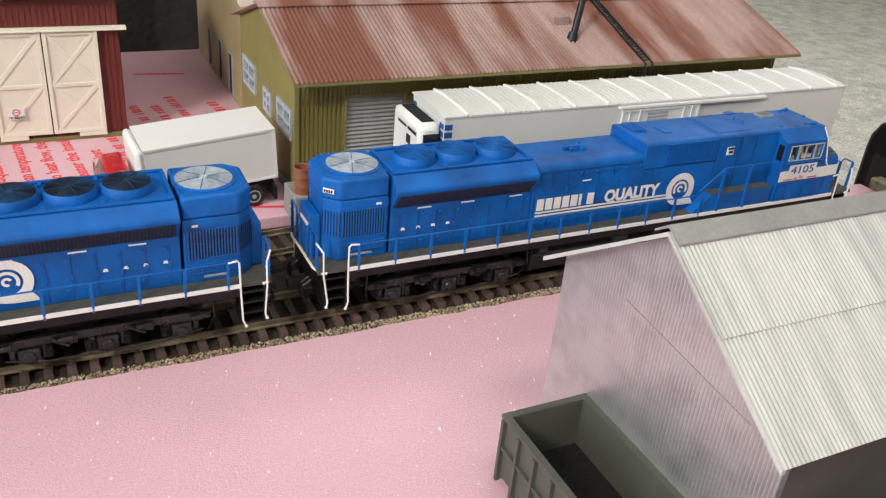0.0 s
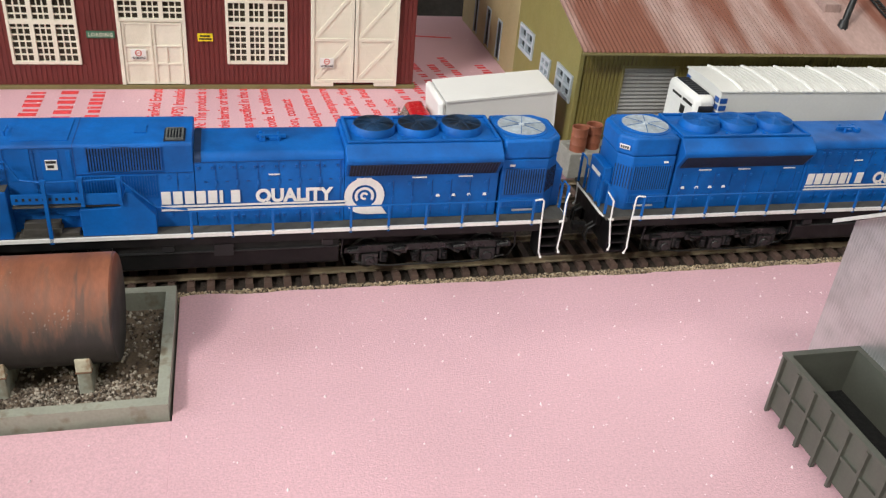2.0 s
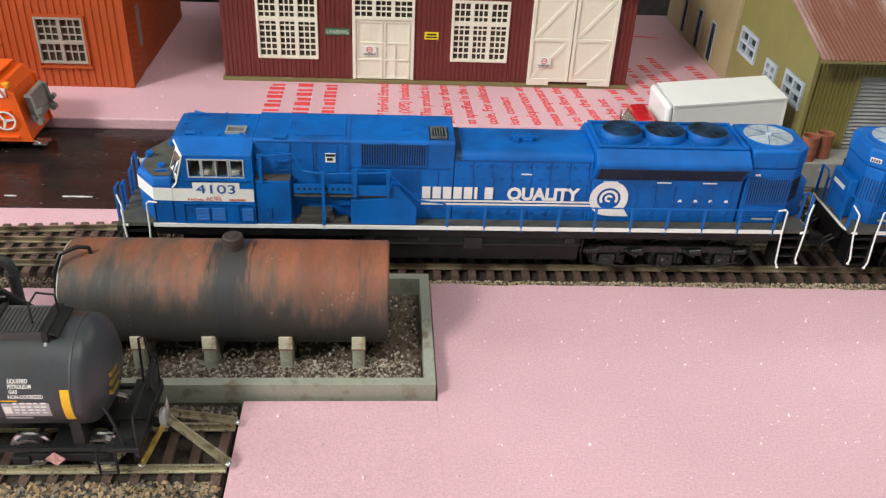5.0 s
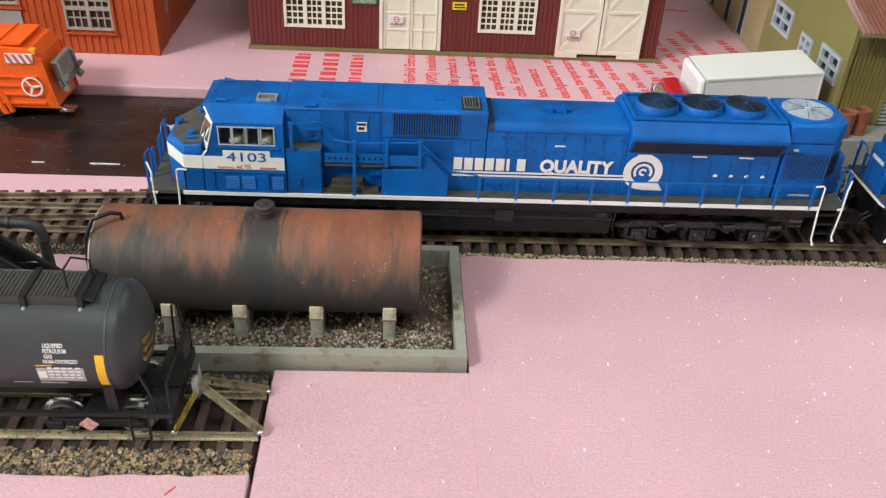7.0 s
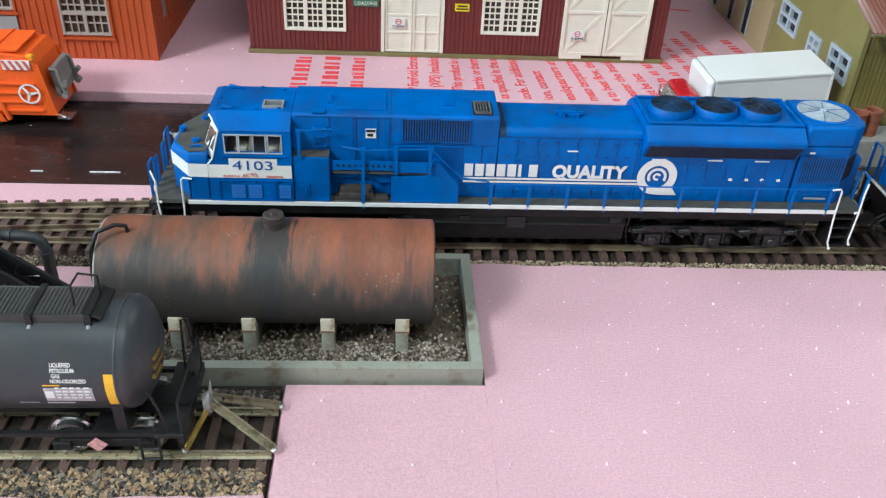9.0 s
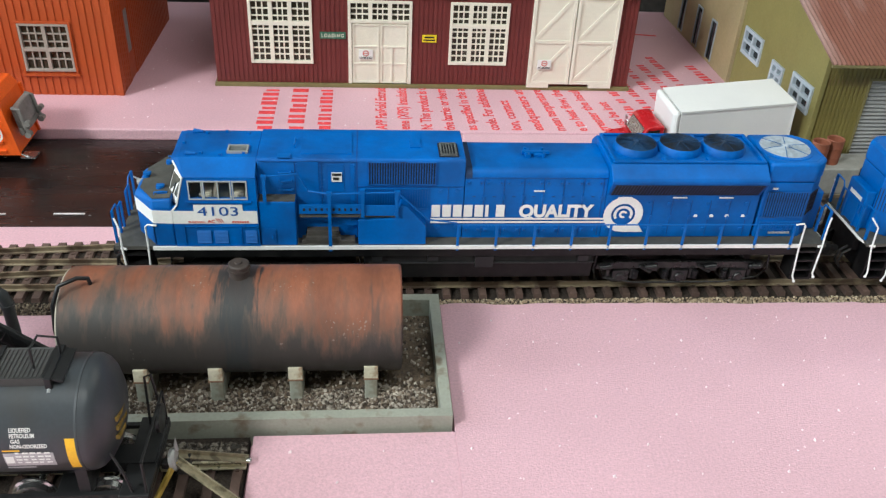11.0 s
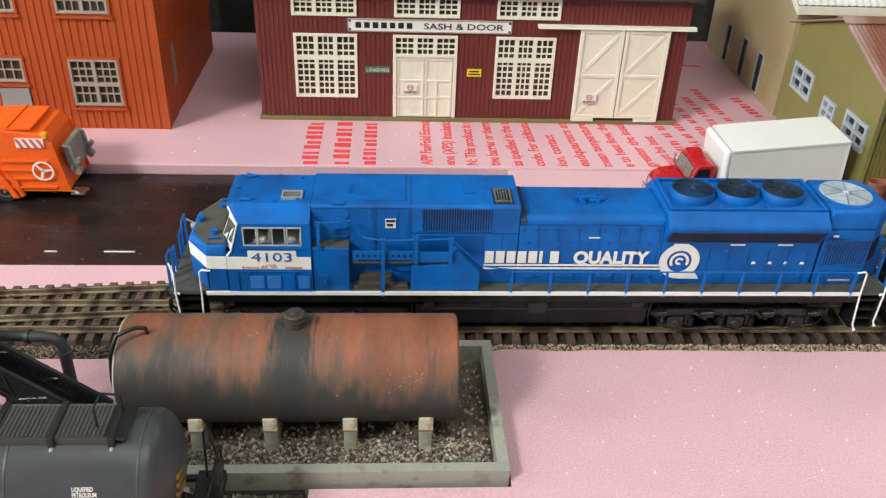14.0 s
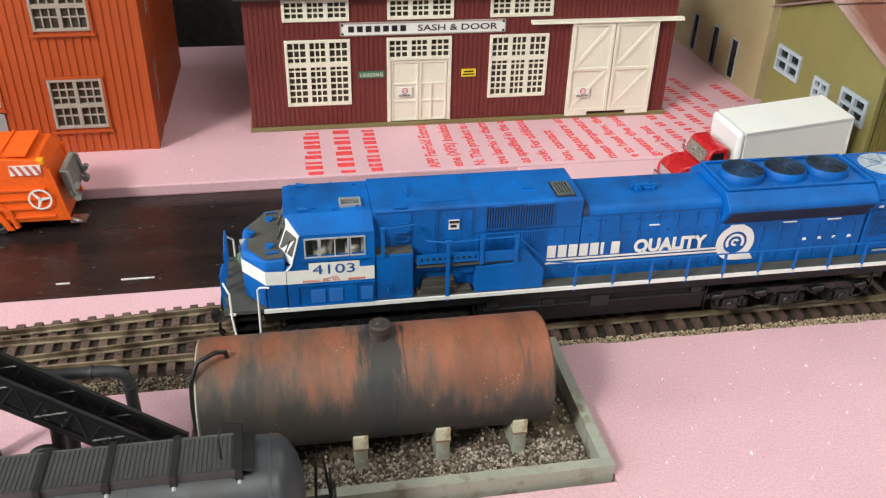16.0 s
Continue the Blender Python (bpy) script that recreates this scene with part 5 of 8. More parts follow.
for a in (8, 130, 252):
    c, s_ = math.cos(radians(a)), math.sin(radians(a))
    wheelmark.add([(-0.0091 - s_ * 0.0008, -0.0163, 0.0180 + c * 0.0008), (-0.0091 + s_ * 0.0008, -0.0163, 0.0180 - c * 0.0008), (-0.0091 + c * 0.0043 + s_ * 0.0004, -0.0163, 0.0180 + s_ * 0.0043 - c * 0.0004), (-0.0091 + c * 0.0043 - s_ * 0.0004, -0.0163, 0.0180 + s_ * 0.0043 + c * 0.0004)], [(0, 1, 2, 3)])
part("ring_mark", wheelmark, WHITE, gt, "round white emblem")
TAIL_GREY = material("dull_grey_plastic", (0.21, 0.205, 0.195), 0.5, vary=0.15, scale=300)
tail = part("tail_frame", G().box(0.0010, 0.0050, -0.0120, 0.0120, 0.0170, 0.0300).box(0.0015, 0.0042, -0.0132, 0.0132, 0.0130, 0.0180), TAIL_GREY, gt, "grey tail loading frame", bevel=0.0010)
arm = G()
for y in (-0.0125, 0.0105):
    arm.tube([(0.0020, y, 0.0300), (0.0056, y, 0.0285), (0.0058, y, 0.0170), (0.0070, y, 0.0140)], 0.0011, 8)
    arm.cyl((0.0078, y - 0.0018, 0.0200), (0.0078, y + 0.0018, 0.0200), 0.0016, seg=12)
    arm.cyl((0.0062, y - 0.0020, 0.0135), (0.0062, y + 0.0020, 0.0135), 0.0018, seg=12)
part("lift_arm", arm, TAIL_GREY, tail, smooth=40)
tail.matrix_basis = Matrix.Translation((0.0024, 0, 0.0036)) @ Matrix.Rotation(radians(-9), 4, "Y") @ Matrix.Scale(0.84, 4)
fl_ = G()
for y in (-0.0150, 0.0135):
    fl_.taper([(-0.0002, y, 0.0064), (0.0016, y, 0.0064), (0.0016, y + 0.0015, 0.0064), (-0.0002, y + 0.0015, 0.0064)], [(-0.0046, y, 0.0318), (-0.0028, y, 0.0318), (-0.0028, y + 0.0015, 0.0318), (-0.0046, y + 0.0015, 0.0318)])
each("tail_flange", fl_, GARBAGE_ORANGE, gbp)
part("tail_light", G().box(-0.0080, -0.0045, -0.0148, -0.0115, 0.0335, 0.0368), material("amber_lamp", (0.9, 0.35, 0.02), 0.25), gt, bevel=0.0008)
part("step", G().box(0.0010, 0.0080, -0.0150, -0.0080, 0.0046, 0.0054).cyl((0.0005, -0.0140, 0.0070), (0.0050, -0.0145, 0.0055), 0.0005, seg=6), CHROME, gt, "bright metal rear step")
part("chassis", G().box(-0.1350, -0.0010, -0.0070, 0.0070, 0.0040, 0.0092), BLACK_STEEL, gt)
part("cab", G().prism([(-0.0930, 0.0060), (-0.0930, 0.0360), (-0.1120, 0.0360), (-0.1160, 0.0250), (-0.1160, 0.0060)], -0.0145, 0.0145, "y"), GARBAGE_ORANGE, gt, bevel=0.0012)
for s in (-1, 1):
    for x in (-0.0300, -0.0440, -0.1040):
        road_wheel(gt, x, s * 0.0118, 0.0062, 0.0062, 0.0046, CHROME, s)
    part("mudguard", G().tube([(-0.0215, s * 0.0150, 0.0040), (-0.0235, s * 0.0152, 0.0120), (-0.0270, s * 0.0152, 0.0150)], 0.0014, 8), GARBAGE_ORANGE, gt, smooth=40)

# ---- white refrigerator car on the back track ----
reefer = thing("refrigerator_car", "white boxy refrigerator car with ribbed roof and cooling unit", "rail car", 0.3168, 0.3347, RT, -0.64)
RL, RW, RB, RTOP = 0.1186, 0.0170, 0.0130, 0.0541
rb = G().box(-RL, RL, -RW, RW, RB, RTOP)
rbp = part("body", rb, REEFER_WHITE, reefer, bevel=0.0004)
ro = G()
ro.prism([(-RW - 0.0004, RTOP + 0.0001), (RW + 0.0004, RTOP + 0.0001), (RW + 0.0004, RTOP + 0.0008), (0.008, RTOP + 0.0018), (-0.008, RTOP + 0.0018), (-RW - 0.0004, RTOP + 0.0008)], -RL - 0.0006, RL + 0.0006, "x")
rop = part("roof", ro, REEFER_WHITE, reefer)
def roof_band(x0, x1, low, high):
    """A strip across the cambered roof."""
    return G().prism([(-RW - 0.0005, RTOP + 0.0008 + low), (-0.008, RTOP + 0.0018 + low), (0.008, RTOP + 0.0018 + low), (RW + 0.0005, RTOP + 0.0008 + low), (RW + 0.0005, RTOP + 0.0008 + high), (0.008, RTOP + 0.0018 + high), (-0.008, RTOP + 0.0018 + high), (-RW - 0.0005, RTOP + 0.0008 + high)], x0, x1, "x")


for i in range(13):
    x = -RL + 0.0105 + i * 0.0183
    part("roof_rib", roof_band(x - 0.0005, x + 0.0005, 0.0, 0.0009), WHITE, rop)
    for k in range(1, 7):
        u = x + k * 0.0183 / 7
        if u < RL - 0.001:
            part("roof_flute", roof_band(u - 0.0006, u + 0.0006, 0.0, 0.00022), REEFER_WHITE, rop)
part("side_sill", G().box(-RL, RL, -RW - 0.0006, RW + 0.0006, RB, RB + 0.0015), REEFER_WHITE, rbp)
# plug door and its rails
for s in (-1,):
    y = s * RW
    pdoor = part("plug_door", G().box(-0.0268, 0.0187, y - 0.0012, y, 0.0150, 0.0520), WHITE, reefer, bevel=0.0003)
    bar = G()
    for x in (-0.0230, -0.0170, 0.0090, 0.0140):
        bar.cyl((x, y - 0.0018, 0.0155), (x, y - 0.0018, 0.0514), 0.0004, seg=6)
    bar.box(-0.0271, 0.0190, y - 0.0018, y - 0.0011, 0.0510, 0.0522).box(-0.0271, -0.0259, y - 0.0018, y - 0.0011, 0.0150, 0.0510).box(0.0178, 0.0190, y - 0.0018, y - 0.0011, 0.0150, 0.0510)
    each("lock_bar", bar, WHITE, pdoor)
    part("door_rail", G().box(-0.0290, 0.0612, y - 0.0022, y, 0.0526, 0.0537), WHITE, reefer)
    bars(pdoor, [(-0.0120, 0.0000, z, z + 0.0010) for z in (0.0490, 0.0472, 0.0454)], DECAL_GREY, y - 0.0016)
# cooling unit on the -x end
unit = part("cooling_unit", G().box(-RL - 0.0105, -RL - 0.0001, -0.0152, 0.0152, 0.0190, 0.0512), WHITE, reefer, "white cooling unit with black grille", bevel=0.0028, smooth=40)
part("grille", G().box(-RL - 0.0088, -RL - 0.0012, -0.0157, -0.0148, 0.0230, 0.0470), SOOT, unit, "black side grille", bevel=0.0010)
gs = G()
for i in range(6):
    for j in range(11):
        gs.box(-RL - 0.0084 + i * 0.0012, -RL - 0.0076 + i * 0.0012, -0.0160, -0.0157, 0.0240 + j * 0.0020, 0.0252 + j * 0.0020)
part("grille_mesh", gs, BLACK_STEEL, unit, kind="stuff")
part("black_panel", G().box(-RL - 0.0080, -RL - 0.0022, -0.0115, 0.0115, 0.0511, 0.0514), SOOT, unit)
tp = G()
for i in range(9):
    tp.box(-RL - 0.0078, -RL - 0.0024, -0.0108 + i * 0.0026, -0.0098 + i * 0.0026, 0.0514, 0.0517)
each("top_slat", tp, BLACK_STEEL, unit)
ue = G()
for a, b, c, d in ((-0.0120, -0.0030, 0.0455, 0.0468), (-0.0010, 0.0080, 0.0455, 0.0466), (-0.0060, -0.0020, 0.0392, 0.0432), (-0.0100, 0.0000, 0.0300, 0.0304), (-0.0060, -0.0020, 0.0240, 0.0285)):
    ue.box(-RL - 0.0108, -RL - 0.0105, a, b, c, d)
each("lettering_bar", ue, DECAL_BLACK, unit)
bl = G()
for z in (0.0490, 0.0455, 0.0420):
    bl.box(-RL + 0.0002, -RL + 0.0038, -RW - 0.0003, -RW - 0.00005, z, z + 0.0024)
    for y in (-0.0165, 0.0128):
        bl.box(-RL - 0.0003, -RL - 0.00005, y, y + 0.0037, z, z + 0.0024)
each("blue_mark", bl, DECAL_BLUE, reefer)
bars(reefer, [(-RL + 0.0006, -RL + 0.0048, 0.0330, 0.0340), (-RL + 0.0006, -RL + 0.0050, 0.0312, 0.0322)], DECAL_GREY, -RW - 0.0003)
part("underframe", G().box(-RL + 0.003, RL - 0.003, -0.0080, 0.0080, 0.0085, 0.0129), BLACK_STEEL, reefer)


def freight_truck(parent, x, wheel_mat=None, mat=None):
    b = part("wheel_truck", G().box(x - 0.0120, x + 0.0120, -0.0125, -0.0108, 0.0048, 0.0078).box(x - 0.0120, x + 0.0120, 0.0108, 0.0125, 0.0048, 0.0078).box(x - 0.0035, x + 0.0035, -0.0120, 0.0120, 0.0042, 0.0090).box(x - 0.0140, x - 0.0090, -0.0132, -0.0108, 0.0040, 0.0070).box(x + 0.0090, x + 0.0140, -0.0132, -0.0108, 0.0040, 0.0070), mat or BLACK_STEEL, parent, bevel=0.0004)
    for o in (-0.0100, 0.0100):
        ws = part("wheelset", G().cyl((x + o, -0.0085, 0.0055), (x + o, 0.0085, 0.0055), 0.0010, seg=8), wheel_mat or CHROME, b)
        for s in (-1, 1):
            part("wheel", G().lathe((x + o, s * 0.0087, 0.0055), (0, s, 0), [(-0.0014, 0.0001), (-0.0014, 0.0062), (-0.0008, 0.0062), (-0.0005, 0.0055), (0.0012, 0.0053), (0.0012, 0.0043), (0.0006, 0.0040), (0.0006, 0.0020), (0.0014, 0.0016), (0.0014, 0.0001)], 24), wheel_mat or CHROME, ws, smooth=35)
    return b


for x in (-0.085, 0.085):
    freight_truck(reefer, x)

# ---- black tank car on the siding ----
tc = thing("tank_car", "matt black model tank car with white stencilling and yellow stripe", "rail car", -0.2475, SIDING_Y + 0.0010, RT)
TR, TZ, TXE = 0.0156, 0.0292, 0.1060
shell = G().lathe((0, 0, TZ), (1, 0, 0), [(-TXE - 0.0065, 0.0001), (-TXE - 0.0062, 0.0050), (-TXE - 0.0048, 0.0100), (-TXE - 0.0028, 0.0135), (-TXE, TR), (TXE, TR), (TXE + 0.0015, 0.0149), (TXE + 0.0030, 0.0133), (TXE + 0.0048, 0.0100), (TXE + 0.0060, 0.0055), (TXE + 0.0065, 0.0001)], 56)
TANK_BLACK = material("satin_black_tank", (0.048, 0.056, 0.065), 0.38, vary=0.10, scale=50, stain=(0.05, 0.05, 0.05), stain_scale=90, stain_amount=0.15, stain_width=0.3)
sh = part("shell", shell, TANK_BLACK, tc, smooth=30)
for x in (-0.095, -0.062, -0.0285, 0.0050, 0.0385, 0.072, 0.1045):
    part("seam", G().lathe((x, 0, TZ), (1, 0, 0), [(-0.0003, TR - 0.0002), (-0.0003, TR + 0.00018), (0.0003, TR + 0.00018), (0.0003, TR - 0.0002)], 48), TANK_BLACK, sh, smooth=30)
PANEL_GREY = material("data_panel_grey", (0.42, 0.40, 0.42), 0.6, vary=0.15, scale=500)
RUN_BLACK = material("grey_black_board", (0.052, 0.052, 0.051), 0.5, vary=0.15, scale=120)
wk = part("running_board", G().prism([(-0.0062, TZ + TR - 0.0012), (-0.0057, TZ + TR - 0.0012), (-0.0057, TZ + TR + 0.0002), (0.0057, TZ + TR + 0.0002), (0.0057, TZ + TR - 0.0012), (0.0062, TZ + TR - 0.0012), (0.0062, TZ + TR + 0.0012), (0.0057, TZ + TR + 0.0010), (-0.0057, TZ + TR + 0.0010), (-0.0062, TZ + TR + 0.0012)], -0.098, 0.0985, "x"), RUN_BLACK, tc, "ribbed grey-black running board")
walk_ = G()
for i in range(178):
    x = -0.0975 + i * 0.0011
    walk_.box(x, x + 0.0006, -0.0056, 0.0056, TZ + TR + 0.0010, TZ + TR + 0.0012)
each("tread_rib", walk_, RUN_BLACK, wk)
for i in range(14):
    x = -0.0955 + i * 0.01485
    br = part("bracket", G().box(x - 0.0009, x + 0.0009, -0.0066, 0.0066, TZ + TR + 0.0011, TZ + TR + 0.0016).box(x - 0.0009, x + 0.0009, -0.0070, -0.0060, TZ + 0.0134, TZ + TR + 0.0016).box(x - 0.0009, x + 0.0009, 0.0060, 0.0070, TZ + 0.0134, TZ + TR + 0.0016), BLACK_STEEL, wk, bevel=0.0003)
    part("bolt", G().cyl((x, -0.0066, TZ + 0.0138), (x, -0.0076, TZ + 0.0132), 0.0006, seg=8), GREY_PLASTIC, br)
part("end_plate", G().taper([(0.0985, -0.0064, TZ + TR + 0.0006), (0.1010, -0.0064, TZ + TR - 0.0004), (0.1010, 0.0064, TZ + TR - 0.0004), (0.0985, 0.0064, TZ + TR + 0.0006)], [(0.0960, -0.0064, TZ + TR + 0.0018), (0.1012, -0.0064, TZ + TR + 0.0006), (0.1012, 0.0064, TZ + TR + 0.0006), (0.0960, 0.0064, TZ + TR + 0.0018)]), BLACK_STEEL, wk, bevel=0.0002)
part("end_grab", G().tube([(0.0935, -0.0030, TZ + TR + 0.0020), (0.0935, -0.0030, TZ + TR + 0.0080), (0.0940, 0.0020, TZ + TR + 0.0085), (0.0985, 0.0025, TZ + TR + 0.0075), (0.0985, 0.0025, TZ + TR + 0.0020)], 0.00035, 6), BLACK_STEEL, wk)


def on_shell(g, x0, x1, a0, a1, r=TR + 0.00012):
    """A patch on the tank's near side between two angles below the horizontal."""
    k = 6
    pts = [(x, -r * math.cos(radians(a0 + (a1 - a0) * i / k)), TZ - r * math.sin(radians(a0 + (a1 - a0) * i / k))) for i in range(k + 1) for x in (x0, x1)]
    return g.add(pts, [(2 * i, 2 * i + 1, 2 * i + 3, 2 * i + 2) for i in range(k)])


part("yellow_stripe", on_shell(G(), 0.1018, 0.1042, -17, 24), YELLOW, sh)


def curved_letters(body, size, x, angle, mat, width):
    me = letters(body, size, extrude=0.00004, align="LEFT", bold=0.02)
    xs = [v.co.x for v in me.vertices]
    k = width / (max(xs) - min(xs))
    for v in me.vertices:
        a = radians(angle) - v.co.y / TR
        v.co = (x + v.co.x * k, -(TR + 0.0001 + v.co.z) * math.cos(a), TZ - (TR + 0.0001 + v.co.z) * math.sin(a))
    return part("lettering", me, WHITE, sh, "white stencilled lettering")


curved_letters("LIQUEFIED", 0.0011, 0.0885, -24, WHITE, 0.0052)
curved_letters("PETROLEUM", 0.0011, 0.0885, -18.5, WHITE, 0.0060)
curved_letters("GAS", 0.0011, 0.0887, -13, WHITE, 0.0022)
curved_letters("NON-ODORIZED", 0.0011, 0.0883, -7.5, WHITE, 0.0090)
pl = part("data_panel", on_shell(G(), 0.0862, 0.0985, -2, 17), PANEL_GREY, sh, "grey-white data panel")
db = G()
for i in range(5):
    for j in range(4):
        on_shell(db, 0.0892 + i * 0.0018, 0.0892 + i * 0.0018 + (0.0014 if (i + j) % 3 else 0.0010), -3 + j * 4.3, -1 + j * 4.3, TR + 0.00022)
on_shell(db, 0.0865, 0.0886, 2, 12, TR + 0.00022)
each("lettering_bar", db, WHITE, sh)
part("yellow_line", on_shell(G(), 0.0862, 0.0905, -5.5, -4), YELLOW, sh)
part("lettering_bar", on_shell(on_shell(G(), 0.0790, 0.0840, 19, 21), 0.0860, 0.0930, 19, 22), DECAL_GREY, sh)
# yellow stencil on the end
em = G()
for i, (w, h) in enumerate(((0.0075, 0.0013), (0.0085, 0.0014), (0.0066, 0.0012))):
    z = 0.0036 - i * 0.0027
    for k in range(8):
        em.box(TXE + 0.0055, TXE + 0.0066, -0.0070 + k * w / 8, -0.0070 + (k + 0.7) * w / 8, TZ - 0.0035 + z, TZ - 0.0035 + z + h)
eo = part("stencil_bar", em, material("worn_yellow", (0.22, 0.15, 0.025), 0.6, vary=0.4, scale=700), sh)
eo.matrix_basis = Matrix.Translation((0, 0, TZ - 0.003)) @ Matrix.Rotation(radians(-12), 4, "X") @ Matrix.Translation((-0.0002, 0, -TZ + 0.003))
for s in (-1, 1):
    part("side_sill", G().box(-0.118, 0.1190, s * 0.0130 - 0.0007, s * 0.0130 + 0.0007, 0.0098, 0.0112), BLACK_STEEL, tc)
part("underframe", G().box(-0.118, 0.1190, -0.0035, 0.0035, 0.0090, 0.0125).box(0.1010, 0.1040, -0.0125, 0.0125, 0.0100, 0.0220).box(-0.1040, -0.1010, -0.0125, 0.0125, 0.0100, 0.0220), BLACK_STEEL, tc)
part("end_platform", G().box(0.1115, 0.1195, -0.0150, 0.0150, 0.0105, 0.0120).box(0.1180, 0.1195, -0.0150, 0.0150, 0.0085, 0.0105), BLACK_STEEL, tc, bevel=0.0003)
rail_g = G()
for y in (-0.0138, 0.0138):
    rail_g.tube([(0.1188, y, 0.0120), (0.1188, y, 0.0230)], 0.0004, 6)
rail_g.tube([(0.1188, -0.0138, 0.0230), (0.1188, 0.0138, 0.0230)], 0.0004, 6)
rail_g.tube([(0.1145, 0.0120, 0.0120), (0.1152, 0.0120, 0.0300), (0.1170, 0.0120, 0.0310), (0.1188, 0.0120, 0.0120)], 0.0004, 6)
rail_g.tube([(0.1150, -0.0135, 0.0120), (0.1135, -0.0135, 0.0200), (0.1110, -0.0120, 0.0250)], 0.0004, 6)
for y in (-0.0110, -0.0070):
    rail_g.tube([(0.1165, y, 0.0120), (0.1165, y, 0.0035)], 0.0004, 6)
rail_g.tube([(0.1165, -0.0110, 0.0036), (0.1165, -0.0070, 0.0036)], 0.0004, 6)
part("handrail", rail_g, BLACK_STEEL, tc)
st_ = G()
for x in (0.1075, 0.1125):
    st_.tube([(x, -0.0148, 0.0110), (x, -0.0150, 0.0025)], 0.0004, 6)
for z in (0.0026, 0.0065):
    st_.tube([(0.1075, -0.0149, z), (0.1125, -0.0149, z)], 0.0004, 6)
part("step", st_, BLACK_STEEL, tc)
part("brake_wheel", G().lathe((0.1195, 0.0060, 0.0200), (1, 0, 0), [(-0.0005, 0.0034), (-0.0005, 0.0042), (0.0005, 0.0042), (0.0005, 0.0034)], 20).box(0.1192, 0.1198, 0.0024, 0.0096, 0.0197, 0.0203).box(0.1192, 0.1198, 0.0057, 0.0063, 0.0164, 0.0236), BLACK_STEEL, tc)
part("coupler", G().box(0.1195, 0.1255, -0.0012, 0.0012, 0.0068, 0.0092).box(0.1240, 0.1275, -0.0026, 0.0026, 0.0060, 0.0098), BLACK_STEEL, tc, bevel=0.0004)
part("warning_diamond", G().prism([(0.0930, 0.0078), (0.0958, 0.0052), (0.0986, 0.0078), (0.0958, 0.0104)], -0.0146, -0.0144, "y"), material("faded_red", (0.55, 0.30, 0.28), 0.6, vary=0.3, scale=900), tc, "faded red warning diamond")
for x in (-0.097, 0.097):
    freight_truck(tc, x)


# ---- diesel engines ----
def rounded(half, low, shoulder, top, inset):
    """Cross-section of a hood: straight sides, rounded shoulders, flat roof."""
    pts = [(-half, low), (half, low), (half, shoulder)]
    for k in range(1, 4):
        a = radians(90 * k / 4)
        pts.append((half - inset + inset * math.cos(a), shoulder + (top - shoulder) * math.sin(a)))
    pts += [(half - inset, top), (-(half - inset), top)]
    for k in (3, 2, 1):
        a = radians(90 * k / 4)
        pts.append((-(half - inset + inset * math.cos(a)), shoulder + (top - shoulder) * math.sin(a)))
    pts.append((-half, shoulder))
    return pts


PALE_GRILLE = material("pale_grille", (0.46, 0.52, 0.58), 0.5, vary=0.15, scale=500)
FAN_WELL = material("fan_well", (0.05, 0.15, 0.36), 0.7)
SOOTY_BLUE = material("sooty_blue_fan", (0.006, 0.05, 0.17), 0.6, vary=0.3, scale=160, stain=(0.005, 0.007, 0.01), stain_scale=130, stain_amount=0.4, stain_width=0.3)
SOOTY_GUARD = material("sooty_guard", (0.014, 0.062, 0.16), 0.55, vary=0.4, scale=200, stain=(0.012, 0.013, 0.016), stain_scale=110, stain_amount=0.45, stain_width=0.3)

SOOTY_BAR = material("sooty_bar", (0.004, 0.105, 0.40), 0.55, vary=0.2, scale=200, stain=(0.005, 0.010, 0.02), stain_scale=120, stain_amount=0.22, stain_width=0.2)


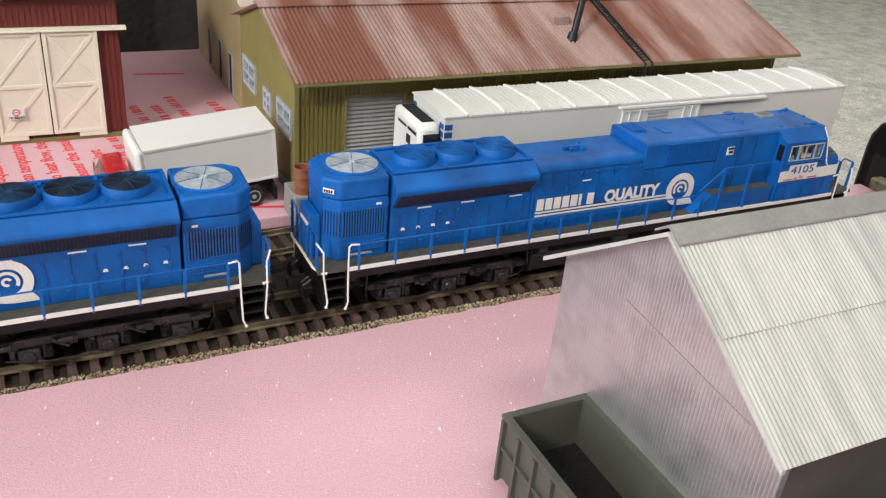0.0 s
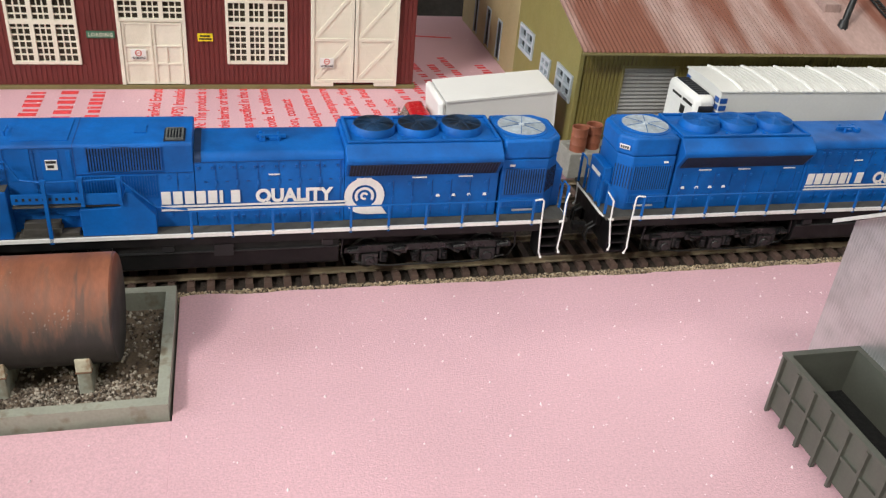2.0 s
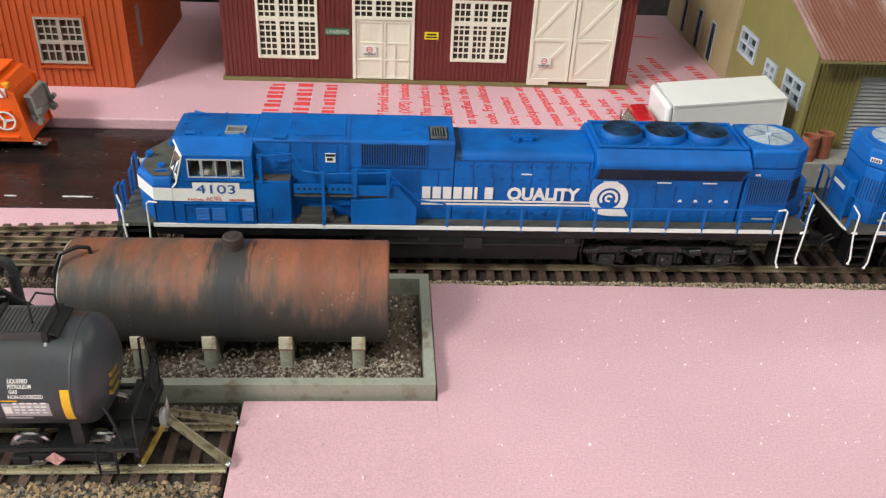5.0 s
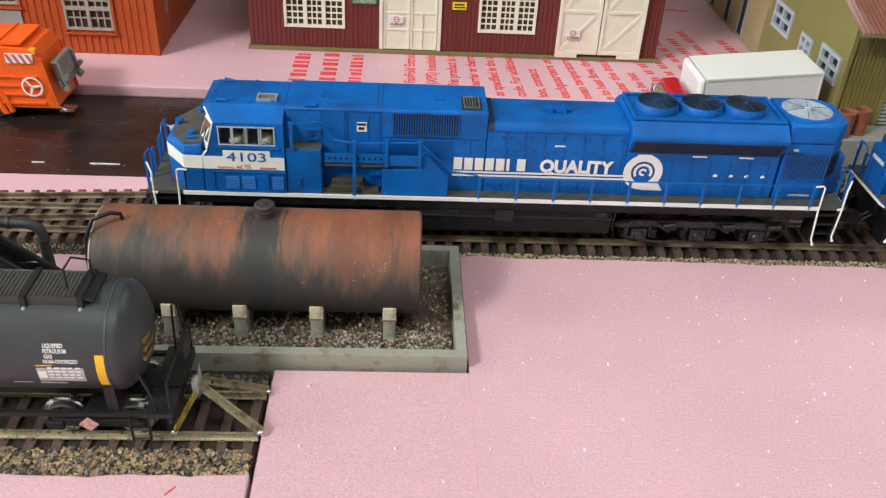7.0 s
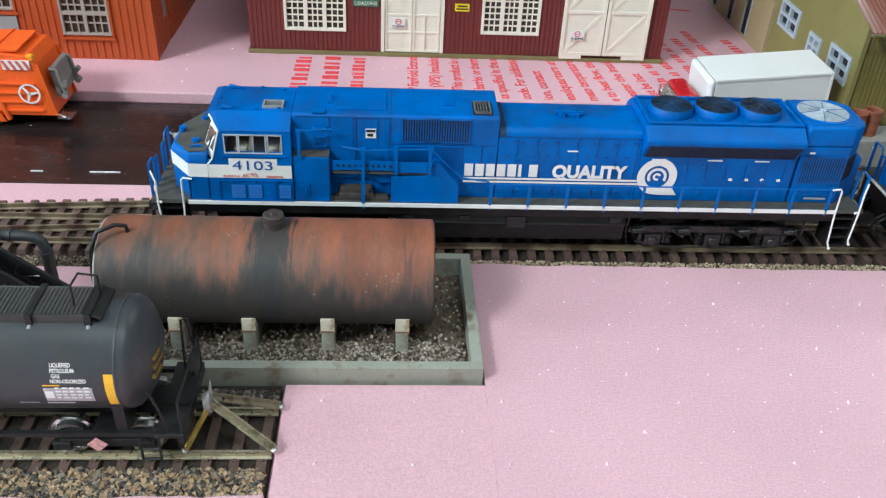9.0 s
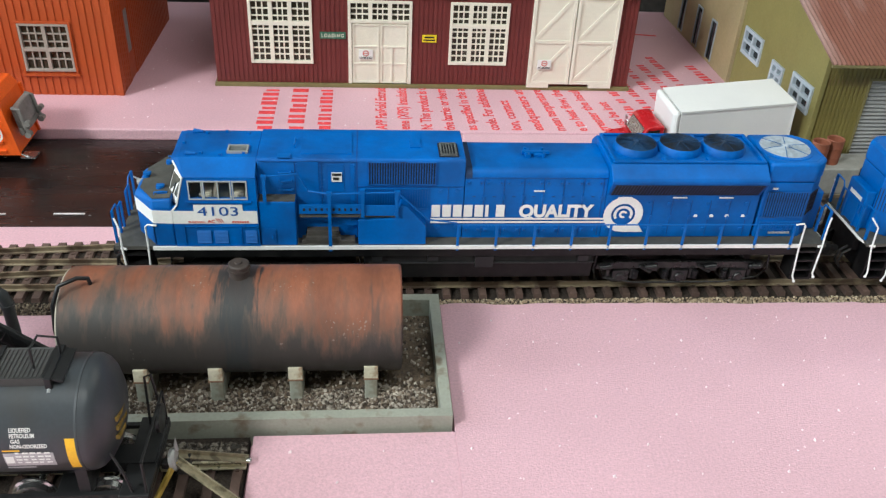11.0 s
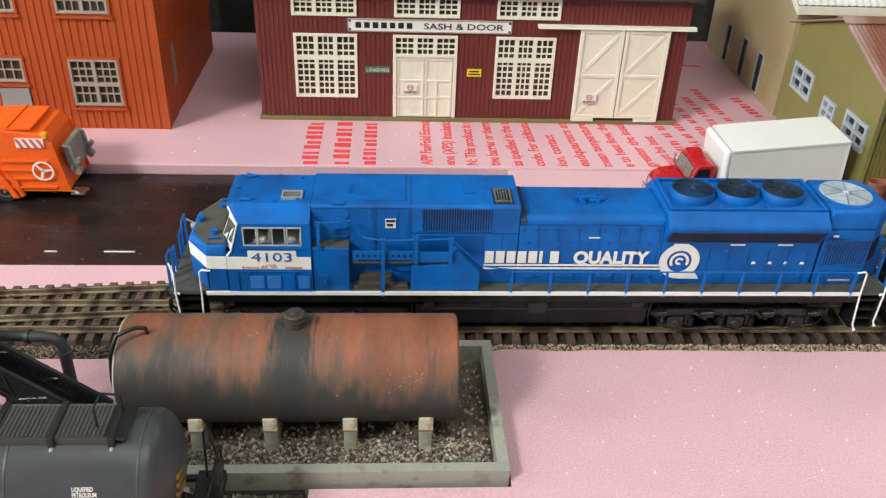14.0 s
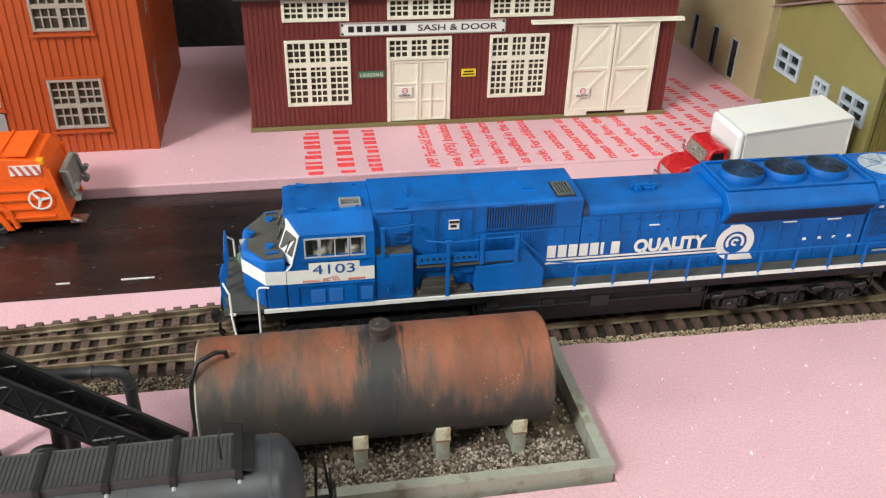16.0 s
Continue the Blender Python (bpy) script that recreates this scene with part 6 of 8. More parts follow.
def fan(parent, x, z, r, mat, well, rings=9, high=0.0022, spokes=8, fine=0):
    """A roof fan: a blue drum, a dished well and a wire guard of rings and spokes."""
    f = part("roof_fan", G().lathe((x, 0, z), (0, 0, 1), [(-0.0010, r * 0.92), (-0.0010, r * 1.07), (0.0002, r * 1.07), (high * 0.45, r * 1.02), (high - 0.0003, r * 1.0), (high, r * 0.97), (high, r * 0.93), (high - 0.0006, r * 0.92)], 40), BLUE, parent, smooth=40)
    part("fan_well", G().lathe((x, 0, z), (0, 0, 1), [(-0.0009, 0.0002), (-0.0009, r * 0.91), (high - 0.0007, r * 0.92), (high - 0.0006, r * 0.5), (high - 0.0003, 0.0002)], 30), well, f, smooth=40)
    g = G()
    for k in range(1, rings + 1):
        rr = r * (0.14 + 0.80 * k / rings)
        w = 0.00020 if fine else 0.00030
        g.lathe((x, 0, z + high - 0.0001 + 0.0004 * (1 - (rr / r) ** 2)), (0, 0, 1), [(0, rr), (0.00020, rr), (0.00020, rr + w), (0, rr + w)], 36)
    for k in range(fine):
        a = radians(360.0 * k / fine)
        g.tube([(x + r * (0.3 if k % 2 else 0.55) * math.cos(a), r * (0.3 if k % 2 else 0.55) * math.sin(a), z + high + 0.0003), (x + r * 0.95 * math.cos(a), r * 0.95 * math.sin(a), z + high + 0.00005)], 0.00012, 4)
    part("fan_guard", g, mat, f, kind="stuff")
    sp = G()
    for k in range(spokes):
        a = radians(360.0 / spokes * k + 12)
        sp.tube([(x + r * 0.1 * math.cos(a), r * 0.1 * math.sin(a), z + high + 0.0005), (x + r * 0.5 * math.cos(a), r * 0.5 * math.sin(a), z + high + 0.0004), (x + r * 0.96 * math.cos(a), r * 0.96 * math.sin(a), z + high + 0.0001)], 0.00017, 4)
    each("spoke", sp, well if fine else mat, f)
    part("hub", G().lathe((x, 0, z + high + 0.0003), (0, 0, 1), [(0, 0.0001), (0, r * 0.16), (0.0003, r * 0.14), (0.0003, 0.0001)], 16), mat, f)
    return f


def grille(parent, x0, x1, z0, z1, y, side, n, bar_mat, back_mat, name="grille"):
    gr = part(name, G().box(x0, x1, min(y, y + side * 0.0001), max(y, y + side * 0.0001), z0, z1), back_mat, parent)
    g = G()
    ya, yb = sorted((y, y + side * 0.0005))
    for i in range(n + 1):
        x = x0 + (x1 - x0) * i / n
        g.box(x - 0.00020, x + 0.00020, ya, yb, z0, z1)
    g.box(x0 - 0.0003, x1 + 0.0003, ya, yb, z0 - 0.0003, z0).box(x0 - 0.0003, x1 + 0.0003, ya, yb, z1, z1 + 0.0003)
    each("grille_bar", g, bar_mat, gr)
    return gr


WORN_WHEEL = material("worn_wheel", (0.030, 0.029, 0.028), 0.35, metal=0.4)
FRAME_BLACK = material("bogie_black", (0.013, 0.013, 0.0135), 0.32, vary=0.3, scale=200, stain=(0.022, 0.0215, 0.021), stain_scale=250, stain_amount=0.1)
GLOSS_BLACK = material("glossy_black", (0.010, 0.010, 0.011), 0.25, vary=0.2)


def bogie(parent, xc):
    b = part("bogie", G().box(xc - 0.0330, xc + 0.0330, -0.0040, 0.0040, 0.0060, 0.0140), BLACK, parent, "black three-axle bogie")
    for s in (-1, 1):
        y0, y1 = sorted((s * 0.0118, s * 0.0142))
        fr = G().prism([(xc - 0.0340, 0.0095), (xc - 0.0335, 0.0118), (xc - 0.0250, 0.0126), (xc + 0.0250, 0.0126), (xc + 0.0335, 0.0118), (xc + 0.0340, 0.0095), (xc + 0.0290, 0.0088), (xc + 0.0200, 0.0096), (xc - 0.0200, 0.0096), (xc - 0.0290, 0.0088)], y0, y1, "y")
        for o in (-0.0238, 0.0, 0.0238):
            fr.box(xc + o - 0.0032, xc + o + 0.0032, min(s * 0.0120, s * 0.0152), max(s * 0.0120, s * 0.0152), 0.0042, 0.0092)
            fr.cyl((xc + o, s * 0.0148, 0.0062), (xc + o, s * 0.0160, 0.0062), 0.0022, 0.0018, seg=12)
            for e in (-0.0048, 0.0048):
                fr.cyl((xc + o + e, s * 0.0136, 0.0050), (xc + o + e, s * 0.0136, 0.0096), 0.0011, seg=8)
        for o in (-0.0119, 0.0119):
            fr.cyl((xc + o, s * 0.0150, 0.0085), (xc + o + 0.0050, s * 0.0150, 0.0115), 0.0008, seg=8)
            fr.box(xc + o - 0.0028, xc + o + 0.0028, min(s * 0.0140, s * 0.0150), max(s * 0.0140, s * 0.0150), 0.0088, 0.0118)
        fr.tube([(xc - 0.0310, s * 0.0150, 0.0060), (xc - 0.0180, s * 0.0154, 0.0038), (xc + 0.0180, s * 0.0154, 0.0038), (xc + 0.0310, s * 0.0150, 0.0060)], 0.0004, 6)
        part("side_frame", fr, FRAME_BLACK, b, bevel=0.0003)
        for o in (-0.0180, -0.0060, 0.0060, 0.0180):
            sp = G()
            for k in range(5):
                sp.lathe((xc + o, s * 0.0150, 0.0058 + k * 0.0007), (0, 0, 1), [(0, 0.0008), (0.0001, 0.0013), (0.0004, 0.0013), (0.0005, 0.0008)], 10)
            part("spring", sp, GLOSS_BLACK, b)
        for o in (-0.0300, -0.0120, 0.0120, 0.0300):
            part("brake_cylinder", G().cyl((xc + o - 0.0016, s * 0.0158, 0.0116), (xc + o + 0.0030, s * 0.0158, 0.0112), 0.0013, 0.0010, seg=12), GLOSS_BLACK, b, smooth=40)
        part("sand_pipe", G().tube([(xc - 0.0345, s * 0.0150, 0.0165), (xc - 0.0350, s * 0.0150, 0.0100), (xc - 0.0330, s * 0.0120, 0.0030)], 0.0004, 6), GLOSS_BLACK, b)
        part("sand_pipe", G().tube([(xc + 0.0345, s * 0.0150, 0.0165), (xc + 0.0350, s * 0.0150, 0.0100), (xc + 0.0330, s * 0.0120, 0.0030)], 0.0004, 6), GLOSS_BLACK, b)
    for o in (-0.0238, 0.0, 0.0238):
        ws = part("wheelset", G().cyl((xc + o, -0.0085, 0.0060), (xc + o, 0.0085, 0.0060), 0.0012, seg=8), BLACK_STEEL, b)
    for o in (-0.0238, 0.0, 0.0238):
        for s in (-1, 1):
            wg = G().lathe((xc + o, s * 0.0087, 0.0060), (0, s, 0), [(-0.0014, 0.0001), (-0.0014, 0.0066), (-0.0008, 0.0066), (-0.0005, 0.0060), (0.0014, 0.0058), (0.0014, 0.0048), (0.0006, 0.0044), (0.0006, 0.0001)], 24)
            part("wheel", wg, WORN_WHEEL, b, smooth=35)
    return b


def step_well(parent, x, s, d):
    """Corner steps at x, on side s, towards the end d, with white-edged treads and grab irons."""
    x0, x1 = sorted((x, x + d * 0.0088))
    g = G()
    y0, y1 = sorted((s * 0.0100, s * 0.0180))
    g.box(x0, x0 + 0.0007, y0, y1, 0.0066, 0.0225).box(x1 - 0.0007, x1, y0, y1, 0.0066, 0.0225)
    for z in (0.0066, 0.0106, 0.0148, 0.0190):
        g.box(x0 + 0.0007, x1 - 0.0007, y0, y1, z, z + 0.0008)
    g.box(x0, x1, min(y0, y0 + 0.0008), y0 + 0.0008, 0.0066, 0.0225) if s > 0 else g.box(x0, x1, y1 - 0.0008, y1, 0.0066, 0.0225)
    return each("step_plate", g, BLACK, parent)


VENT_GREY = material("sooty_vent_bar", (0.11, 0.12, 0.12), 0.5, vary=0.4, scale=300)
RECESS = material("brown_grey_recess", (0.055, 0.050, 0.043), 0.75, vary=0.3, scale=150)
DOOR_EDGE = material("grimy_blue_edge", (0.003, 0.062, 0.25), 0.5, vary=0.2, scale=200)


def engine(number, turn, x, soot_fans, label):
    e = thing("diesel_engine", label, "locomotive", x, YC, RT, turn, group="coupled engines")
    DK = 0.0232
    # frame, deck and white edge
    part("frame", G().box(-0.1215, 0.1215, -0.0178, 0.0178, 0.0182, DK - 0.0016).box(-0.1325, -0.1215, -0.0098, 0.0098, 0.0150, DK - 0.0016).box(0.1215, 0.1350, -0.0098, 0.0098, 0.0150, DK - 0.0016), BLACK, e)
    part("walkway", G().box(-0.1325, 0.1350, -0.0180, 0.0180, DK - 0.0015, DK), WALKWAY, e, "dark grey walkway deck")
    for s in (-1, 1):
        y0, y1 = sorted((s * 0.0181, s * 0.0188))
        part("sill_stripe", G().box(-0.1215, 0.1215, y0, y1, DK - 0.0013, DK + 0.0001), WHITE, e, "white sill stripe")
        for xx, d in ((-0.1215, -1), (0.1232, 1)):
            step_well(e, xx, s, d)
            y = s * 0.0186
            flare = y + s * 0.0016
            foot = (xx + d * 0.0012, flare, 0.0072)
            inner = [foot, (xx + d * 0.0002, flare - s * 0.0003, 0.0095), (xx, y, 0.0215), (xx - d * 0.0002, y, 0.0318), (xx - d * 0.0010, y, 0.0326), (xx - d * 0.0040, y, 0.0322)]
            gi_ = part("grab_iron", G().tube(inner, 0.00036, 8), WHITE, e, "white corner grab iron", smooth=40)
            part("grab_knob", G().lathe(foot, (0, 0, 1), [(-0.0006, 0.0001), (-0.0004, 0.0005), (0.0, 0.00062), (0.0004, 0.0005), (0.0006, 0.0001)], 10), WHITE, gi_, smooth=60)
            foot = (xx + d * 0.0086, flare, 0.0092)
            outer = [foot, (xx + d * 0.0080, flare - s * 0.0003, 0.0108), (xx + d * 0.0092, y, 0.0215), (xx + d * 0.0092, y - s * 0.0004, 0.0305), (xx + d * 0.0112, y - s * 0.0030, 0.0335)]
            gi_ = part("grab_iron", G().tube(outer, 0.00036, 8), WHITE, e, "white corner grab iron", smooth=40)
            part("grab_knob", G().lathe(foot, (0, 0, 1), [(-0.0006, 0.0001), (-0.0004, 0.0005), (0.0, 0.00062), (0.0004, 0.0005), (0.0006, 0.0001)], 10), WHITE, gi_, smooth=60)
            part("end_sill_stripe", G().tube([(xx + d * 0.0078, y - s * 0.0002, DK - 0.0010), (xx + d * 0.0100, y - s * 0.0010, DK - 0.0010), (xx + d * 0.0114, s * 0.0125, DK - 0.0010), (xx + d * 0.0113, s * 0.0002, DK - 0.0010)], 0.00055, 6), WHITE, e)
        # railing along the walkway
        start = -0.1175
        span = 0.0143
        xs = [start + span * i for i in range(10 if s > 0 else 12)]
        for px in xs:
            part("stanchion", G().box(px - 0.00045, px + 0.00045, s * 0.0184 - 0.0004, s * 0.0184 + 0.0004, DK - 0.0020, DK + 0.0090), BLUE_RAIL, e, bevel=0.0001)
        part("handrail", G().tube([(xs[0], s * 0.0184, DK + 0.0090), (xs[-1], s * 0.0184, DK + 0.0090)], 0.00030, 6), BLUE_RAIL, e)
    # end railings
    for d in (-1, 1):
        xe = -0.1322 if d < 0 else 0.1348
        g = G()
        for y in (-0.0150, -0.0085, -0.0040, 0.0040, 0.0085, 0.0150):
            g.box(xe - 0.0004, xe + 0.0004, y - 0.0005, y + 0.0005, DK, DK + (0.0130 if abs(y) > 0.012 else 0.0105))
        g.tube([(xe, -0.0150, DK + 0.0130), (xe, -0.0100, DK + 0.0128), (xe, -0.0085, DK + 0.0105), (xe, -0.0040, DK + 0.0105)], 0.00035, 6)
        g.tube([(xe, 0.0150, DK + 0.0130), (xe, 0.0100, DK + 0.0128), (xe, 0.0085, DK + 0.0105), (xe, 0.0040, DK + 0.0105)], 0.00035, 6)
        each("end_railing", g, BLUE_RAIL, e)
        pl_ = G().box(min(xe - d * 0.0030, xe - d * 0.0042), max(xe - d * 0.0030, xe - d * 0.0042), -0.0098, 0.0098, 0.0070, DK - 0.0016)
        part("pilot", pl_, BLACK, e, bevel=0.0003)
        part("coupler", G().box(min(xe, xe + d * 0.0065), max(xe, xe + d * 0.0050), -0.0011, 0.0011, 0.0090, 0.0110).box(min(xe + d * 0.0038, xe + d * 0.0068), max(xe + d * 0.0038, xe + d * 0.0068), -0.0022, 0.0010, 0.0082, 0.0116), BLACK_STEEL, e, bevel=0.0005)
        h = G()
        for y in (-0.0090, -0.0065, 0.0065, 0.0090):
            h.tube([(xe, y, 0.0150), (xe + d * 0.0030, y, 0.0130), (xe + d * 0.0035, y * 0.95, 0.0085), (xe + d * 0.0020, y * 0.9, 0.0060)], 0.0005, 6)
        each("air_hose", h, BLACK_STEEL, e)
    # fuel tank and bogies
    part("fuel_tank", G().prism([(-0.0150, 0.0185), (0.0150, 0.0185), (0.0162, 0.0150), (0.0155, 0.0070), (0.0120, 0.0045), (-0.0120, 0.0045), (-0.0155, 0.0070), (-0.0162, 0.0150)], -0.0420, 0.0460, "x"), BLACK, e, "black fuel tank", bevel=0.0005)
    tk = G()
    for s in (-1, 1):
        for xx in (-0.0395, 0.0180, 0.0390):
            tk.box(xx, xx + 0.0040, s * 0.0168 - 0.0008, s * 0.0168 + 0.0008, 0.0155, 0.0178)
        tk.tube([(-0.0420, s * 0.0166, 0.0145), (0.0440, s * 0.0166, 0.0145)], 0.0005, 6)
        tk.box(-0.0030, 0.0040, s * 0.0166 - 0.0012, s * 0.0166 + 0.0012, 0.0130, 0.0178)
    each("pipework", tk, BLACK_STEEL, e)
    bogie(e, -0.0780)
    bogie(e, 0.0820)

    # rear box with the big white-guarded fan
    rear = G().prism([(-0.1280, -0.0080), (-0.1230, -0.0127), (-0.1045, -0.0127), (-0.1045, 0.0127), (-0.1230, 0.0127), (-0.1280, 0.0080)], DK, 0.0470, "z")
    rp = part("rear_hood", rear, BLUE, e, bevel=0.0004)
    part("rear_top", G().prism([(-0.1287, -0.0081), (-0.1232, -0.0129), (-0.1045, -0.0129), (-0.1045, 0.0129), (-0.1232, 0.0129), (-0.1283, 0.0081)], 0.0470, 0.0551, "z"), BLUE, e, bevel=0.0011, smooth=40)
    fan(e, -0.1145, 0.0552, 0.0098, PALE_GRILLE, FAN_WELL, 14, 0.0006, 6, 64)
    ridge = G()
    octo = [(-0.1268, -0.0062), (-0.1222, -0.0112), (-0.1068, -0.0112), (-0.1050, -0.0094), (-0.1050, 0.0094), (-0.1068, 0.0112), (-0.1222, 0.0112), (-0.1268, 0.0062)]
    for (ax, ay), (bx, by) in zip(octo, octo[1:] + octo[:1]):
        ridge.tube([(ax, ay, 0.0551), (bx, by, 0.0551)], 0.00030, 6)
    each("roof_ridge", ridge, BLUE_RAIL, e)
    part("cabinet_handle", G().tube([(-0.1321, -0.0062, 0.0300), (-0.1327, -0.0062, 0.0300), (-0.1327, -0.0062, 0.0360), (-0.1321, -0.0062, 0.0360)], 0.00025, 6), BLUE_RAIL, e)
    part("rear_cabinet", G().box(-0.1320, -0.1281, -0.0070, 0.0070, DK, 0.0400), BLUE, e, bevel=0.0006)
    for s in (-1, 1):
        grille(rp, -0.1220, -0.1060, 0.0325, 0.0430, s * 0.0128, s, 16, SOOTY_BAR if soot_fans else BLUE_RAIL, SOOT, "rear_grille")
        grille(rp, -0.1220, -0.1060, 0.0270, 0.0300, s * 0.0128, s, 16, BLUE_RAIL, BLUE, "lower_grille")
        bars(rp, [(-0.1190, -0.1105, 0.0248, 0.0256)], DECAL_GREY, s * 0.01285 - 0.0001)
        bars(rp, [(-0.1095, -0.1075, 0.0442, 0.0450)], WHITE, s * 0.01285 - 0.0001)
    # chamfered rear corners: grille and number board
    for s in (-1, 1):
        m = Matrix.Translation((-0.1256, s * 0.0105, 0)) @ Matrix.Rotation(math.atan2(-0.0050, s * 0.0047) if s < 0 else math.atan2(0.0050, -0.0047), 4, "Z")
        cg = G()
        for i in range(7):
            u = i / 6
            cg.cyl((-0.1280 + 0.0050 * u - 0.0001, s * (0.0080 + 0.0047 * u) + s * 0.0001, 0.0330), (-0.1280 + 0.0050 * u - 0.0001, s * (0.0080 + 0.0047 * u) + s * 0.0001, 0.0425), 0.00018, seg=4)
        each("corner_grille_bar", cg, SOOT, rp)
        if s < 0:
            nb = part("number_board", G().prism([(-0.1283, s * 0.0092), (-0.1252, s * 0.0121), (-0.1254, s * 0.0123), (-0.1285, s * 0.0094)], 0.0498, 0.0517, "z"), WHITE, e, bevel=0.0006)
            nbm = G()
            for k in range(4):
                u = 0.12 + 0.21 * k
                nbm.prism([(-0.12855 + 0.0031 * u, s * (0.00945 + 0.0029 * u)), (-0.12855 + 0.0031 * (u + 0.13), s * (0.00945 + 0.0029 * (u + 0.13))), (-0.12865 + 0.0031 * (u + 0.13), s * (0.00955 + 0.0029 * (u + 0.13))), (-0.12865 + 0.0031 * u, s * (0.00955 + 0.0029 * u))], 0.0502, 0.0513, "z")
            each("lettering_bar", nbm, DECAL_BLACK, nb)
    rb_ = G()
    for i in range(7):
        rb_.box(-0.13225, -0.13205, 0.0042 - i * 0.0013 - 0.0010, 0.0042 - i * 0.0013, 0.0345, 0.0362)
    each("lettering_bar", rb_, WHITE, e)

    # radiator section with flared sides
    prof = [(-0.0127, DK), (0.0127, DK), (0.0127, 0.0418), (0.0172, 0.0484), (0.0174, 0.0498), (0.0168, 0.0507), (0.0120, 0.0544), (-0.0120, 0.0544), (-0.0168, 0.0507), (-0.0174, 0.0498), (-0.0172, 0.0484), (-0.0127, 0.0418)]
    rad = part("radiator_hood", G().prism(prof, -0.1035, -0.0440, "x"), BLUE, e, bevel=0.0004)
    tray = G().box(-0.1030, -0.0450, -0.0120, -0.0109, 0.0545, 0.0555).box(-0.1030, -0.0450, 0.0109, 0.0120, 0.0545, 0.0555).box(-0.0462, -0.0450, -0.0109, 0.0109, 0.0545, 0.0555).box(-0.1030, -0.1018, -0.0109, 0.0109, 0.0545, 0.0555)
    part("roof_rim", tray, BLUE, rad, bevel=0.0003)
    webs = G()
    for wx in (-0.0645, -0.0815):
        for wy in (-0.0108, 0.0080):
            webs.box(wx - 0.0006, wx + 0.0006, wy, wy + 0.0028, 0.0545, 0.0553)
    each("tray_web", webs, BLUE, rad)
    for fx in (-0.0560, -0.0730, -0.0900):
        fan(e, fx, 0.0552, 0.0078, SOOTY_GUARD if soot_fans else BLUE_RAIL, SOOTY_BLUE if soot_fans else DOOR_EDGE)
    for s in (-1, 1):
        ig = G()
        q0, q1 = Vector((0, s * 0.0129, 0.0420)), Vector((0, s * 0.0173, 0.0483))
        ig.taper([(-0.1020, q0.y, q0.z), (-0.0455, q0.y, q0.z), (-0.0455, q0.y + s * 0.0002, q0.z - 0.0001), (-0.1020, q0.y + s * 0.0002, q0.z - 0.0001)], [(-0.1020, q1.y, q1.z), (-0.0455, q1.y, q1.z), (-0.0455, q1.y + s * 0.0002, q1.z - 0.0001), (-0.1020, q1.y + s * 0.0002, q1.z - 0.0001)])
        ip = part("intake", ig, SOOT, rad, "dark radiator intake")
        lv = G()
        for i in range(48):
            xx = -0.1015 + i * 0.00119
            lv.tube([(xx, q0.y + s * 0.0002, q0.z), (xx, q1.y + s * 0.0002, q1.z)], 0.00016, 4)
        each("intake_bar", lv, material("dark_blue_bar", (0.006, 0.03, 0.11), 0.5), ip)

    # engine hood and the wider electrical section
    hood = part("engine_hood", G().prism(rounded(0.0127, DK, 0.0488, 0.0518, 0.0032), -0.0438, 0.0090, "x"), BLUE, e, smooth=50)
    hood2 = part("electrical_hood", G().prism(rounded(0.0127, DK, 0.0547, 0.0560, 0.0016), 0.0092, 0.0832, "x"), BLUE, e, smooth=50, bevel=0.0003)
    part("hood_joint", G().prism(rounded(0.01278, DK, 0.0546, 0.0561, 0.0018), 0.0480, 0.0483, "x"), material("joint_shadow", (0.006, 0.05, 0.22), 0.6), hood2)
    if soot_fans:
        part("dark_band", G().prism(rounded(0.01280, 0.0484, 0.0489, 0.05192, 0.0032), 0.0066, 0.0090, "x"), material("sooty_blue", (0.008, 0.03, 0.09), 0.7, vary=0.3), hood)
    # doors, hinges and handles on the hood sides
    for s in (-1, 1):
        dl = G()
        ys = s * 0.0127
        y0, y1 = sorted((ys, ys + s * 0.00022))
        for i in range(7):
            xx = -0.0425 + i * 0.0074
            dl.box(xx, xx + 0.00016, y0, y1, DK + 0.001, 0.0485)
            dl.box(xx + 0.0030, xx + 0.0042, y0, y1, 0.0408, 0.0412)
        dl.box(-0.0437, 0.0089, y0, y1, 0.0486, 0.0488)
        for xx in (-0.1000, -0.0925, -0.0850, -0.0775, -0.0700, -0.0625, -0.0550, -0.0475):
            dl.box(xx, xx + 0.00016, y0, y1, DK + 0.001, 0.0395)
        each("door_edge", dl, DOOR_EDGE, hood)
        hg = G()
        y2, y3 = sorted((ys, ys + s * 0.00042))
        for i in range(7):
            xx = -0.0425 + i * 0.0074
            for z in (0.0262, 0.0462):
                hg.box(xx + 0.0007, xx + 0.0018, y2, y3, z, z + 0.0011)
                hg.box(xx + 0.0054, xx + 0.0065, y2, y3, z, z + 0.0011)
            hg.box(xx - 0.0003, xx + 0.0005, y2, y3, 0.0395, 0.0416)
        for xx in (-0.1000, -0.0925, -0.0850, -0.0775, -0.0700, -0.0625, -0.0550, -0.0475):
            for z in (0.0266, 0.0376):
                hg.box(xx + 0.0010, xx + 0.0020, y2, y3, z, z + 0.0010)
            hg.box(xx - 0.0003, xx + 0.0005, y2, y3, 0.0312, 0.0330)
        each("door_hinge", hg, BLUE_RAIL, hood)
        dot = G()
        y4, y5 = sorted((ys + s * 0.00042, ys + s * 0.00050))
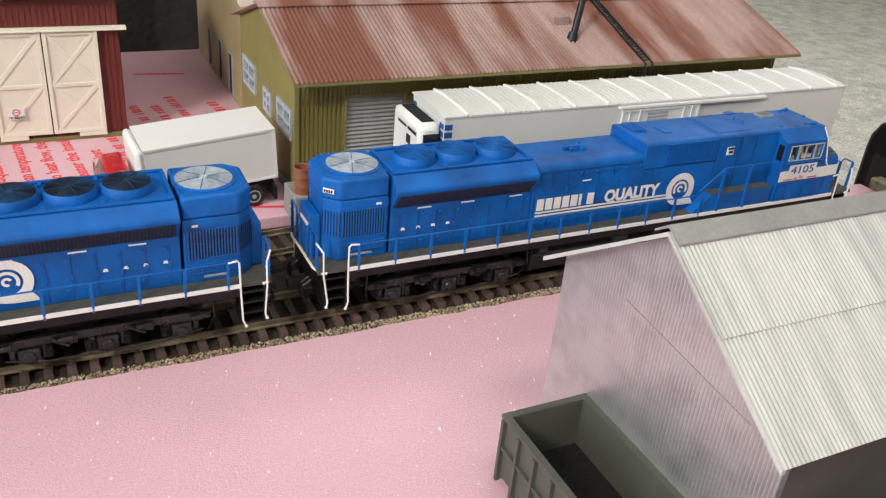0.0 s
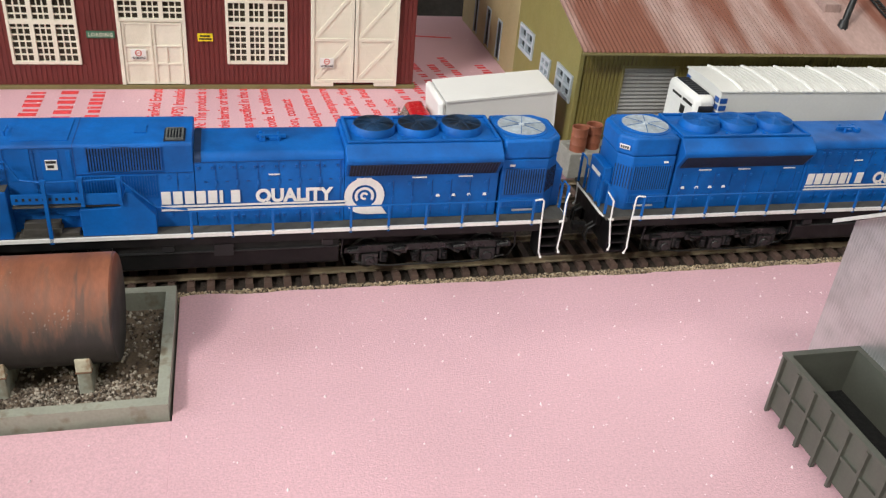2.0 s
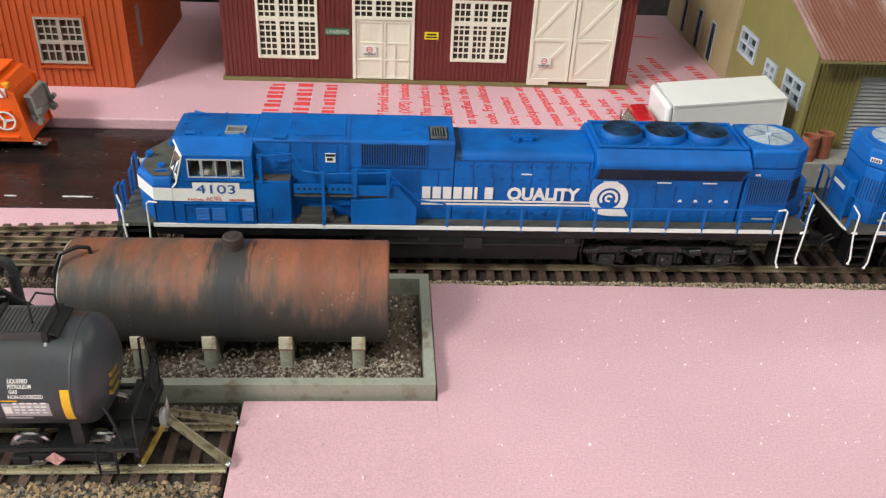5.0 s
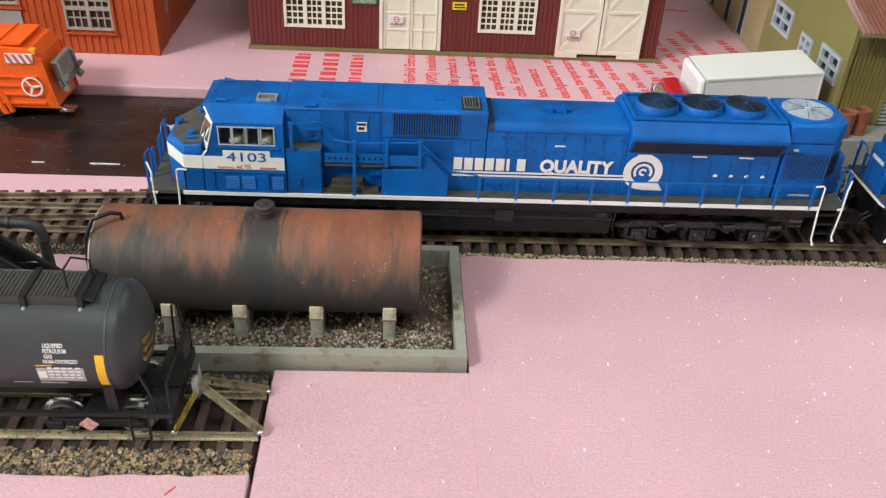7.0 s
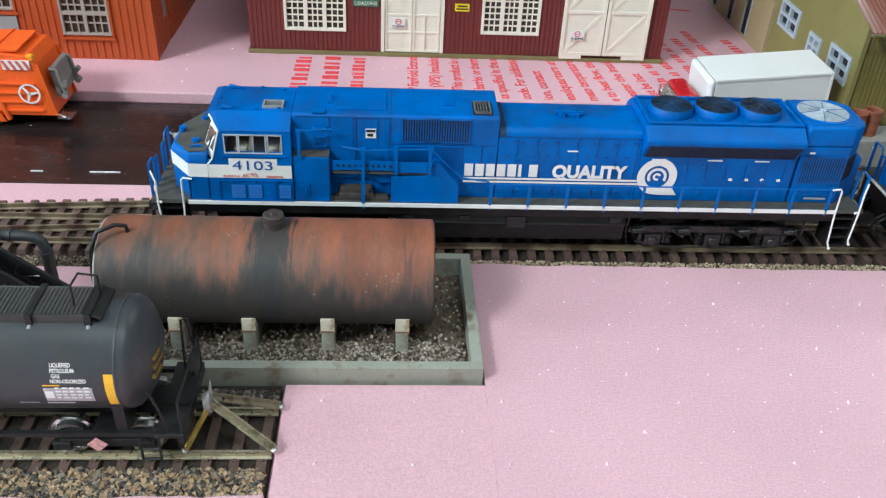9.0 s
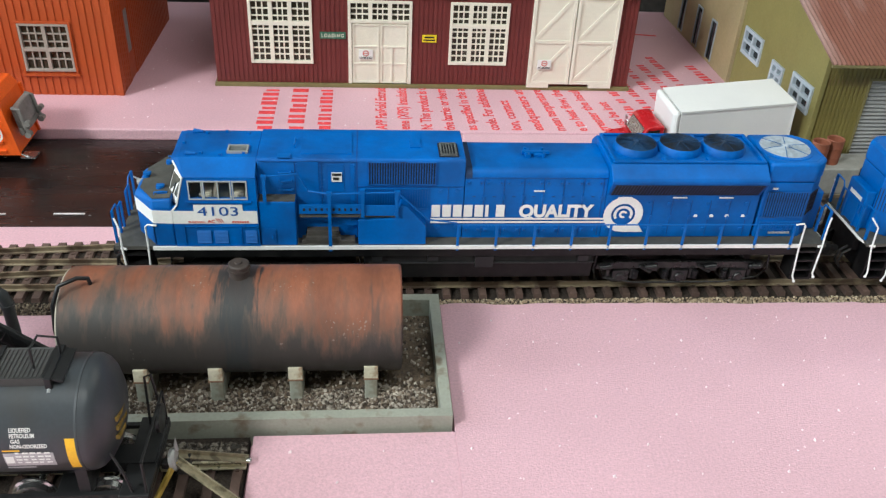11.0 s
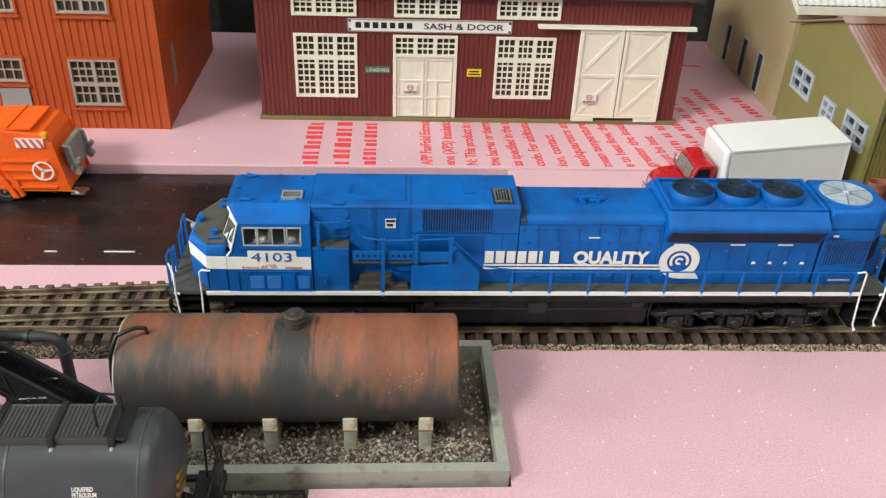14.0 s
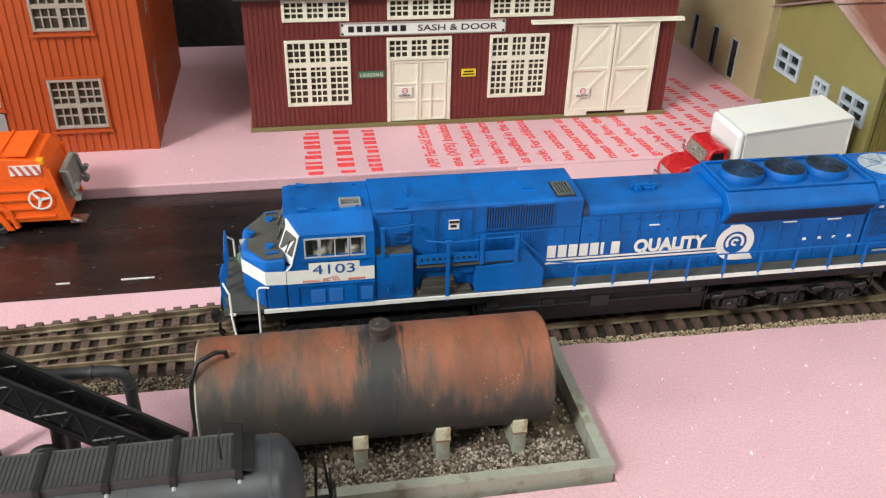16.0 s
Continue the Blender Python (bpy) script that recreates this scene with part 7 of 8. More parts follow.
        for i in range(7):
            xx = -0.0425 + i * 0.0074
            for z in (0.0262, 0.0462):
                for o in (0.0010, 0.0057):
                    dot.box(xx + o, xx + o + 0.0005, y4, y5, z + 0.0003, z + 0.0008)
        each("hinge_pin", dot, DOOR_EDGE, hood)
        hd = G()
        for xx in (-0.0930, -0.0750, -0.0540):
            hd.box(xx, xx + 0.0055, min(ys, ys + s * 0.0004), max(ys, ys + s * 0.0004), 0.0405, 0.0409)
        hd.box(-0.0205, -0.0165, min(ys, ys + s * 0.0004), max(ys, ys + s * 0.0004), 0.0432, 0.0436)
        each("white_mark", hd, WHITE, hood)
        lt = G()
        for xx in (-0.0985, -0.0922, -0.0861, -0.0799):
            lt.prism([(xx - 0.0008, 0.0324), (xx + 0.0008, 0.0324), (xx + 0.0005, 0.0333), (xx - 0.0005, 0.0333)], min(ys, ys + s * 0.0004), max(ys, ys + s * 0.0004), "y")
        each("latch_mark", lt, WHITE, hood)
        # louvres and doors on the electrical section
        lx0, lx1 = (0.0200, 0.0440) if s > 0 else (0.0205, 0.0470)
        grille(hood2, lx0, lx1, 0.0462, 0.0548, s * 0.0128, s, 26, SOOTY_BAR if soot_fans else BLUE_RAIL, SOOT if s > 0 else BLUE, "louvre")
        if s > 0:
            grille(hood2, 0.0225, 0.0465, 0.0362, 0.0442, s * 0.0128, s, 26, BLUE_RAIL, BLUE, "louvre")
        dd = G()
        for a, b, c, d in ((0.0528, 0.0585, 0.0430, 0.0540), (0.0618, 0.0690, 0.0430, 0.0550), (0.0490, 0.0505, 0.0300, 0.0540)):
            dd.box(a, b, y0, y1, c, d)
        each("hatch", dd, BLUE, hood2)
        jl = G()
        for a, b, c, d in ((0.0092, 0.0480, 0.0449, 0.0451), (0.0484, 0.0820, 0.0549, 0.05505), (0.0606, 0.0608, 0.0300, 0.0549), (0.0700, 0.0702, 0.0420, 0.0549), (0.0150, 0.0152, 0.0300, 0.0449)):
            jl.box(a, b, y0, y1, c, d)
        each("panel_joint", jl, DOOR_EDGE, hood2)
        rv = G()
        for rx in (0.0490, 0.0602, 0.0612, 0.0696):
            for k in range(7):
                rv.box(rx - 0.00018, rx + 0.00018, min(ys, ys + s * 0.0003), max(ys, ys + s * 0.0003), 0.0360 + k * 0.0029, 0.03635 + k * 0.0029)
        for hx, hz in ((0.0112, 0.0428), (0.0175, 0.0428), (0.0112, 0.0275), (0.0175, 0.0275)):
            rv.box(hx, hx + 0.0011, min(ys, ys + s * 0.0004), max(ys, ys + s * 0.0004), hz, hz + 0.0011)
        each("rivet", rv, BLUE_RAIL, hood2)
        dpl = part("data_plate", G().box(0.0535, 0.0572, min(ys, ys + s * 0.0006), max(ys, ys + s * 0.0006), 0.0472, 0.0508), WHITE, hood2, "small white data plate")
        bars(dpl, [(0.0537, 0.0570, 0.0497, 0.0506), (0.0545, 0.0566, 0.0480, 0.0490)], DECAL_BLACK, ys + s * 0.0007 - 0.0001)
        # lettering: plain white bars, a word, rules and a round emblem
        left = 0.0210 if s > 0 else -0.0410
        def at(u, s=s, left=left):
            return left - s * u
        yy = s * 0.0131
        word = G()
        for i in range(7):
            a, b = sorted((at(0.0040 * i), at(0.0040 * i + (0.0032 if i != 5 else 0.0012))))
            word.box(a, b, yy - 0.0001, yy + 0.0001, 0.0326, 0.0376)
        each("lettering_bar", word, WHITE, e)
        m = Matrix.Translation((at(0.0465), yy + s * 0.00005, 0.0326)) @ Matrix.Rotation(radians(180 if s > 0 else 0), 4, "Z") @ FACING
        lettered("lettering", "QUALITY", 0.0050, WHITE, e, m, "white capital lettering", width=0.0282, bold=0.045)
        rules = G()
        for z in (0.0313, 0.0299):
            a, b = sorted((at(-0.0003), at(0.0660)))
            rules.box(a, b, yy - 0.0001, yy + 0.0001, z, z + 0.0007)
        each("white_rule", rules, WHITE, e)
        cx, cz = at(0.0725), 0.0336
        disc = G()
        def sweep(g, r0, r1, a0, a1, dy):
            n = 28
            for k in range(n):
                a, b = radians(a0 + (a1 - a0) * k / n), radians(a0 + (a1 - a0) * (k + 1) / n)
                g.add([(cx - s * rr * math.cos(q), yy + s * dy, cz + rr * math.sin(q)) for q in (a, b) for rr in (r0, r1)], [(0, 1, 3, 2)])
        sweep(disc, 0.0046, 0.0076, 0, 360, 0.0001)
        sweep(disc, 0.0026, 0.0037, -30, 215, 0.0001)
        sweep(disc, 0.0007, 0.0016, 20, 300, 0.0001)
        x0_, x1_ = sorted((cx - s * 0.0010, cx - s * 0.0085))
        disc.prism([(cx - s * 0.0005, cz - 0.0048), (cx - s * 0.0062, cz - 0.0040), (cx - s * 0.0088, cz - 0.0078), (cx - s * 0.0005, cz - 0.0078)], yy - 0.00004, yy + 0.00004, "y")
        part("emblem", disc, WHITE, e, "round white emblem")

    # roof fittings
    rf = G().box(-0.0205, -0.0175, -0.0020, 0.0020, 0.0519, 0.0528).box(-0.0160, -0.0140, -0.0030, 0.0030, 0.0519, 0.0532).box(-0.0235, -0.0130, -0.0006, 0.0006, 0.0522, 0.0534)
    for y in (-0.0022, 0.0022):
        rf.cyl((-0.0210, y, 0.0518), (-0.0210, y, 0.0536), 0.0006, seg=8).cyl((-0.0145, y, 0.0518), (-0.0145, y, 0.0538), 0.0006, seg=8)
    part("lifting_gear", rf, BLUE_RAIL, e, "small roof fitting")
    part("roof_vent", G().box(0.0116, 0.0188, -0.0003, 0.0109, 0.0560, 0.0562), SOOT if soot_fans else BLUE, hood2, "roof vent")
    vb_ = G().box(0.0122, 0.0128, 0.0005, 0.0102, 0.0560, 0.0569).box(0.0176, 0.0182, 0.0005, 0.0102, 0.0560, 0.0569).box(0.0128, 0.0176, 0.0005, 0.0011, 0.0560, 0.0569).box(0.0128, 0.0176, 0.0096, 0.0102, 0.0560, 0.0569)
    for i in range(4):
        vb_.box(0.0136 + i * 0.0010, 0.0140 + i * 0.0010, 0.0011, 0.0096, 0.0563, 0.0568)
    each("vent_bar", vb_, VENT_GREY if soot_fans else BLUE_RAIL, hood2)
    gi = G()
    for xx, z in ((0.0735, 0.0510), (0.0735, 0.0475), (0.0735, 0.0440)):
        gi.tube([(xx - 0.0022, 0.0127, z), (xx - 0.0022, 0.0137, z), (xx + 0.0022, 0.0137, z), (xx + 0.0022, 0.0127, z)], 0.0003, 6)
    gi.tube([(0.0705, 0.0040, 0.0558), (0.0705, 0.0040, 0.0572), (0.0705, -0.0020, 0.0572), (0.0705, -0.0020, 0.0558)], 0.0003, 6)
    gi.box(0.0715, 0.0760, 0.0096, 0.0126, 0.0562, 0.0566)
    each("grab_rung", gi, BLUE_RAIL, hood2)
    each("roof_hatch", G().box(0.0500, 0.0680, -0.0090, 0.0090, 0.0560, 0.0563).box(0.0250, 0.0290, -0.0035, 0.0035, 0.0560, 0.0564), BLUE, hood2)

    # side platforms between the cab and the hood
    part("side_locker", G().box(0.0700, 0.0831, 0.0128, 0.0178, DK, 0.0415), BLUE, e, bevel=0.0004)
    part("locker_top", G().box(0.0702, 0.0829, 0.0128, 0.0176, 0.04155, 0.0419), WALKWAY, e)
    part("stair_box", G().prism([(0.0230, DK), (0.0478, DK), (0.0478, 0.0338), (0.0345, 0.0345), (0.0325, 0.0402), (0.0300, 0.0395), (0.0230, 0.0308)], 0.0128, 0.0176, "y"), BLUE, e, bevel=0.0003)
    part("catwalk", G().box(0.0345, 0.0688, 0.0128, 0.0172, 0.0348, 0.0355), WALKWAY, e)
    cg = G().box(0.0470, 0.0688, 0.0172, 0.0176, 0.0365, 0.0402).box(0.0345, 0.0458, 0.0177, 0.0181, 0.0360, 0.0402)
    part("catwalk_side", cg, BLUE_RAIL, e)
    hl = G()
    for i in range(10):
        hl.box(0.0478 + i * 0.0021, 0.0486 + i * 0.0021, 0.0176, 0.0177, 0.0378, 0.0388)
    each("slot", hl, SOOT, e)
    post = G()
    for px, z0, z1 in ((0.0580, DK - 0.002, 0.0452), (0.0462, 0.0355, 0.0462), (0.0340, 0.0360, 0.0458), (0.0805, 0.0415, 0.0518)):
        post.box(px - 0.0006, px + 0.0006, 0.0178, 0.0188, z0, z1)
        post.box(px - 0.0009, px + 0.0009, 0.0177, 0.0189, z1 - 0.0006, z1 + 0.0006)
    each("stanchion", post, BLUE_RAIL, e)
    part("handrail", G().tube([(0.0810, 0.0183, 0.0518), (0.0690, 0.0160, 0.0518), (0.0655, 0.0160, 0.0450), (0.0580, 0.0183, 0.0450), (0.0340, 0.0183, 0.0458), (0.0225, 0.0183, 0.0345), (0.0120, 0.0183, 0.0330)], 0.0003, 6), BLUE_RAIL, e)
    mach = part("under_machinery", G().box(0.0490, 0.0685, 0.0128, 0.0168, DK, 0.0246), RECESS, e, "brown-grey steps under the catwalk", bevel=0.0002)
    each("ledge", G().box(0.0545, 0.0670, 0.0128, 0.0172, 0.0247, 0.0262).box(0.0550, 0.0665, 0.0128, 0.0160, 0.0263, 0.0282), RECESS, mach)
    part("recess_cover", G().prism([(0.0479, 0.0300), (0.0540, 0.0300), (0.0560, 0.0320), (0.0688, 0.0320), (0.0688, 0.0345), (0.0479, 0.0345)], 0.0128, 0.0150, "y"), BLUE, e, bevel=0.0003)
    lk = part("locker_door", G().box(0.0774, 0.0812, 0.0178, 0.01805, 0.0243, 0.0304), BLUE, e)
    part("latch", G().box(0.0785, 0.0790, 0.01805, 0.0184, 0.0266, 0.0282), BLUE_RAIL, lk)
    part("side_locker", G().box(0.0460, 0.0818, -0.0178, -0.0128, DK, 0.0308), BLUE, e, bevel=0.0004)
    part("locker_top", G().box(0.0462, 0.0816, -0.0176, -0.0128, 0.03085, 0.0312), WALKWAY, e)
    part("stair_box", G().prism([(0.0370, DK), (0.0459, DK), (0.0459, 0.0305)], -0.0176, -0.0128, "y"), BLUE, e)
    part("handrail", G().tube([(0.0810, -0.0183, 0.0435), (0.0500, -0.0183, 0.0435), (0.0380, -0.0183, 0.0340)], 0.0003, 6).box(0.0494, 0.0506, -0.0188, -0.0178, DK, 0.0435).box(0.0644, 0.0656, -0.0188, -0.0178, DK, 0.0435), BLUE_RAIL, e)

    # cab
    C0, C1, CW = 0.0833, 0.1130, 0.0184
    wz0, wz1 = 0.0432, 0.0498
    wins = [(0.0868, 0.0911), (0.0923, 0.1011), (0.1021, 0.1062)]
    for s in (-1, 1):
        ya, yb = sorted((s * CW, s * (CW - 0.0010)))
        cw = pierced([(w[0], w[1], wz0, wz1) for w in wins], C0, C1 - 0.0054, DK, 0.0512, ya, yb)
        cw.prism([(C1 - 0.0054, DK), (C1, DK), (C1, 0.0396), (C1 - 0.0020, 0.0402), (C1 - 0.0050, 0.0512), (C1 - 0.0054, 0.0512)], ya, yb, "y")
        side_ = part("cab_side", cw, BLUE, e)
        fr = G()
        for a, b in wins:
            y2, y3 = sorted((s * CW, s * (CW + 0.0003)))
            t = 0.00045
            fr.box(a - t, a, y2, y3, wz0 - t, wz1 + t).box(b, b + t, y2, y3, wz0 - t, wz1 + t).box(a, b, y2, y3, wz0 - t, wz0).box(a, b, y2, y3, wz1, wz1 + t)
        fr.box(0.0963, 0.0967, min(s * CW, s * (CW - 0.0006)), max(s * CW, s * (CW - 0.0006)), wz0, wz1)
        part("window_frame", fr, material("window_gasket", (0.42, 0.45, 0.46), 0.45), side_)
        for a, b in wins:
            pn = part("window_pane", G().box(a, b, s * (CW - 0.0007) - 0.00005, s * (CW - 0.0007) + 0.00005, wz0, wz1), CLEAR, side_)
            pn.visible_shadow = False
        part("window_sill", G().box(0.0852, 0.1080, min(s * CW, s * (CW + 0.0007)), max(s * CW, s * (CW + 0.0007)), wz0 - 0.0016, wz0 - 0.0010), BLUE, side_)
        yo = s * (CW + 0.00012)
        sp = G().box(C0 + 0.0002, C1, min(yo, yo + s * 0.0001), max(yo, yo + s * 0.0001), 0.0330, 0.0382)
        sp.box(0.0885, 0.1055, min(yo, yo + s * 0.0001), max(yo, yo + s * 0.0001), 0.0382, 0.0408)
        part("white_stripe", sp, WHITE, side_, "white cab stripe")
        m = Matrix.Translation((0.0970, yo + s * 0.0002, 0.0364)) @ Matrix.Rotation(radians(180 if s > 0 else 0), 4, "Z") @ FACING
        lettered("road_number", number, 0.0036, DECAL_BLUE, side_, m, "blue painted number", width=0.0142)
        way = -s

        def cab_m(u, z):
            return Matrix.Translation((0.0970 + way * u, yo + s * 0.0002, z)) @ Matrix.Rotation(radians(180 if s > 0 else 0), 4, "Z") @ FACING

        lettered("small_lettering", "RADIAL", 0.0008, DECAL_RED, side_, cab_m(-0.0078, 0.0334), width=0.0060, bold=0.01)
        lettered("small_lettering", "AC", 0.0013, DECAL_RED, side_, cab_m(-0.0028, 0.0334), width=0.0026, bold=0.02)
        rd = G()
        for i in range(7):
            xx = 0.0970 + way * (0.0045 + i * 0.00086)
            a, b = sorted((xx, xx + way * 0.00058))
            rd.box(a, b, min(yo, yo + s * 0.0003), max(yo, yo + s * 0.0003), 0.0334, 0.0341)
        for i in range(3):
            a = 0.0970 + way * (0.0000 + i * 0.0008)
            b = a + way * 0.0011
            ylo, yhi = sorted((yo, yo + s * 0.0003))
            rd.taper([(a - 0.00012, ylo, 0.0334), (a + 0.00012, ylo, 0.0334), (a + 0.00012, yhi, 0.0334), (a - 0.00012, yhi, 0.0334)][::1], [(a + (a - b) - 0.00012, ylo, 0.0352), (a + (a - b) + 0.00012, ylo, 0.0352), (a + (a - b) + 0.00012, yhi, 0.0352), (a + (a - b) - 0.00012, yhi, 0.0352)])
        each("red_mark", rd, DECAL_RED, side_)
        vg = G()
        for a, b in ((0.0842, 0.0882), (0.0945, 0.0992), (0.1004, 0.1053)):
            for i in range(9):
                z = 0.0249 + i * 0.0006
                vg.prism([(min(yo, yo + s * 0.0001), z), (max(yo, yo + s * 0.0001), z), (yo + s * 0.0004, z + 0.0001), (yo + s * 0.0001, z + 0.0004)], a, b, "x")
        each("louvre_slat", vg, BLUE_RAIL, side_)
        pj = G()
        for a, b, c, d in ((0.0828, 0.1095, 0.0318, 0.03195), (0.0895, 0.08965, 0.0240, 0.0318), (0.1094, 0.10955, 0.0240, 0.0318), (0.0828, 0.1095, 0.0238, 0.02395)):
            pj.box(a, b, min(yo, yo + s * 0.0003), max(yo, yo + s * 0.0003), c, d)
        for hx in (0.0835, 0.0885, 0.0965, 0.1050):
            pj.box(hx, hx + 0.0009, min(yo, yo + s * 0.0005), max(yo, yo + s * 0.0005), 0.0314, 0.0322)
        each("panel_edge", pj, BLUE_RAIL, side_)
    # cab roof: flat top with sloping sides, brow over the windscreen
    rfp = [(-CW, 0.0513), (CW, 0.0513), (CW - 0.0002, 0.0517), (0.0108, 0.0556), (-0.0108, 0.0556), (-CW + 0.0002, 0.0517)]
    cr = G()
    rings = []
    for xx, fwd, dz in ((C0, 0.0, 0), (C1 - 0.0056, 0.0030, 0), (C1 - 0.0050, 0.0050, -0.0006)):
        rings.append([(xx + (fwd if p[1] > 0.053 else 0), p[0], p[1] + (dz if p[1] > 0.053 else 0)) for p in rfp])
    cr.loft(rings)
    roofp = part("cab_roof", cr, BLUE, e, bevel=0.0004)
    fit_ = G()
    for xx, y in ((0.0880, -0.0080), (0.0960, -0.0095), (0.1030, -0.0080), (0.1070, -0.0085), (0.0880, 0.0080), (0.0960, 0.0095), (0.1030, 0.0080), (0.1070, 0.0085), (0.1100, 0.0)):
        fit_.box(xx - 0.0005, xx + 0.0005, y - 0.0005, y + 0.0005, 0.0556, 0.0563)
    each("roof_lug", fit_, BLUE_RAIL, roofp)
    part("roof_hatch", G().box(0.0870, 0.0935, 0.0030, 0.0080, 0.0556, 0.0561), VENT_GREY, roofp, "small dark roof hatch")
    hf = G().box(0.0866, 0.0872, 0.0028, 0.0082, 0.0556, 0.0566).box(0.0933, 0.0939, 0.0028, 0.0082, 0.0556, 0.0566).box(0.0872, 0.0933, 0.0028, 0.0034, 0.0556, 0.0566).box(0.0872, 0.0933, 0.0076, 0.0082, 0.0556, 0.0566)
    each("hatch_frame", hf, GREY_PLASTIC, roofp)
    part("horn", G().cyl((0.1045, -0.0090, 0.0560), (0.1080, -0.0090, 0.0562), 0.0005, 0.0010, seg=10).cyl((0.1045, 0.0090, 0.0560), (0.1080, 0.0090, 0.0562), 0.0005, 0.0010, seg=10), BLUE_RAIL, roofp)
    part("cab_back", G().box(C0, C0 + 0.0010, -CW + 0.0011, CW - 0.0011, DK, 0.0512), BLUE, e)
    for y in (-0.0158, 0.0158):
        rw = part("rear_window", G().box(C0 - 0.0002, C0 - 0.00005, y - 0.0017, y + 0.0017, 0.0428, 0.0500), GLASS_DARK, e)
        part("window_frame", G().box(C0 - 0.0003, C0 - 0.0001, y - 0.0021, y - 0.0017, 0.0424, 0.0504).box(C0 - 0.0003, C0 - 0.0001, y + 0.0017, y + 0.0021, 0.0424, 0.0504), BLUE_RAIL, rw)
    part("cab_floor", G().box(C0 + 0.0011, C1 - 0.004, -CW + 0.0011, CW - 0.0011, 0.0395, 0.0400), INTERIOR, e)
    part("cab_lining", G().box(C0 + 0.0011, C0 + 0.0014, -CW + 0.0012, CW - 0.0012, 0.0401, 0.0510), INTERIOR, e, "pale cab bulkhead")
    for y in (-0.0128, 0.0128):
        for xx in (0.0880, 0.0990):
            seat = part("seat", G().box(xx, xx + 0.0048, y - 0.0030, y + 0.0030, 0.0401, 0.0440), INTERIOR, e, "drab cab seat", bevel=0.0006)
            part("backrest", G().taper([(xx - 0.0012, y - 0.0030, 0.0401), (xx + 0.0004, y - 0.0030, 0.0401), (xx + 0.0004, y + 0.0030, 0.0401), (xx - 0.0012, y + 0.0030, 0.0401)], [(xx - 0.0024, y - 0.0022, 0.0496), (xx - 0.0012, y - 0.0022, 0.0496), (xx - 0.0012, y + 0.0022, 0.0496), (xx - 0.0024, y + 0.0022, 0.0496)]), INTERIOR, seat, bevel=0.0005)
    # windscreen wall, leaning back, with a white surround
    def screen(z, back, mid):
        return [(C1 - 0.0045 - back, -CW + 0.0014, z), (C1 - 0.0022 - back, -CW + 0.0001, z), (C1 + 0.0030 - mid, -0.0100, z), (C1 + 0.0030 - mid, 0.0100, z), (C1 - 0.0022 - back, CW - 0.0001, z), (C1 - 0.0045 - back, CW - 0.0014, z)]

    low_, top_r = screen(0.0400, 0.0, 0.0), screen(0.0514, 0.0030, 0.0042)
    wsp = part("windscreen_wall", G().loft([low_, top_r]), WHITE, e, "white windscreen surround")

    def on_screen(k0, k1, u, v):
        a, b = Vector(low_[k0]).lerp(Vector(low_[k1]), u), Vector(top_r[k0]).lerp(Vector(top_r[k1]), u)
        return a.lerp(b, v)

    for k0, k1, u0, u1 in ((1, 2, 0.12, 0.95), (2, 3, 0.04, 0.48), (2, 3, 0.52, 0.96), (3, 4, 0.05, 0.88)):
        q = [on_screen(k0, k1, u0, 0.26), on_screen(k0, k1, u1, 0.24), on_screen(k0, k1, u1, 0.88), on_screen(k0, k1, u0, 0.86)]
        out = (q[1] - q[0]).cross(q[3] - q[0]).normalized()
        if out.x < 0:
            out = -out
        part("windscreen", G().taper([p - out * 0.0004 for p in q], [p + out * 0.00012 for p in q]), CAB_GLASS, wsp)
        part("wiper", G().tube([(q[0].lerp(q[1], 0.5)) + out * 0.0004, q[0].lerp(q[2], 0.62) + out * 0.0004], 0.00022, 5), BLACK_STEEL, wsp)
    for s in (-1, 1):
        part("pillar_trim", G().tube([(C1 - 0.0002, s * (CW + 0.0001), 0.0384), (C1 - 0.0018, s * (CW + 0.0001), 0.0404), (C1 - 0.0048, s * (CW - 0.0001), 0.0513), (C1 - 0.0010, s * 0.0118, 0.0545)], 0.00036, 6), WHITE, wsp, "white pillar trim")
    # nose: wedge in plan, with a sloping dark top
    plan = [(C1 + 0.0002, -CW), (0.1200, -CW + 0.0003), (0.1280, -0.0080), (0.1280, 0.0080), (0.1200, CW - 0.0003), (C1 + 0.0002, CW)]

    def nose_ring(z, k=1.0, grow=0.0):
        return [(x_ + (grow if x_ > 0.115 else 0), y_ * k + math.copysign(grow, y_), z if x_ < 0.115 else z - 0.0012 * (x_ - 0.113) / 0.016 * (z > 0.040)) for x_, y_ in plan]

    nose = part("nose", G().loft([nose_ring(DK), nose_ring(0.0392), [(x_ - (0.0012 if x_ > 0.125 else 0.0), y_ * 0.955, z_) for x_, y_, z_ in nose_ring(0.0424)]]), BLUE, e, bevel=0.0006)
    topd = [(x_ - (0.0022 if x_ > 0.125 else 0.0002 if x_ > 0.115 else -0.0004), y_ * 0.915, z_ + 0.0001) for x_, y_, z_ in nose_ring(0.0424)]
    part("nose_top", G().loft([topd, [(x_, y_, z_ + 0.0004) for x_, y_, z_ in topd]]), WALKWAY, e, "dark grey anti-glare nose top")
    part("nose_joint", G().box(0.1203, 0.12045, -CW + 0.0002, CW - 0.0002, DK, 0.0329), DOOR_EDGE, nose)
    part("nose_handle", G().box(0.1150, 0.1185, 0.0128, 0.0140, 0.0425, 0.0431), BLUE_RAIL, nose)
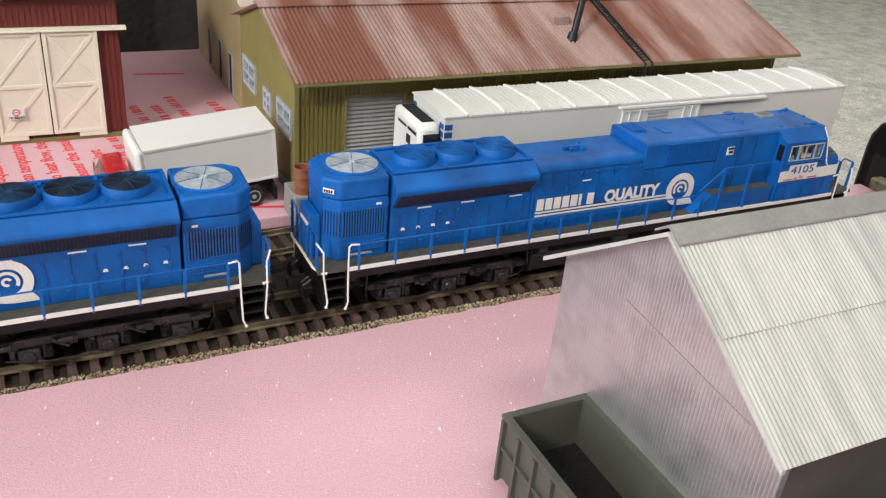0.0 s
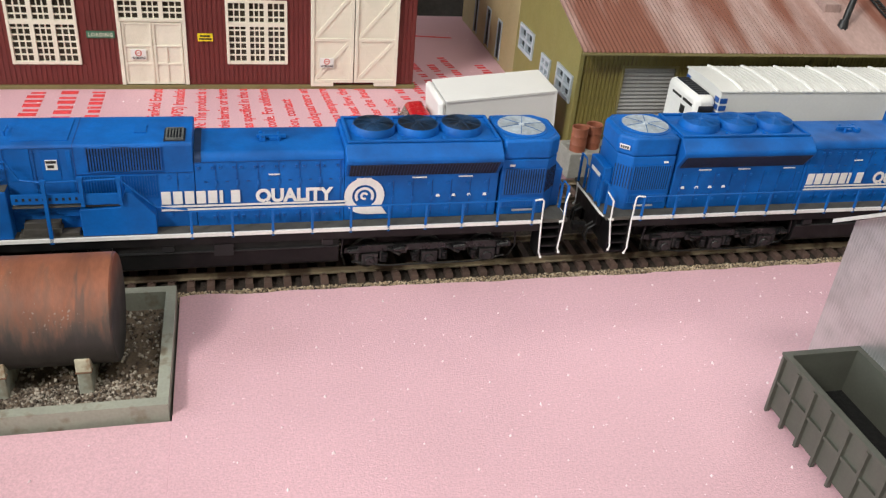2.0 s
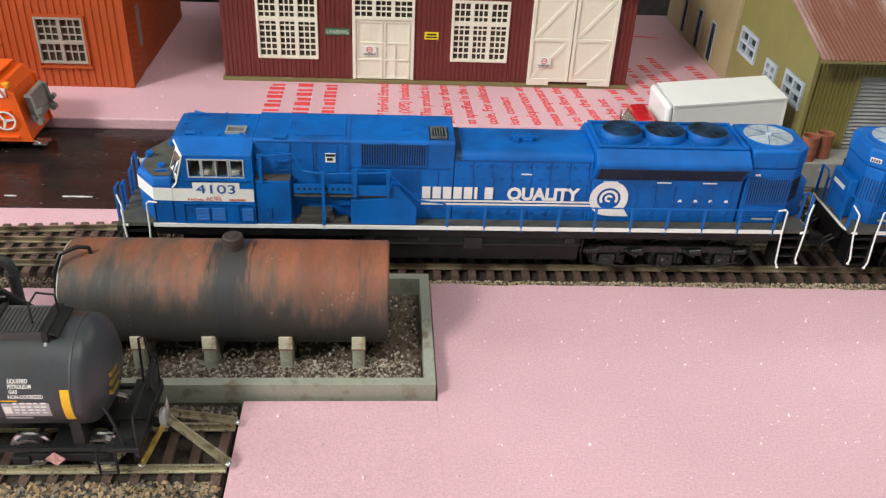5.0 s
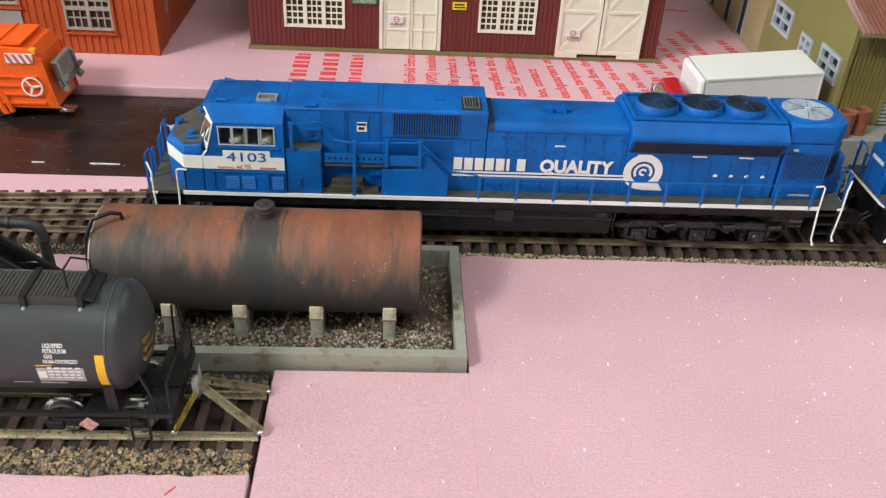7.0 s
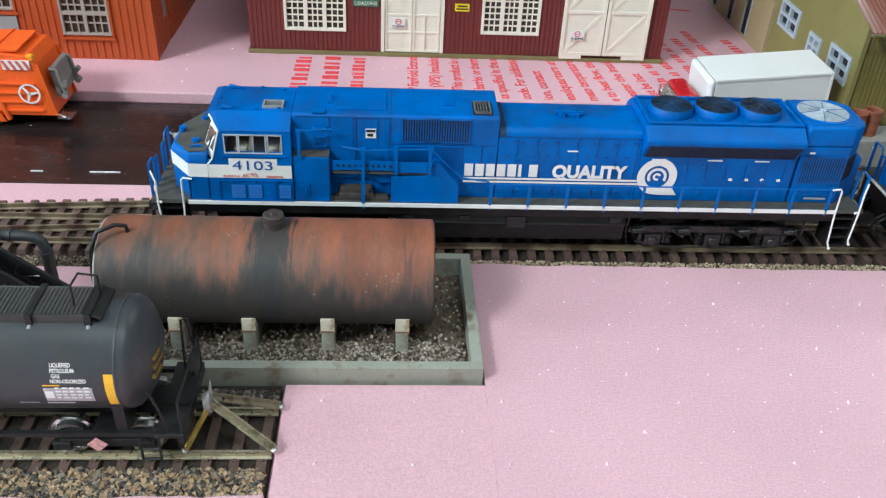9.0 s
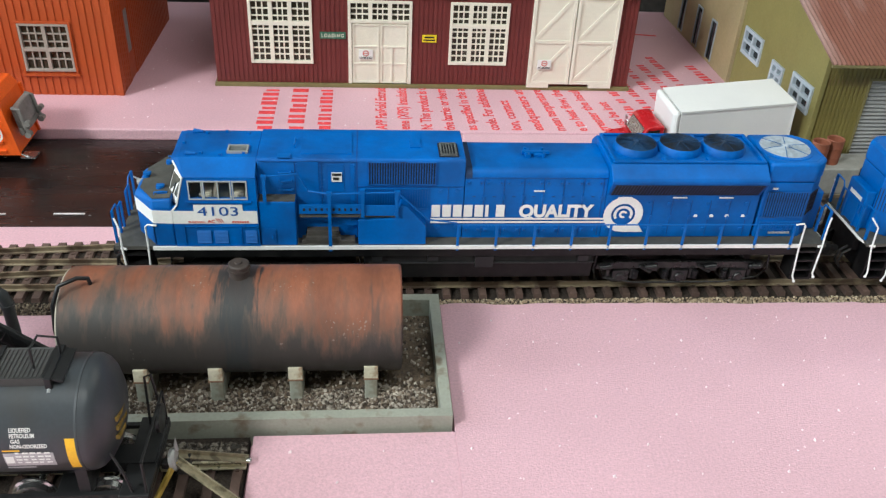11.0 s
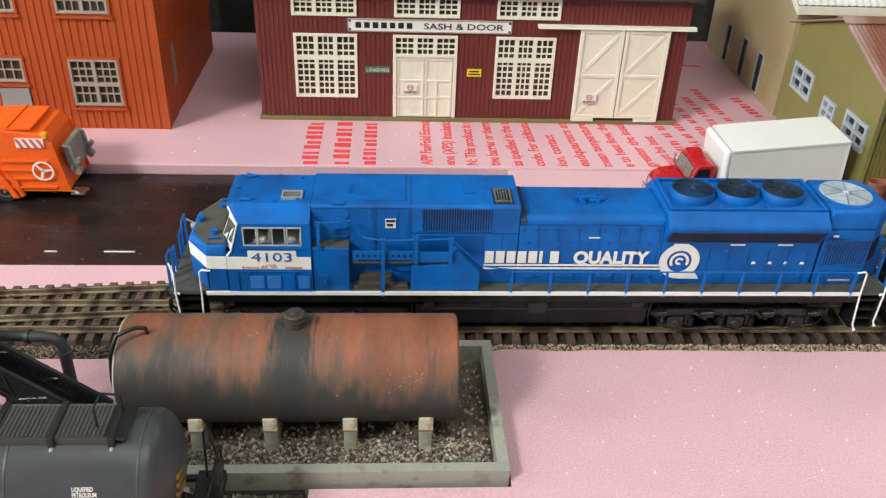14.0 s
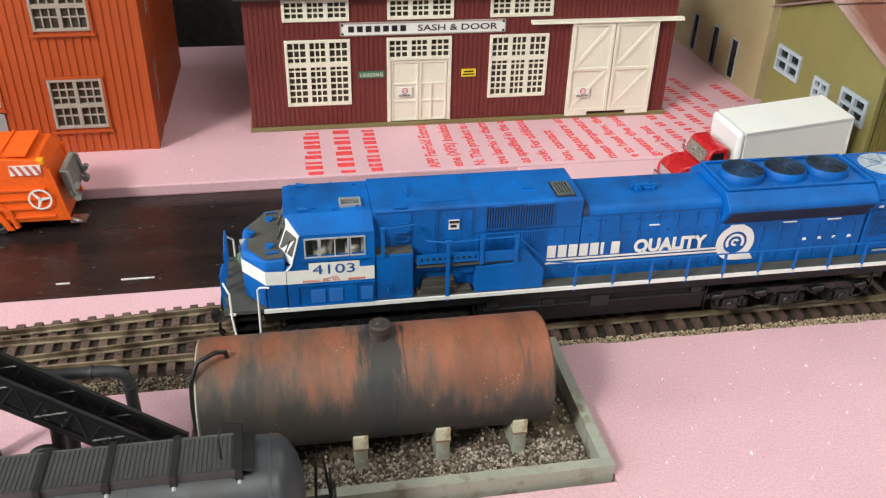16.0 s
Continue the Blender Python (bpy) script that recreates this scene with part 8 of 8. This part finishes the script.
    part("white_stripe", G().loft([nose_ring(0.0330, 1.0, 0.00012), nose_ring(0.0382, 1.0, 0.00012)]), WHITE, e)
    mk = G()
    for i in range(5):
        mk.box(0.12815, 0.12835, -0.0060 + i * 0.0024, -0.0046 + i * 0.0024, 0.0336, 0.0376)
    each("blue_mark", mk, DECAL_BLUE, e)
    part("headlight", G().cyl((0.1262, 0.0, 0.0400), (0.1284, 0.0, 0.0396), 0.0013, seg=14), GREY_PLASTIC, nose)
    nl = G()
    for x_, y in ((0.1185, -0.0095), (0.1185, 0.0095), (0.1250, 0.0)):
        nl.cyl((x_, y, 0.0415), (x_, y, 0.0432), 0.0012, seg=10)
        nl.box(x_ - 0.0018, x_ + 0.0010, y - 0.0008, y + 0.0008, 0.0430, 0.0440)
    part("nose_light", nl, BLUE_RAIL, nose, bevel=0.0002)
    part("nose_grab", G().tube([(0.1160, -0.0140, 0.0420), (0.1160, -0.0140, 0.0434), (0.1195, -0.0140, 0.0432), (0.1195, -0.0140, 0.0416)], 0.00028, 6).tube([(0.1160, 0.0140, 0.0420), (0.1160, 0.0140, 0.0434), (0.1195, 0.0140, 0.0432), (0.1195, 0.0140, 0.0416)], 0.00028, 6), BLUE_RAIL, nose)
    return e


lead = engine("4103", 180.0, 0.1155 - 0.1405, True, "bright blue model diesel engine with sooty roof fans and white lettering")
rear_engine = engine("4105", 0.0, 0.1155 + 0.1412, False, "bright blue model diesel engine with clean fans coupled behind another")
fg = G().lathe((0, 0, 0), (0, 0, 1), [(0.0, 0.0012), (0.0040, 0.0014), (0.0070, 0.0018), (0.0100, 0.0023), (0.0120, 0.0022), (0.0128, 0.0008), (0.0134, 0.0011), (0.0148, 0.0012), (0.0152, 0.0014), (0.0162, 0.0012), (0.0166, 0.0003)], 12)
for s_ in (-1, 1):
    fg.tube([(0.0, s_ * 0.0020, 0.0118), (0.0008, s_ * 0.0028, 0.0092), (0.0024, s_ * 0.0022, 0.0084)], 0.0006, 6)
fig = solid("figurine", fg, FIGURE, "tiny green painted figurine on the engine's front walkway", "figurine", smooth=60)
fig.data.materials.append(material("figure_cap", (0.03, 0.05, 0.12), 0.6))
for poly in fig.data.polygons:
    poly.material_index = 1 if poly.center.z > 0.0149 else 0
fig.matrix_basis = pose(-0.1545, YC + 0.0150, RT + 0.0156, 0, 0, 200) @ Matrix.Scale(0.86, 4)


# ---- fuel storage tank in its walled basin ----
basin = thing("tank_basin", "grey-green basin wall around a gravel bed", "containment basin")
BX0, BX1, BY0, BY1, BH = -0.1690, -0.0428, 0.1932, 0.2584, 0.0050
wl = G()
t = 0.0036
wl.box(BX0, BX1, BY0, BY0 + t, BASE, BH).box(BX0, BX1, BY1 - t, BY1, BASE, BH).box(BX0, BX0 + t, BY0 + t, BY1 - t, BASE, BH).box(BX1 - t, BX1, BY0 + t, BY1 - t, BASE, BH)
each("wall", wl, CURB, basin)
part("gravel_bed", G().box(BX0 + t, BX1 - t, BY0 + t, BY1 - t, BASE, -0.0026), GRAVEL_BED, basin)
gv = stones("gravel", 7500, lambda r: (r.uniform(BX0 + t + 0.001, BX1 - t - 0.001), r.choice((r.uniform(BY0 + t + 0.001, 0.2140), r.uniform(BY0 + t + 0.001, 0.2140), r.uniform(BY0 + t + 0.001, BY1 - t - 0.001))), -0.0024 + r.random() * 0.0007), 0.00115, GRAVEL, "coarse grey gravel inside the basin", 31)
SADDLE_CAP = material("pale_saddle_cap", (0.50, 0.47, 0.36), 0.7, vary=0.12, scale=200, stain=(0.30, 0.20, 0.12), stain_scale=300, stain_amount=0.1)
SADDLE_RUST = material("saddle_rust", (0.24, 0.14, 0.09), 0.8, vary=0.3, scale=400)
TY, TZC, TRAD, TA, TB_ = 0.2265, 0.0190, 0.0178, -0.1650, -0.0584
tank = thing("storage_tank", "rusty black-stained horizontal storage tank on concrete saddles", "tank", 0, TY, TZC)
part("shell", G().lathe((0, 0, 0), (1, 0, 0), [(TA, 0.0001), (TA, TRAD - 0.0006), (TA + 0.0006, TRAD), (TB_ - 0.0006, TRAD), (TB_, TRAD - 0.0006), (TB_, 0.0001)], 72), RUST_TANK, tank, smooth=30)
part("end_plate", G().cyl((TA - 0.0004, 0, 0), (TA, 0, 0), TRAD - 0.0006, seg=48), material("pale_end_plate", (0.42, 0.39, 0.32), 0.6, vary=0.15, scale=80, stain=(0.2, 0.15, 0.1), stain_scale=90, stain_amount=0.2), tank, "pale grey end plate")
part("filler_cap", G().lathe((-0.1105, 0, TRAD - 0.0006), (0, 0, 1), [(0, 0.0034), (0.0026, 0.0032), (0.0026, 0.0037), (0.0032, 0.0037), (0.0032, 0.0034), (0.0046, 0.0034), (0.0050, 0.0029), (0.0050, 0.0012), (0.0054, 0.0010), (0.0054, 0.0001)], 24), material("dark_cap", (0.045, 0.033, 0.028), 0.6, vary=0.2, scale=200), tank, "dark filler cap", smooth=35)
part("vent_pipe", G().tube([(-0.1560, -0.0040, TRAD - 0.001), (-0.1562, -0.0045, TRAD + 0.0018), (-0.1590, -0.0060, TRAD + 0.0030), (-0.1640, -0.0085, TRAD + 0.0018), (-0.1662, -0.0105, TRAD - 0.0040), (-0.1666, -0.0120, TRAD - 0.0120), (-0.1664, -0.0125, TRAD - 0.0240)], 0.0007, 8), BLACK_STEEL, tank, smooth=50)
for x in (-0.1420, -0.1185, -0.0930, -0.0685):
    s = thing("concrete_saddle", "small pale concrete saddle under the tank", "tank saddle", x, TY, -0.0030, group="saddles under the tank")
    pf = [(-0.0175, -0.0010), (0.0175, -0.0010), (0.0165, 0.0135), (0.0145, 0.0140)]
    arc = [(TRAD * math.cos(radians(a)), TZC + 0.0030 + TRAD * 1.01 * math.sin(radians(a))) for a in (-34, -50, -70, -90, -110, -130, -146)]
    part("block", G().prism(pf + arc + [(-0.0145, 0.0140), (-0.0165, 0.0135)], -0.0021, 0.0021, "x"), CURB, s, bevel=0.0004)
    part("cap", G().taper([(-0.0023, -0.01700, 0.0095), (0.0023, -0.01700, 0.0095), (0.0023, -0.0130, 0.0095), (-0.0023, -0.0130, 0.0095)], [(-0.0023, -0.01655, 0.0141), (0.0023, -0.01655, 0.0141), (0.0023, -0.0135, 0.0144), (-0.0023, -0.0135, 0.0144)]), SADDLE_CAP, s, "pale cap with a rusty edge", bevel=0.0003)
    part("rust_band", G().box(-0.00245, 0.00245, -0.01715, -0.0150, 0.0091, 0.0096), SADDLE_RUST, s)

# ---- end-of-track bumper ----
bump = thing("track_bumper", "tarnished metal track bumper at the end of the siding", "track bumper", -0.1170, SIDING_Y, RT)
YELLOW_BAR = material("worn_yellow_bar", (0.42, 0.30, 0.06), 0.45, metal=0.2, vary=0.35, scale=300)


def flat_bar(a, b, w, h):
    """A flat bar between two points, with an upstanding flange along one side."""
    a, b = Vector(a), Vector(b)
    along = (b - a).normalized()
    side = along.cross(Vector((0, 0, 1))).normalized()
    rise = side.cross(along).normalized()
    g = G()
    for lo, hi, t0, t1 in ((-w, w, -h, 0.0), (-w, -w + h, 0.0, w * 1.1)):
        g.loft([[p + side * u + rise * v for u, v in ((lo, t0), (hi, t0), (hi, t1), (lo, t1))] for p in (a, b)])
    return g


for s in (-1, 1):
    part("strut", flat_bar((-0.0060, s * 0.0012, 0.0112), (0.0118, s * 0.0087, 0.0006), 0.0011, 0.0004), BRASS, bump)
    part("strut", flat_bar((-0.0065, s * 0.0012, 0.0112), (-0.0130, s * 0.0087, 0.0006), 0.0009, 0.0004), YELLOW_BAR if s < 0 else BRASS, bump)
    part("solder", G().lathe((-0.0130, s * 0.0087, 0.0002), (0, 0, 1), [(0, 0.0012), (0.0006, 0.0011), (0.0010, 0.0006), (0.0011, 0.0001)], 10), CHROME, bump, smooth=50)
    part("solder", G().lathe((0.0118, s * 0.0087, 0.0002), (0, 0, 1), [(0, 0.0011), (0.0006, 0.0010), (0.0009, 0.0005), (0.0010, 0.0001)], 10), CHROME, bump, smooth=50)
part("face_plate", G().lathe((-0.0072, 0, 0.0108), (1, 0, 0.2), [(-0.0006, 0.0001), (-0.0006, 0.0030), (0.0006, 0.0033), (0.0012, 0.0028), (0.0012, 0.0001)], 18).cyl((-0.0066, 0.0014, 0.0130), (-0.0064, 0.0020, 0.0172), 0.0008, 0.0001, seg=8), GALV, bump, "dull metal face plate with a spike", smooth=40)
part("joiner", G().box(-0.0260, -0.0140, -0.0097, -0.0080, -0.0012, -0.0002), RAIL_BRASS, bump)

# ---- black conveyor and pipes behind the tank car ----
conv = thing("conveyor", "black trussed conveyor boom with grey bolts", "conveyor", 0, 0, 0)
lo_, hi_ = Vector((-0.1751, 0.2150, 0.0038)), Vector((-0.2700, 0.2180, 0.0762))
dirn = (hi_ - lo_).normalized()
up_ = Vector((0, 0, 1)) - dirn * dirn.z
up_.normalize()
side_v = dirn.cross(up_)


def beam(g, a, b, w, h):
    rings = []
    for p in (a, b):
        rings.append([p + side_v * i * w / 2 + up_ * j * h / 2 for i, j in ((-1, -1), (1, -1), (1, 1), (-1, 1))])
    return g.loft(rings)


L = (hi_ - lo_).length
for s in (-1, 1):
    for j in (0, 1):
        part("chord", beam(G(), lo_ + side_v * s * 0.0045 + up_ * j * 0.0080, hi_ + side_v * s * 0.0045 + up_ * j * 0.0080, 0.0014, 0.0018), BLACK_STEEL, conv, bevel=0.0002)
    lat = G()
    k = 14
    for i in range(k):
        a = lo_ + dirn * L * i / k + side_v * s * 0.0045
        b = lo_ + dirn * L * (i + 1) / k + side_v * s * 0.0045
        lat.tube([a, b + up_ * 0.0080] if i % 2 else [a + up_ * 0.0080, b], 0.0006, 6)
        lat.tube([b, b + up_ * 0.0080], 0.0005, 6)
    part("lattice", lat, BLACK_STEEL, conv)
part("belt", beam(G(), lo_ + up_ * 0.0030, hi_ + up_ * 0.0030, 0.0070, 0.0008), BLACK, conv)
for s in (-1, 1):
    part("side_plate", beam(G(), lo_ + side_v * s * 0.0045 + up_ * 0.0045, hi_ + side_v * s * 0.0045 + up_ * 0.0045, 0.0005, 0.0056), BLACK_STEEL, conv)
bolt = G()
for i in (1, 2, 4, 5, 8, 9, 12, 13):
    for o in (0.0028, 0.0052):
        p = lo_ + dirn * (0.010 + i * 0.0062) + up_ * o + side_v * (0.0056 if side_v.y < 0 else -0.0056)
        bolt.cyl(p, p + side_v * (0.0004 if side_v.y < 0 else -0.0004), 0.00042, seg=6)
each("bolt", bolt, CHROME, conv)
part("tail_roller", G().cyl(lo_ + side_v * 0.0055 + up_ * 0.004, lo_ - side_v * 0.0055 + up_ * 0.004, 0.0032, seg=16), BLACK, conv, smooth=40)
for x, y in ((-0.2060, 0.2140), (-0.2060, 0.2270), (-0.2300, 0.2150), (-0.2300, 0.2290), (-0.1850, 0.2120)):
    z = lo_.z + (x - lo_.x) / (hi_.x - lo_.x) * (hi_.z - lo_.z)
    part("leg", G().cyl((x, y, 0.0), (x + 0.002, y, max(0.006, z)), 0.0022, 0.0018, seg=12), BLACK, conv, smooth=40)
part("drive_wheel", G().lathe((-0.2080, 0.2120, 0.0130), (0, 1, 0), [(-0.0012, 0.0004), (-0.0012, 0.0050), (-0.0004, 0.0056), (0.0004, 0.0056), (0.0012, 0.0050), (0.0012, 0.0004)], 24), BLACK, conv, smooth=40)
part("cross_pipe", G().tube([(-0.2350, 0.2120, 0.0100), (-0.2060, 0.2120, 0.0105)], 0.0010, 8), BLACK, conv)
PIPE_GREY = material("dark_grey_pipe", (0.030, 0.033, 0.036), 0.5, vary=0.2, scale=150)
pipe = thing("elbow_pipe", "thick dark grey pipe with an elbow", "pipe")
part("pipe", G().tube([(-0.1865, 0.2300, 0.0), (-0.1865, 0.2300, 0.0244), (-0.1872, 0.2300, 0.0268), (-0.1890, 0.2300, 0.0284), (-0.1916, 0.2300, 0.0290), (-0.2900, 0.2330, 0.0290)], 0.0019, 14), PIPE_GREY, pipe, smooth=50)
for a, b, rad_ in (((-0.1865, 0.2300, 0.0220), (-0.1865, 0.2300, 0.0232), 0.0023), ((-0.1960, 0.2302, 0.0290), (-0.1972, 0.2303, 0.0290), 0.0023), ((-0.1865, 0.2300, 0.0), (-0.1865, 0.2300, 0.0012), 0.0034)):
    part("collar", G().cyl(a, b, rad_, seg=16), PIPE_GREY, pipe, smooth=40)

# ---- two rusty drums on a concrete block by the shed ----
blk = solid("loading_dock", G().box(0.1405, 0.1850, 0.3450, 0.3625, 0.0, 0.0135), CONCRETE, "grey concrete loading dock beside the shed", "loading dock", bevel=0.0005)
for x, y in ((0.1458, 0.3500), (0.1545, 0.3532)):
    d = thing("rusty_drum", "open rusty brown drum on the concrete dock", "drum", x, y, 0.0135, group="drums")
    part("body", G().lathe((0, 0, 0), (0, 0, 1), [(0, 0.0001), (0, 0.0039), (0.0036, 0.0040), (0.0038, 0.0042), (0.0042, 0.0040), (0.0080, 0.0040), (0.0082, 0.0042), (0.0086, 0.0040), (0.0120, 0.0040), (0.0122, 0.0042), (0.0125, 0.0040), (0.0121, 0.0036), (0.0050, 0.0036), (0.0050, 0.0001)], 28), TERRACOTTA, d, smooth=35)
solid("black_post", G().box(0.1905, 0.1925, 0.3575, 0.3590, 0.0, 0.0260).tube([(0.1920, 0.3580, 0.0220), (0.1960, 0.3580, 0.0185), (0.2010, 0.3580, 0.0170)], 0.0004, 6), BLACK_STEEL, "thin black post in front of the roller door", "post")

# ---- red printing on the back foam: words run away from the tracks ----
ink = thing("foam_printing", "red printing on the pink foam sheet", "printing", kind="structure")


def printed(body, x, y0, height, length, tilt):
    me = letters(body, height, extrude=0.00004, align="LEFT", bold=0.022)
    xs = [v.co.x for v in me.vertices]
    me.transform(Matrix.Diagonal((length / (max(xs) - min(xs)), 1, 1, 1)))
    me.transform(Matrix.Translation((x, y0, 0.00006)) @ Matrix.Rotation(radians(90 + tilt), 4, "Z"))
    part("lettering", me, RED_INK, ink)


def printed_bars(x, y0, y1, height, n, tilt=0.0):
    """Plain bars in place of words that cannot be read or must not be spelt."""
    g = G()
    step = (y1 - y0) / n
    for i in range(n):
        k = (0.66, 0.58, 0.72, 0.50, 0.68, 0.40)[(i * 5 + int(x * 1000)) % 6]
        g.box(i * step, (i + k) * step, 0.0, height * (1.0 if i % 4 else 0.86), 0.00002, 0.0001)
    g.bent(None, Matrix.Translation((x, y0, 0)) @ Matrix.Rotation(radians(90 + tilt), 4, "Z"))
    each("lettering_bar", g, RED_INK, ink)


printed_bars(-0.1195, 0.4135, 0.4705, 0.0088, 9)
printed_bars(-0.1030, 0.4140, 0.4705, 0.0088, 8)
printed_bars(-0.0888, 0.4140, 0.4705, 0.0070, 10)
lines = ("APP FanFold Extrud", "ene (XPS) Insulatio", "N: This product is c", "tive barrier or therm", "as specified in the a", "code. For additiona", "ion, contact", "eadquarters at", "mean temperature", "e to heat flow, the", "greater the insul", "must be inst")
for i, text in enumerate(lines):
    tilt = min(0.0, 1.0 - i * 0.75)
    printed(text, -0.0588 + i * 0.01215, 0.4145, 0.0060, 0.0570 if len(text) > 13 else 0.0400, -tilt)
rb = random.Random(4)
for i in range(5):
    x, y = 0.0875 + i * 0.0119, 0.4150
    while y < 0.512:
        n = rb.choice((2, 4, 5, 6))
        printed_bars(x - (y - 0.415) * 0.14, y, y + n * 0.0036, 0.0052, n, 8.0)
        y += n * 0.0036 + 0.0030
for (x0, y0), (x1, y1), w in (((0.1240, 0.3690), (0.1470, 0.3630), 0.0011), ((0.1031, 0.5767), (0.1342, 0.5724), 0.0012), ((-0.1280, 0.1402), (-0.1256, 0.1432), 0.0004)):
    part("red_line", G().prism([(x0, y0 - w), (x1, y1 - w), (x1, y1 + w), (x0, y0 + w)], 0.00002, 0.0001, "z"), RED_INK, ink)
printed_bars(0.1475, 0.4850, 0.5180, 0.0060, 7, 10.0)

# ---- beyond the layout ----
case = thing("black_bin", "tall black plastic bin with rounded shoulders on the floor", "bin", 0, 0, FLOOR_Z)
up_z = -FLOOR_Z
part("body", G().prism([(0.262, 0.0), (0.3270, 0.0), (0.3270, up_z + 0.014), (0.3262, up_z + 0.0215), (0.3225, up_z + 0.0285), (0.3160, up_z + 0.0335), (0.3060, up_z + 0.0360), (0.262, up_z + 0.0370)], 0.481, 0.640, "x"), BLACK, case, bevel=0.003, smooth=40)
part("seam_band", G().box(0.4795, 0.4812, 0.268, 0.318, 0.10, up_z + 0.012), BLACK_STEEL, case, "matt seam band", bevel=0.0006)
crate = thing("wooden_stop", "small tan wooden end block on the track", "block", 0.4620, 0.2900, RT)
part("block", G().box(-0.004, 0.004, -0.010, 0.010, 0.0, 0.006).box(-0.010, 0.008, -0.010, -0.007, 0.0, 0.004), BRASS, crate, bevel=0.0005)
# Made-up backdrop, added so the area behind the buildings stays dark.
solid("dark_curtain", G().prism([(-0.70 + i * 0.04, 0.700 + (0.014 if i % 2 else 0.0)) for i in range(29)] + [(0.42 - i * 0.04, 0.712 + (0.014 if i % 2 else 0.0)) for i in range(29)], FLOOR_Z, 0.34, "z"), BACKDROP_BROWN, "dark brown rough backdrop added behind the table", "cloth", bevel=0.002)

# dark green block against the hut with a small painted worker and straw on it
solid("dark_platform", G().box(0.1860, 0.3000, 0.0600, 0.1030, 0.0002, 0.0300), material("dark_green_paint", (0.016, 0.024, 0.020), 0.6, vary=0.2, scale=80), "dark green platform against the silver hut", "platform", bevel=0.0008)
wk_ = G().lathe((0, 0, 0), (0, 0, 1), [(0.0, 0.0022), (0.007, 0.0024), (0.0110, 0.0030), (0.0135, 0.0028), (0.0142, 0.0012), (0.0148, 0.0016), (0.0160, 0.0018), (0.0164, 0.0021), (0.0178, 0.0018), (0.0186, 0.0006)], 14)
fig2 = solid("worker_figurine", wk_, material("blue_figure", (0.02, 0.10, 0.35), 0.5), "tiny blue painted figurine with a yellow helmet", "figurine", smooth=60)
fig2.data.materials.append(material("yellow_helmet", (0.75, 0.45, 0.02), 0.4))
for poly in fig2.data.polygons:
    poly.material_index = 1 if poly.center.z > 0.0155 else 0
fig2.matrix_basis = pose(0.1955, 0.0950, 0.0300) @ Matrix.Scale(0.75, 4)
br_ = G()
for k in range(9):
    a = (k - 4) * 0.0006
    br_.tube([(a, 0.0, 0.0), (a * 0.35, 0.001, 0.011)], 0.00035, 5)
broom = thing("straw_bundle", "small bundle of straw leaning by the hut", "straw bundle")
each("straw", br_, material("straw", (0.52, 0.44, 0.24), 0.7), broom)
broom.matrix_basis = pose(0.1875, 0.0990, 0.0300, -8, 0, 20)
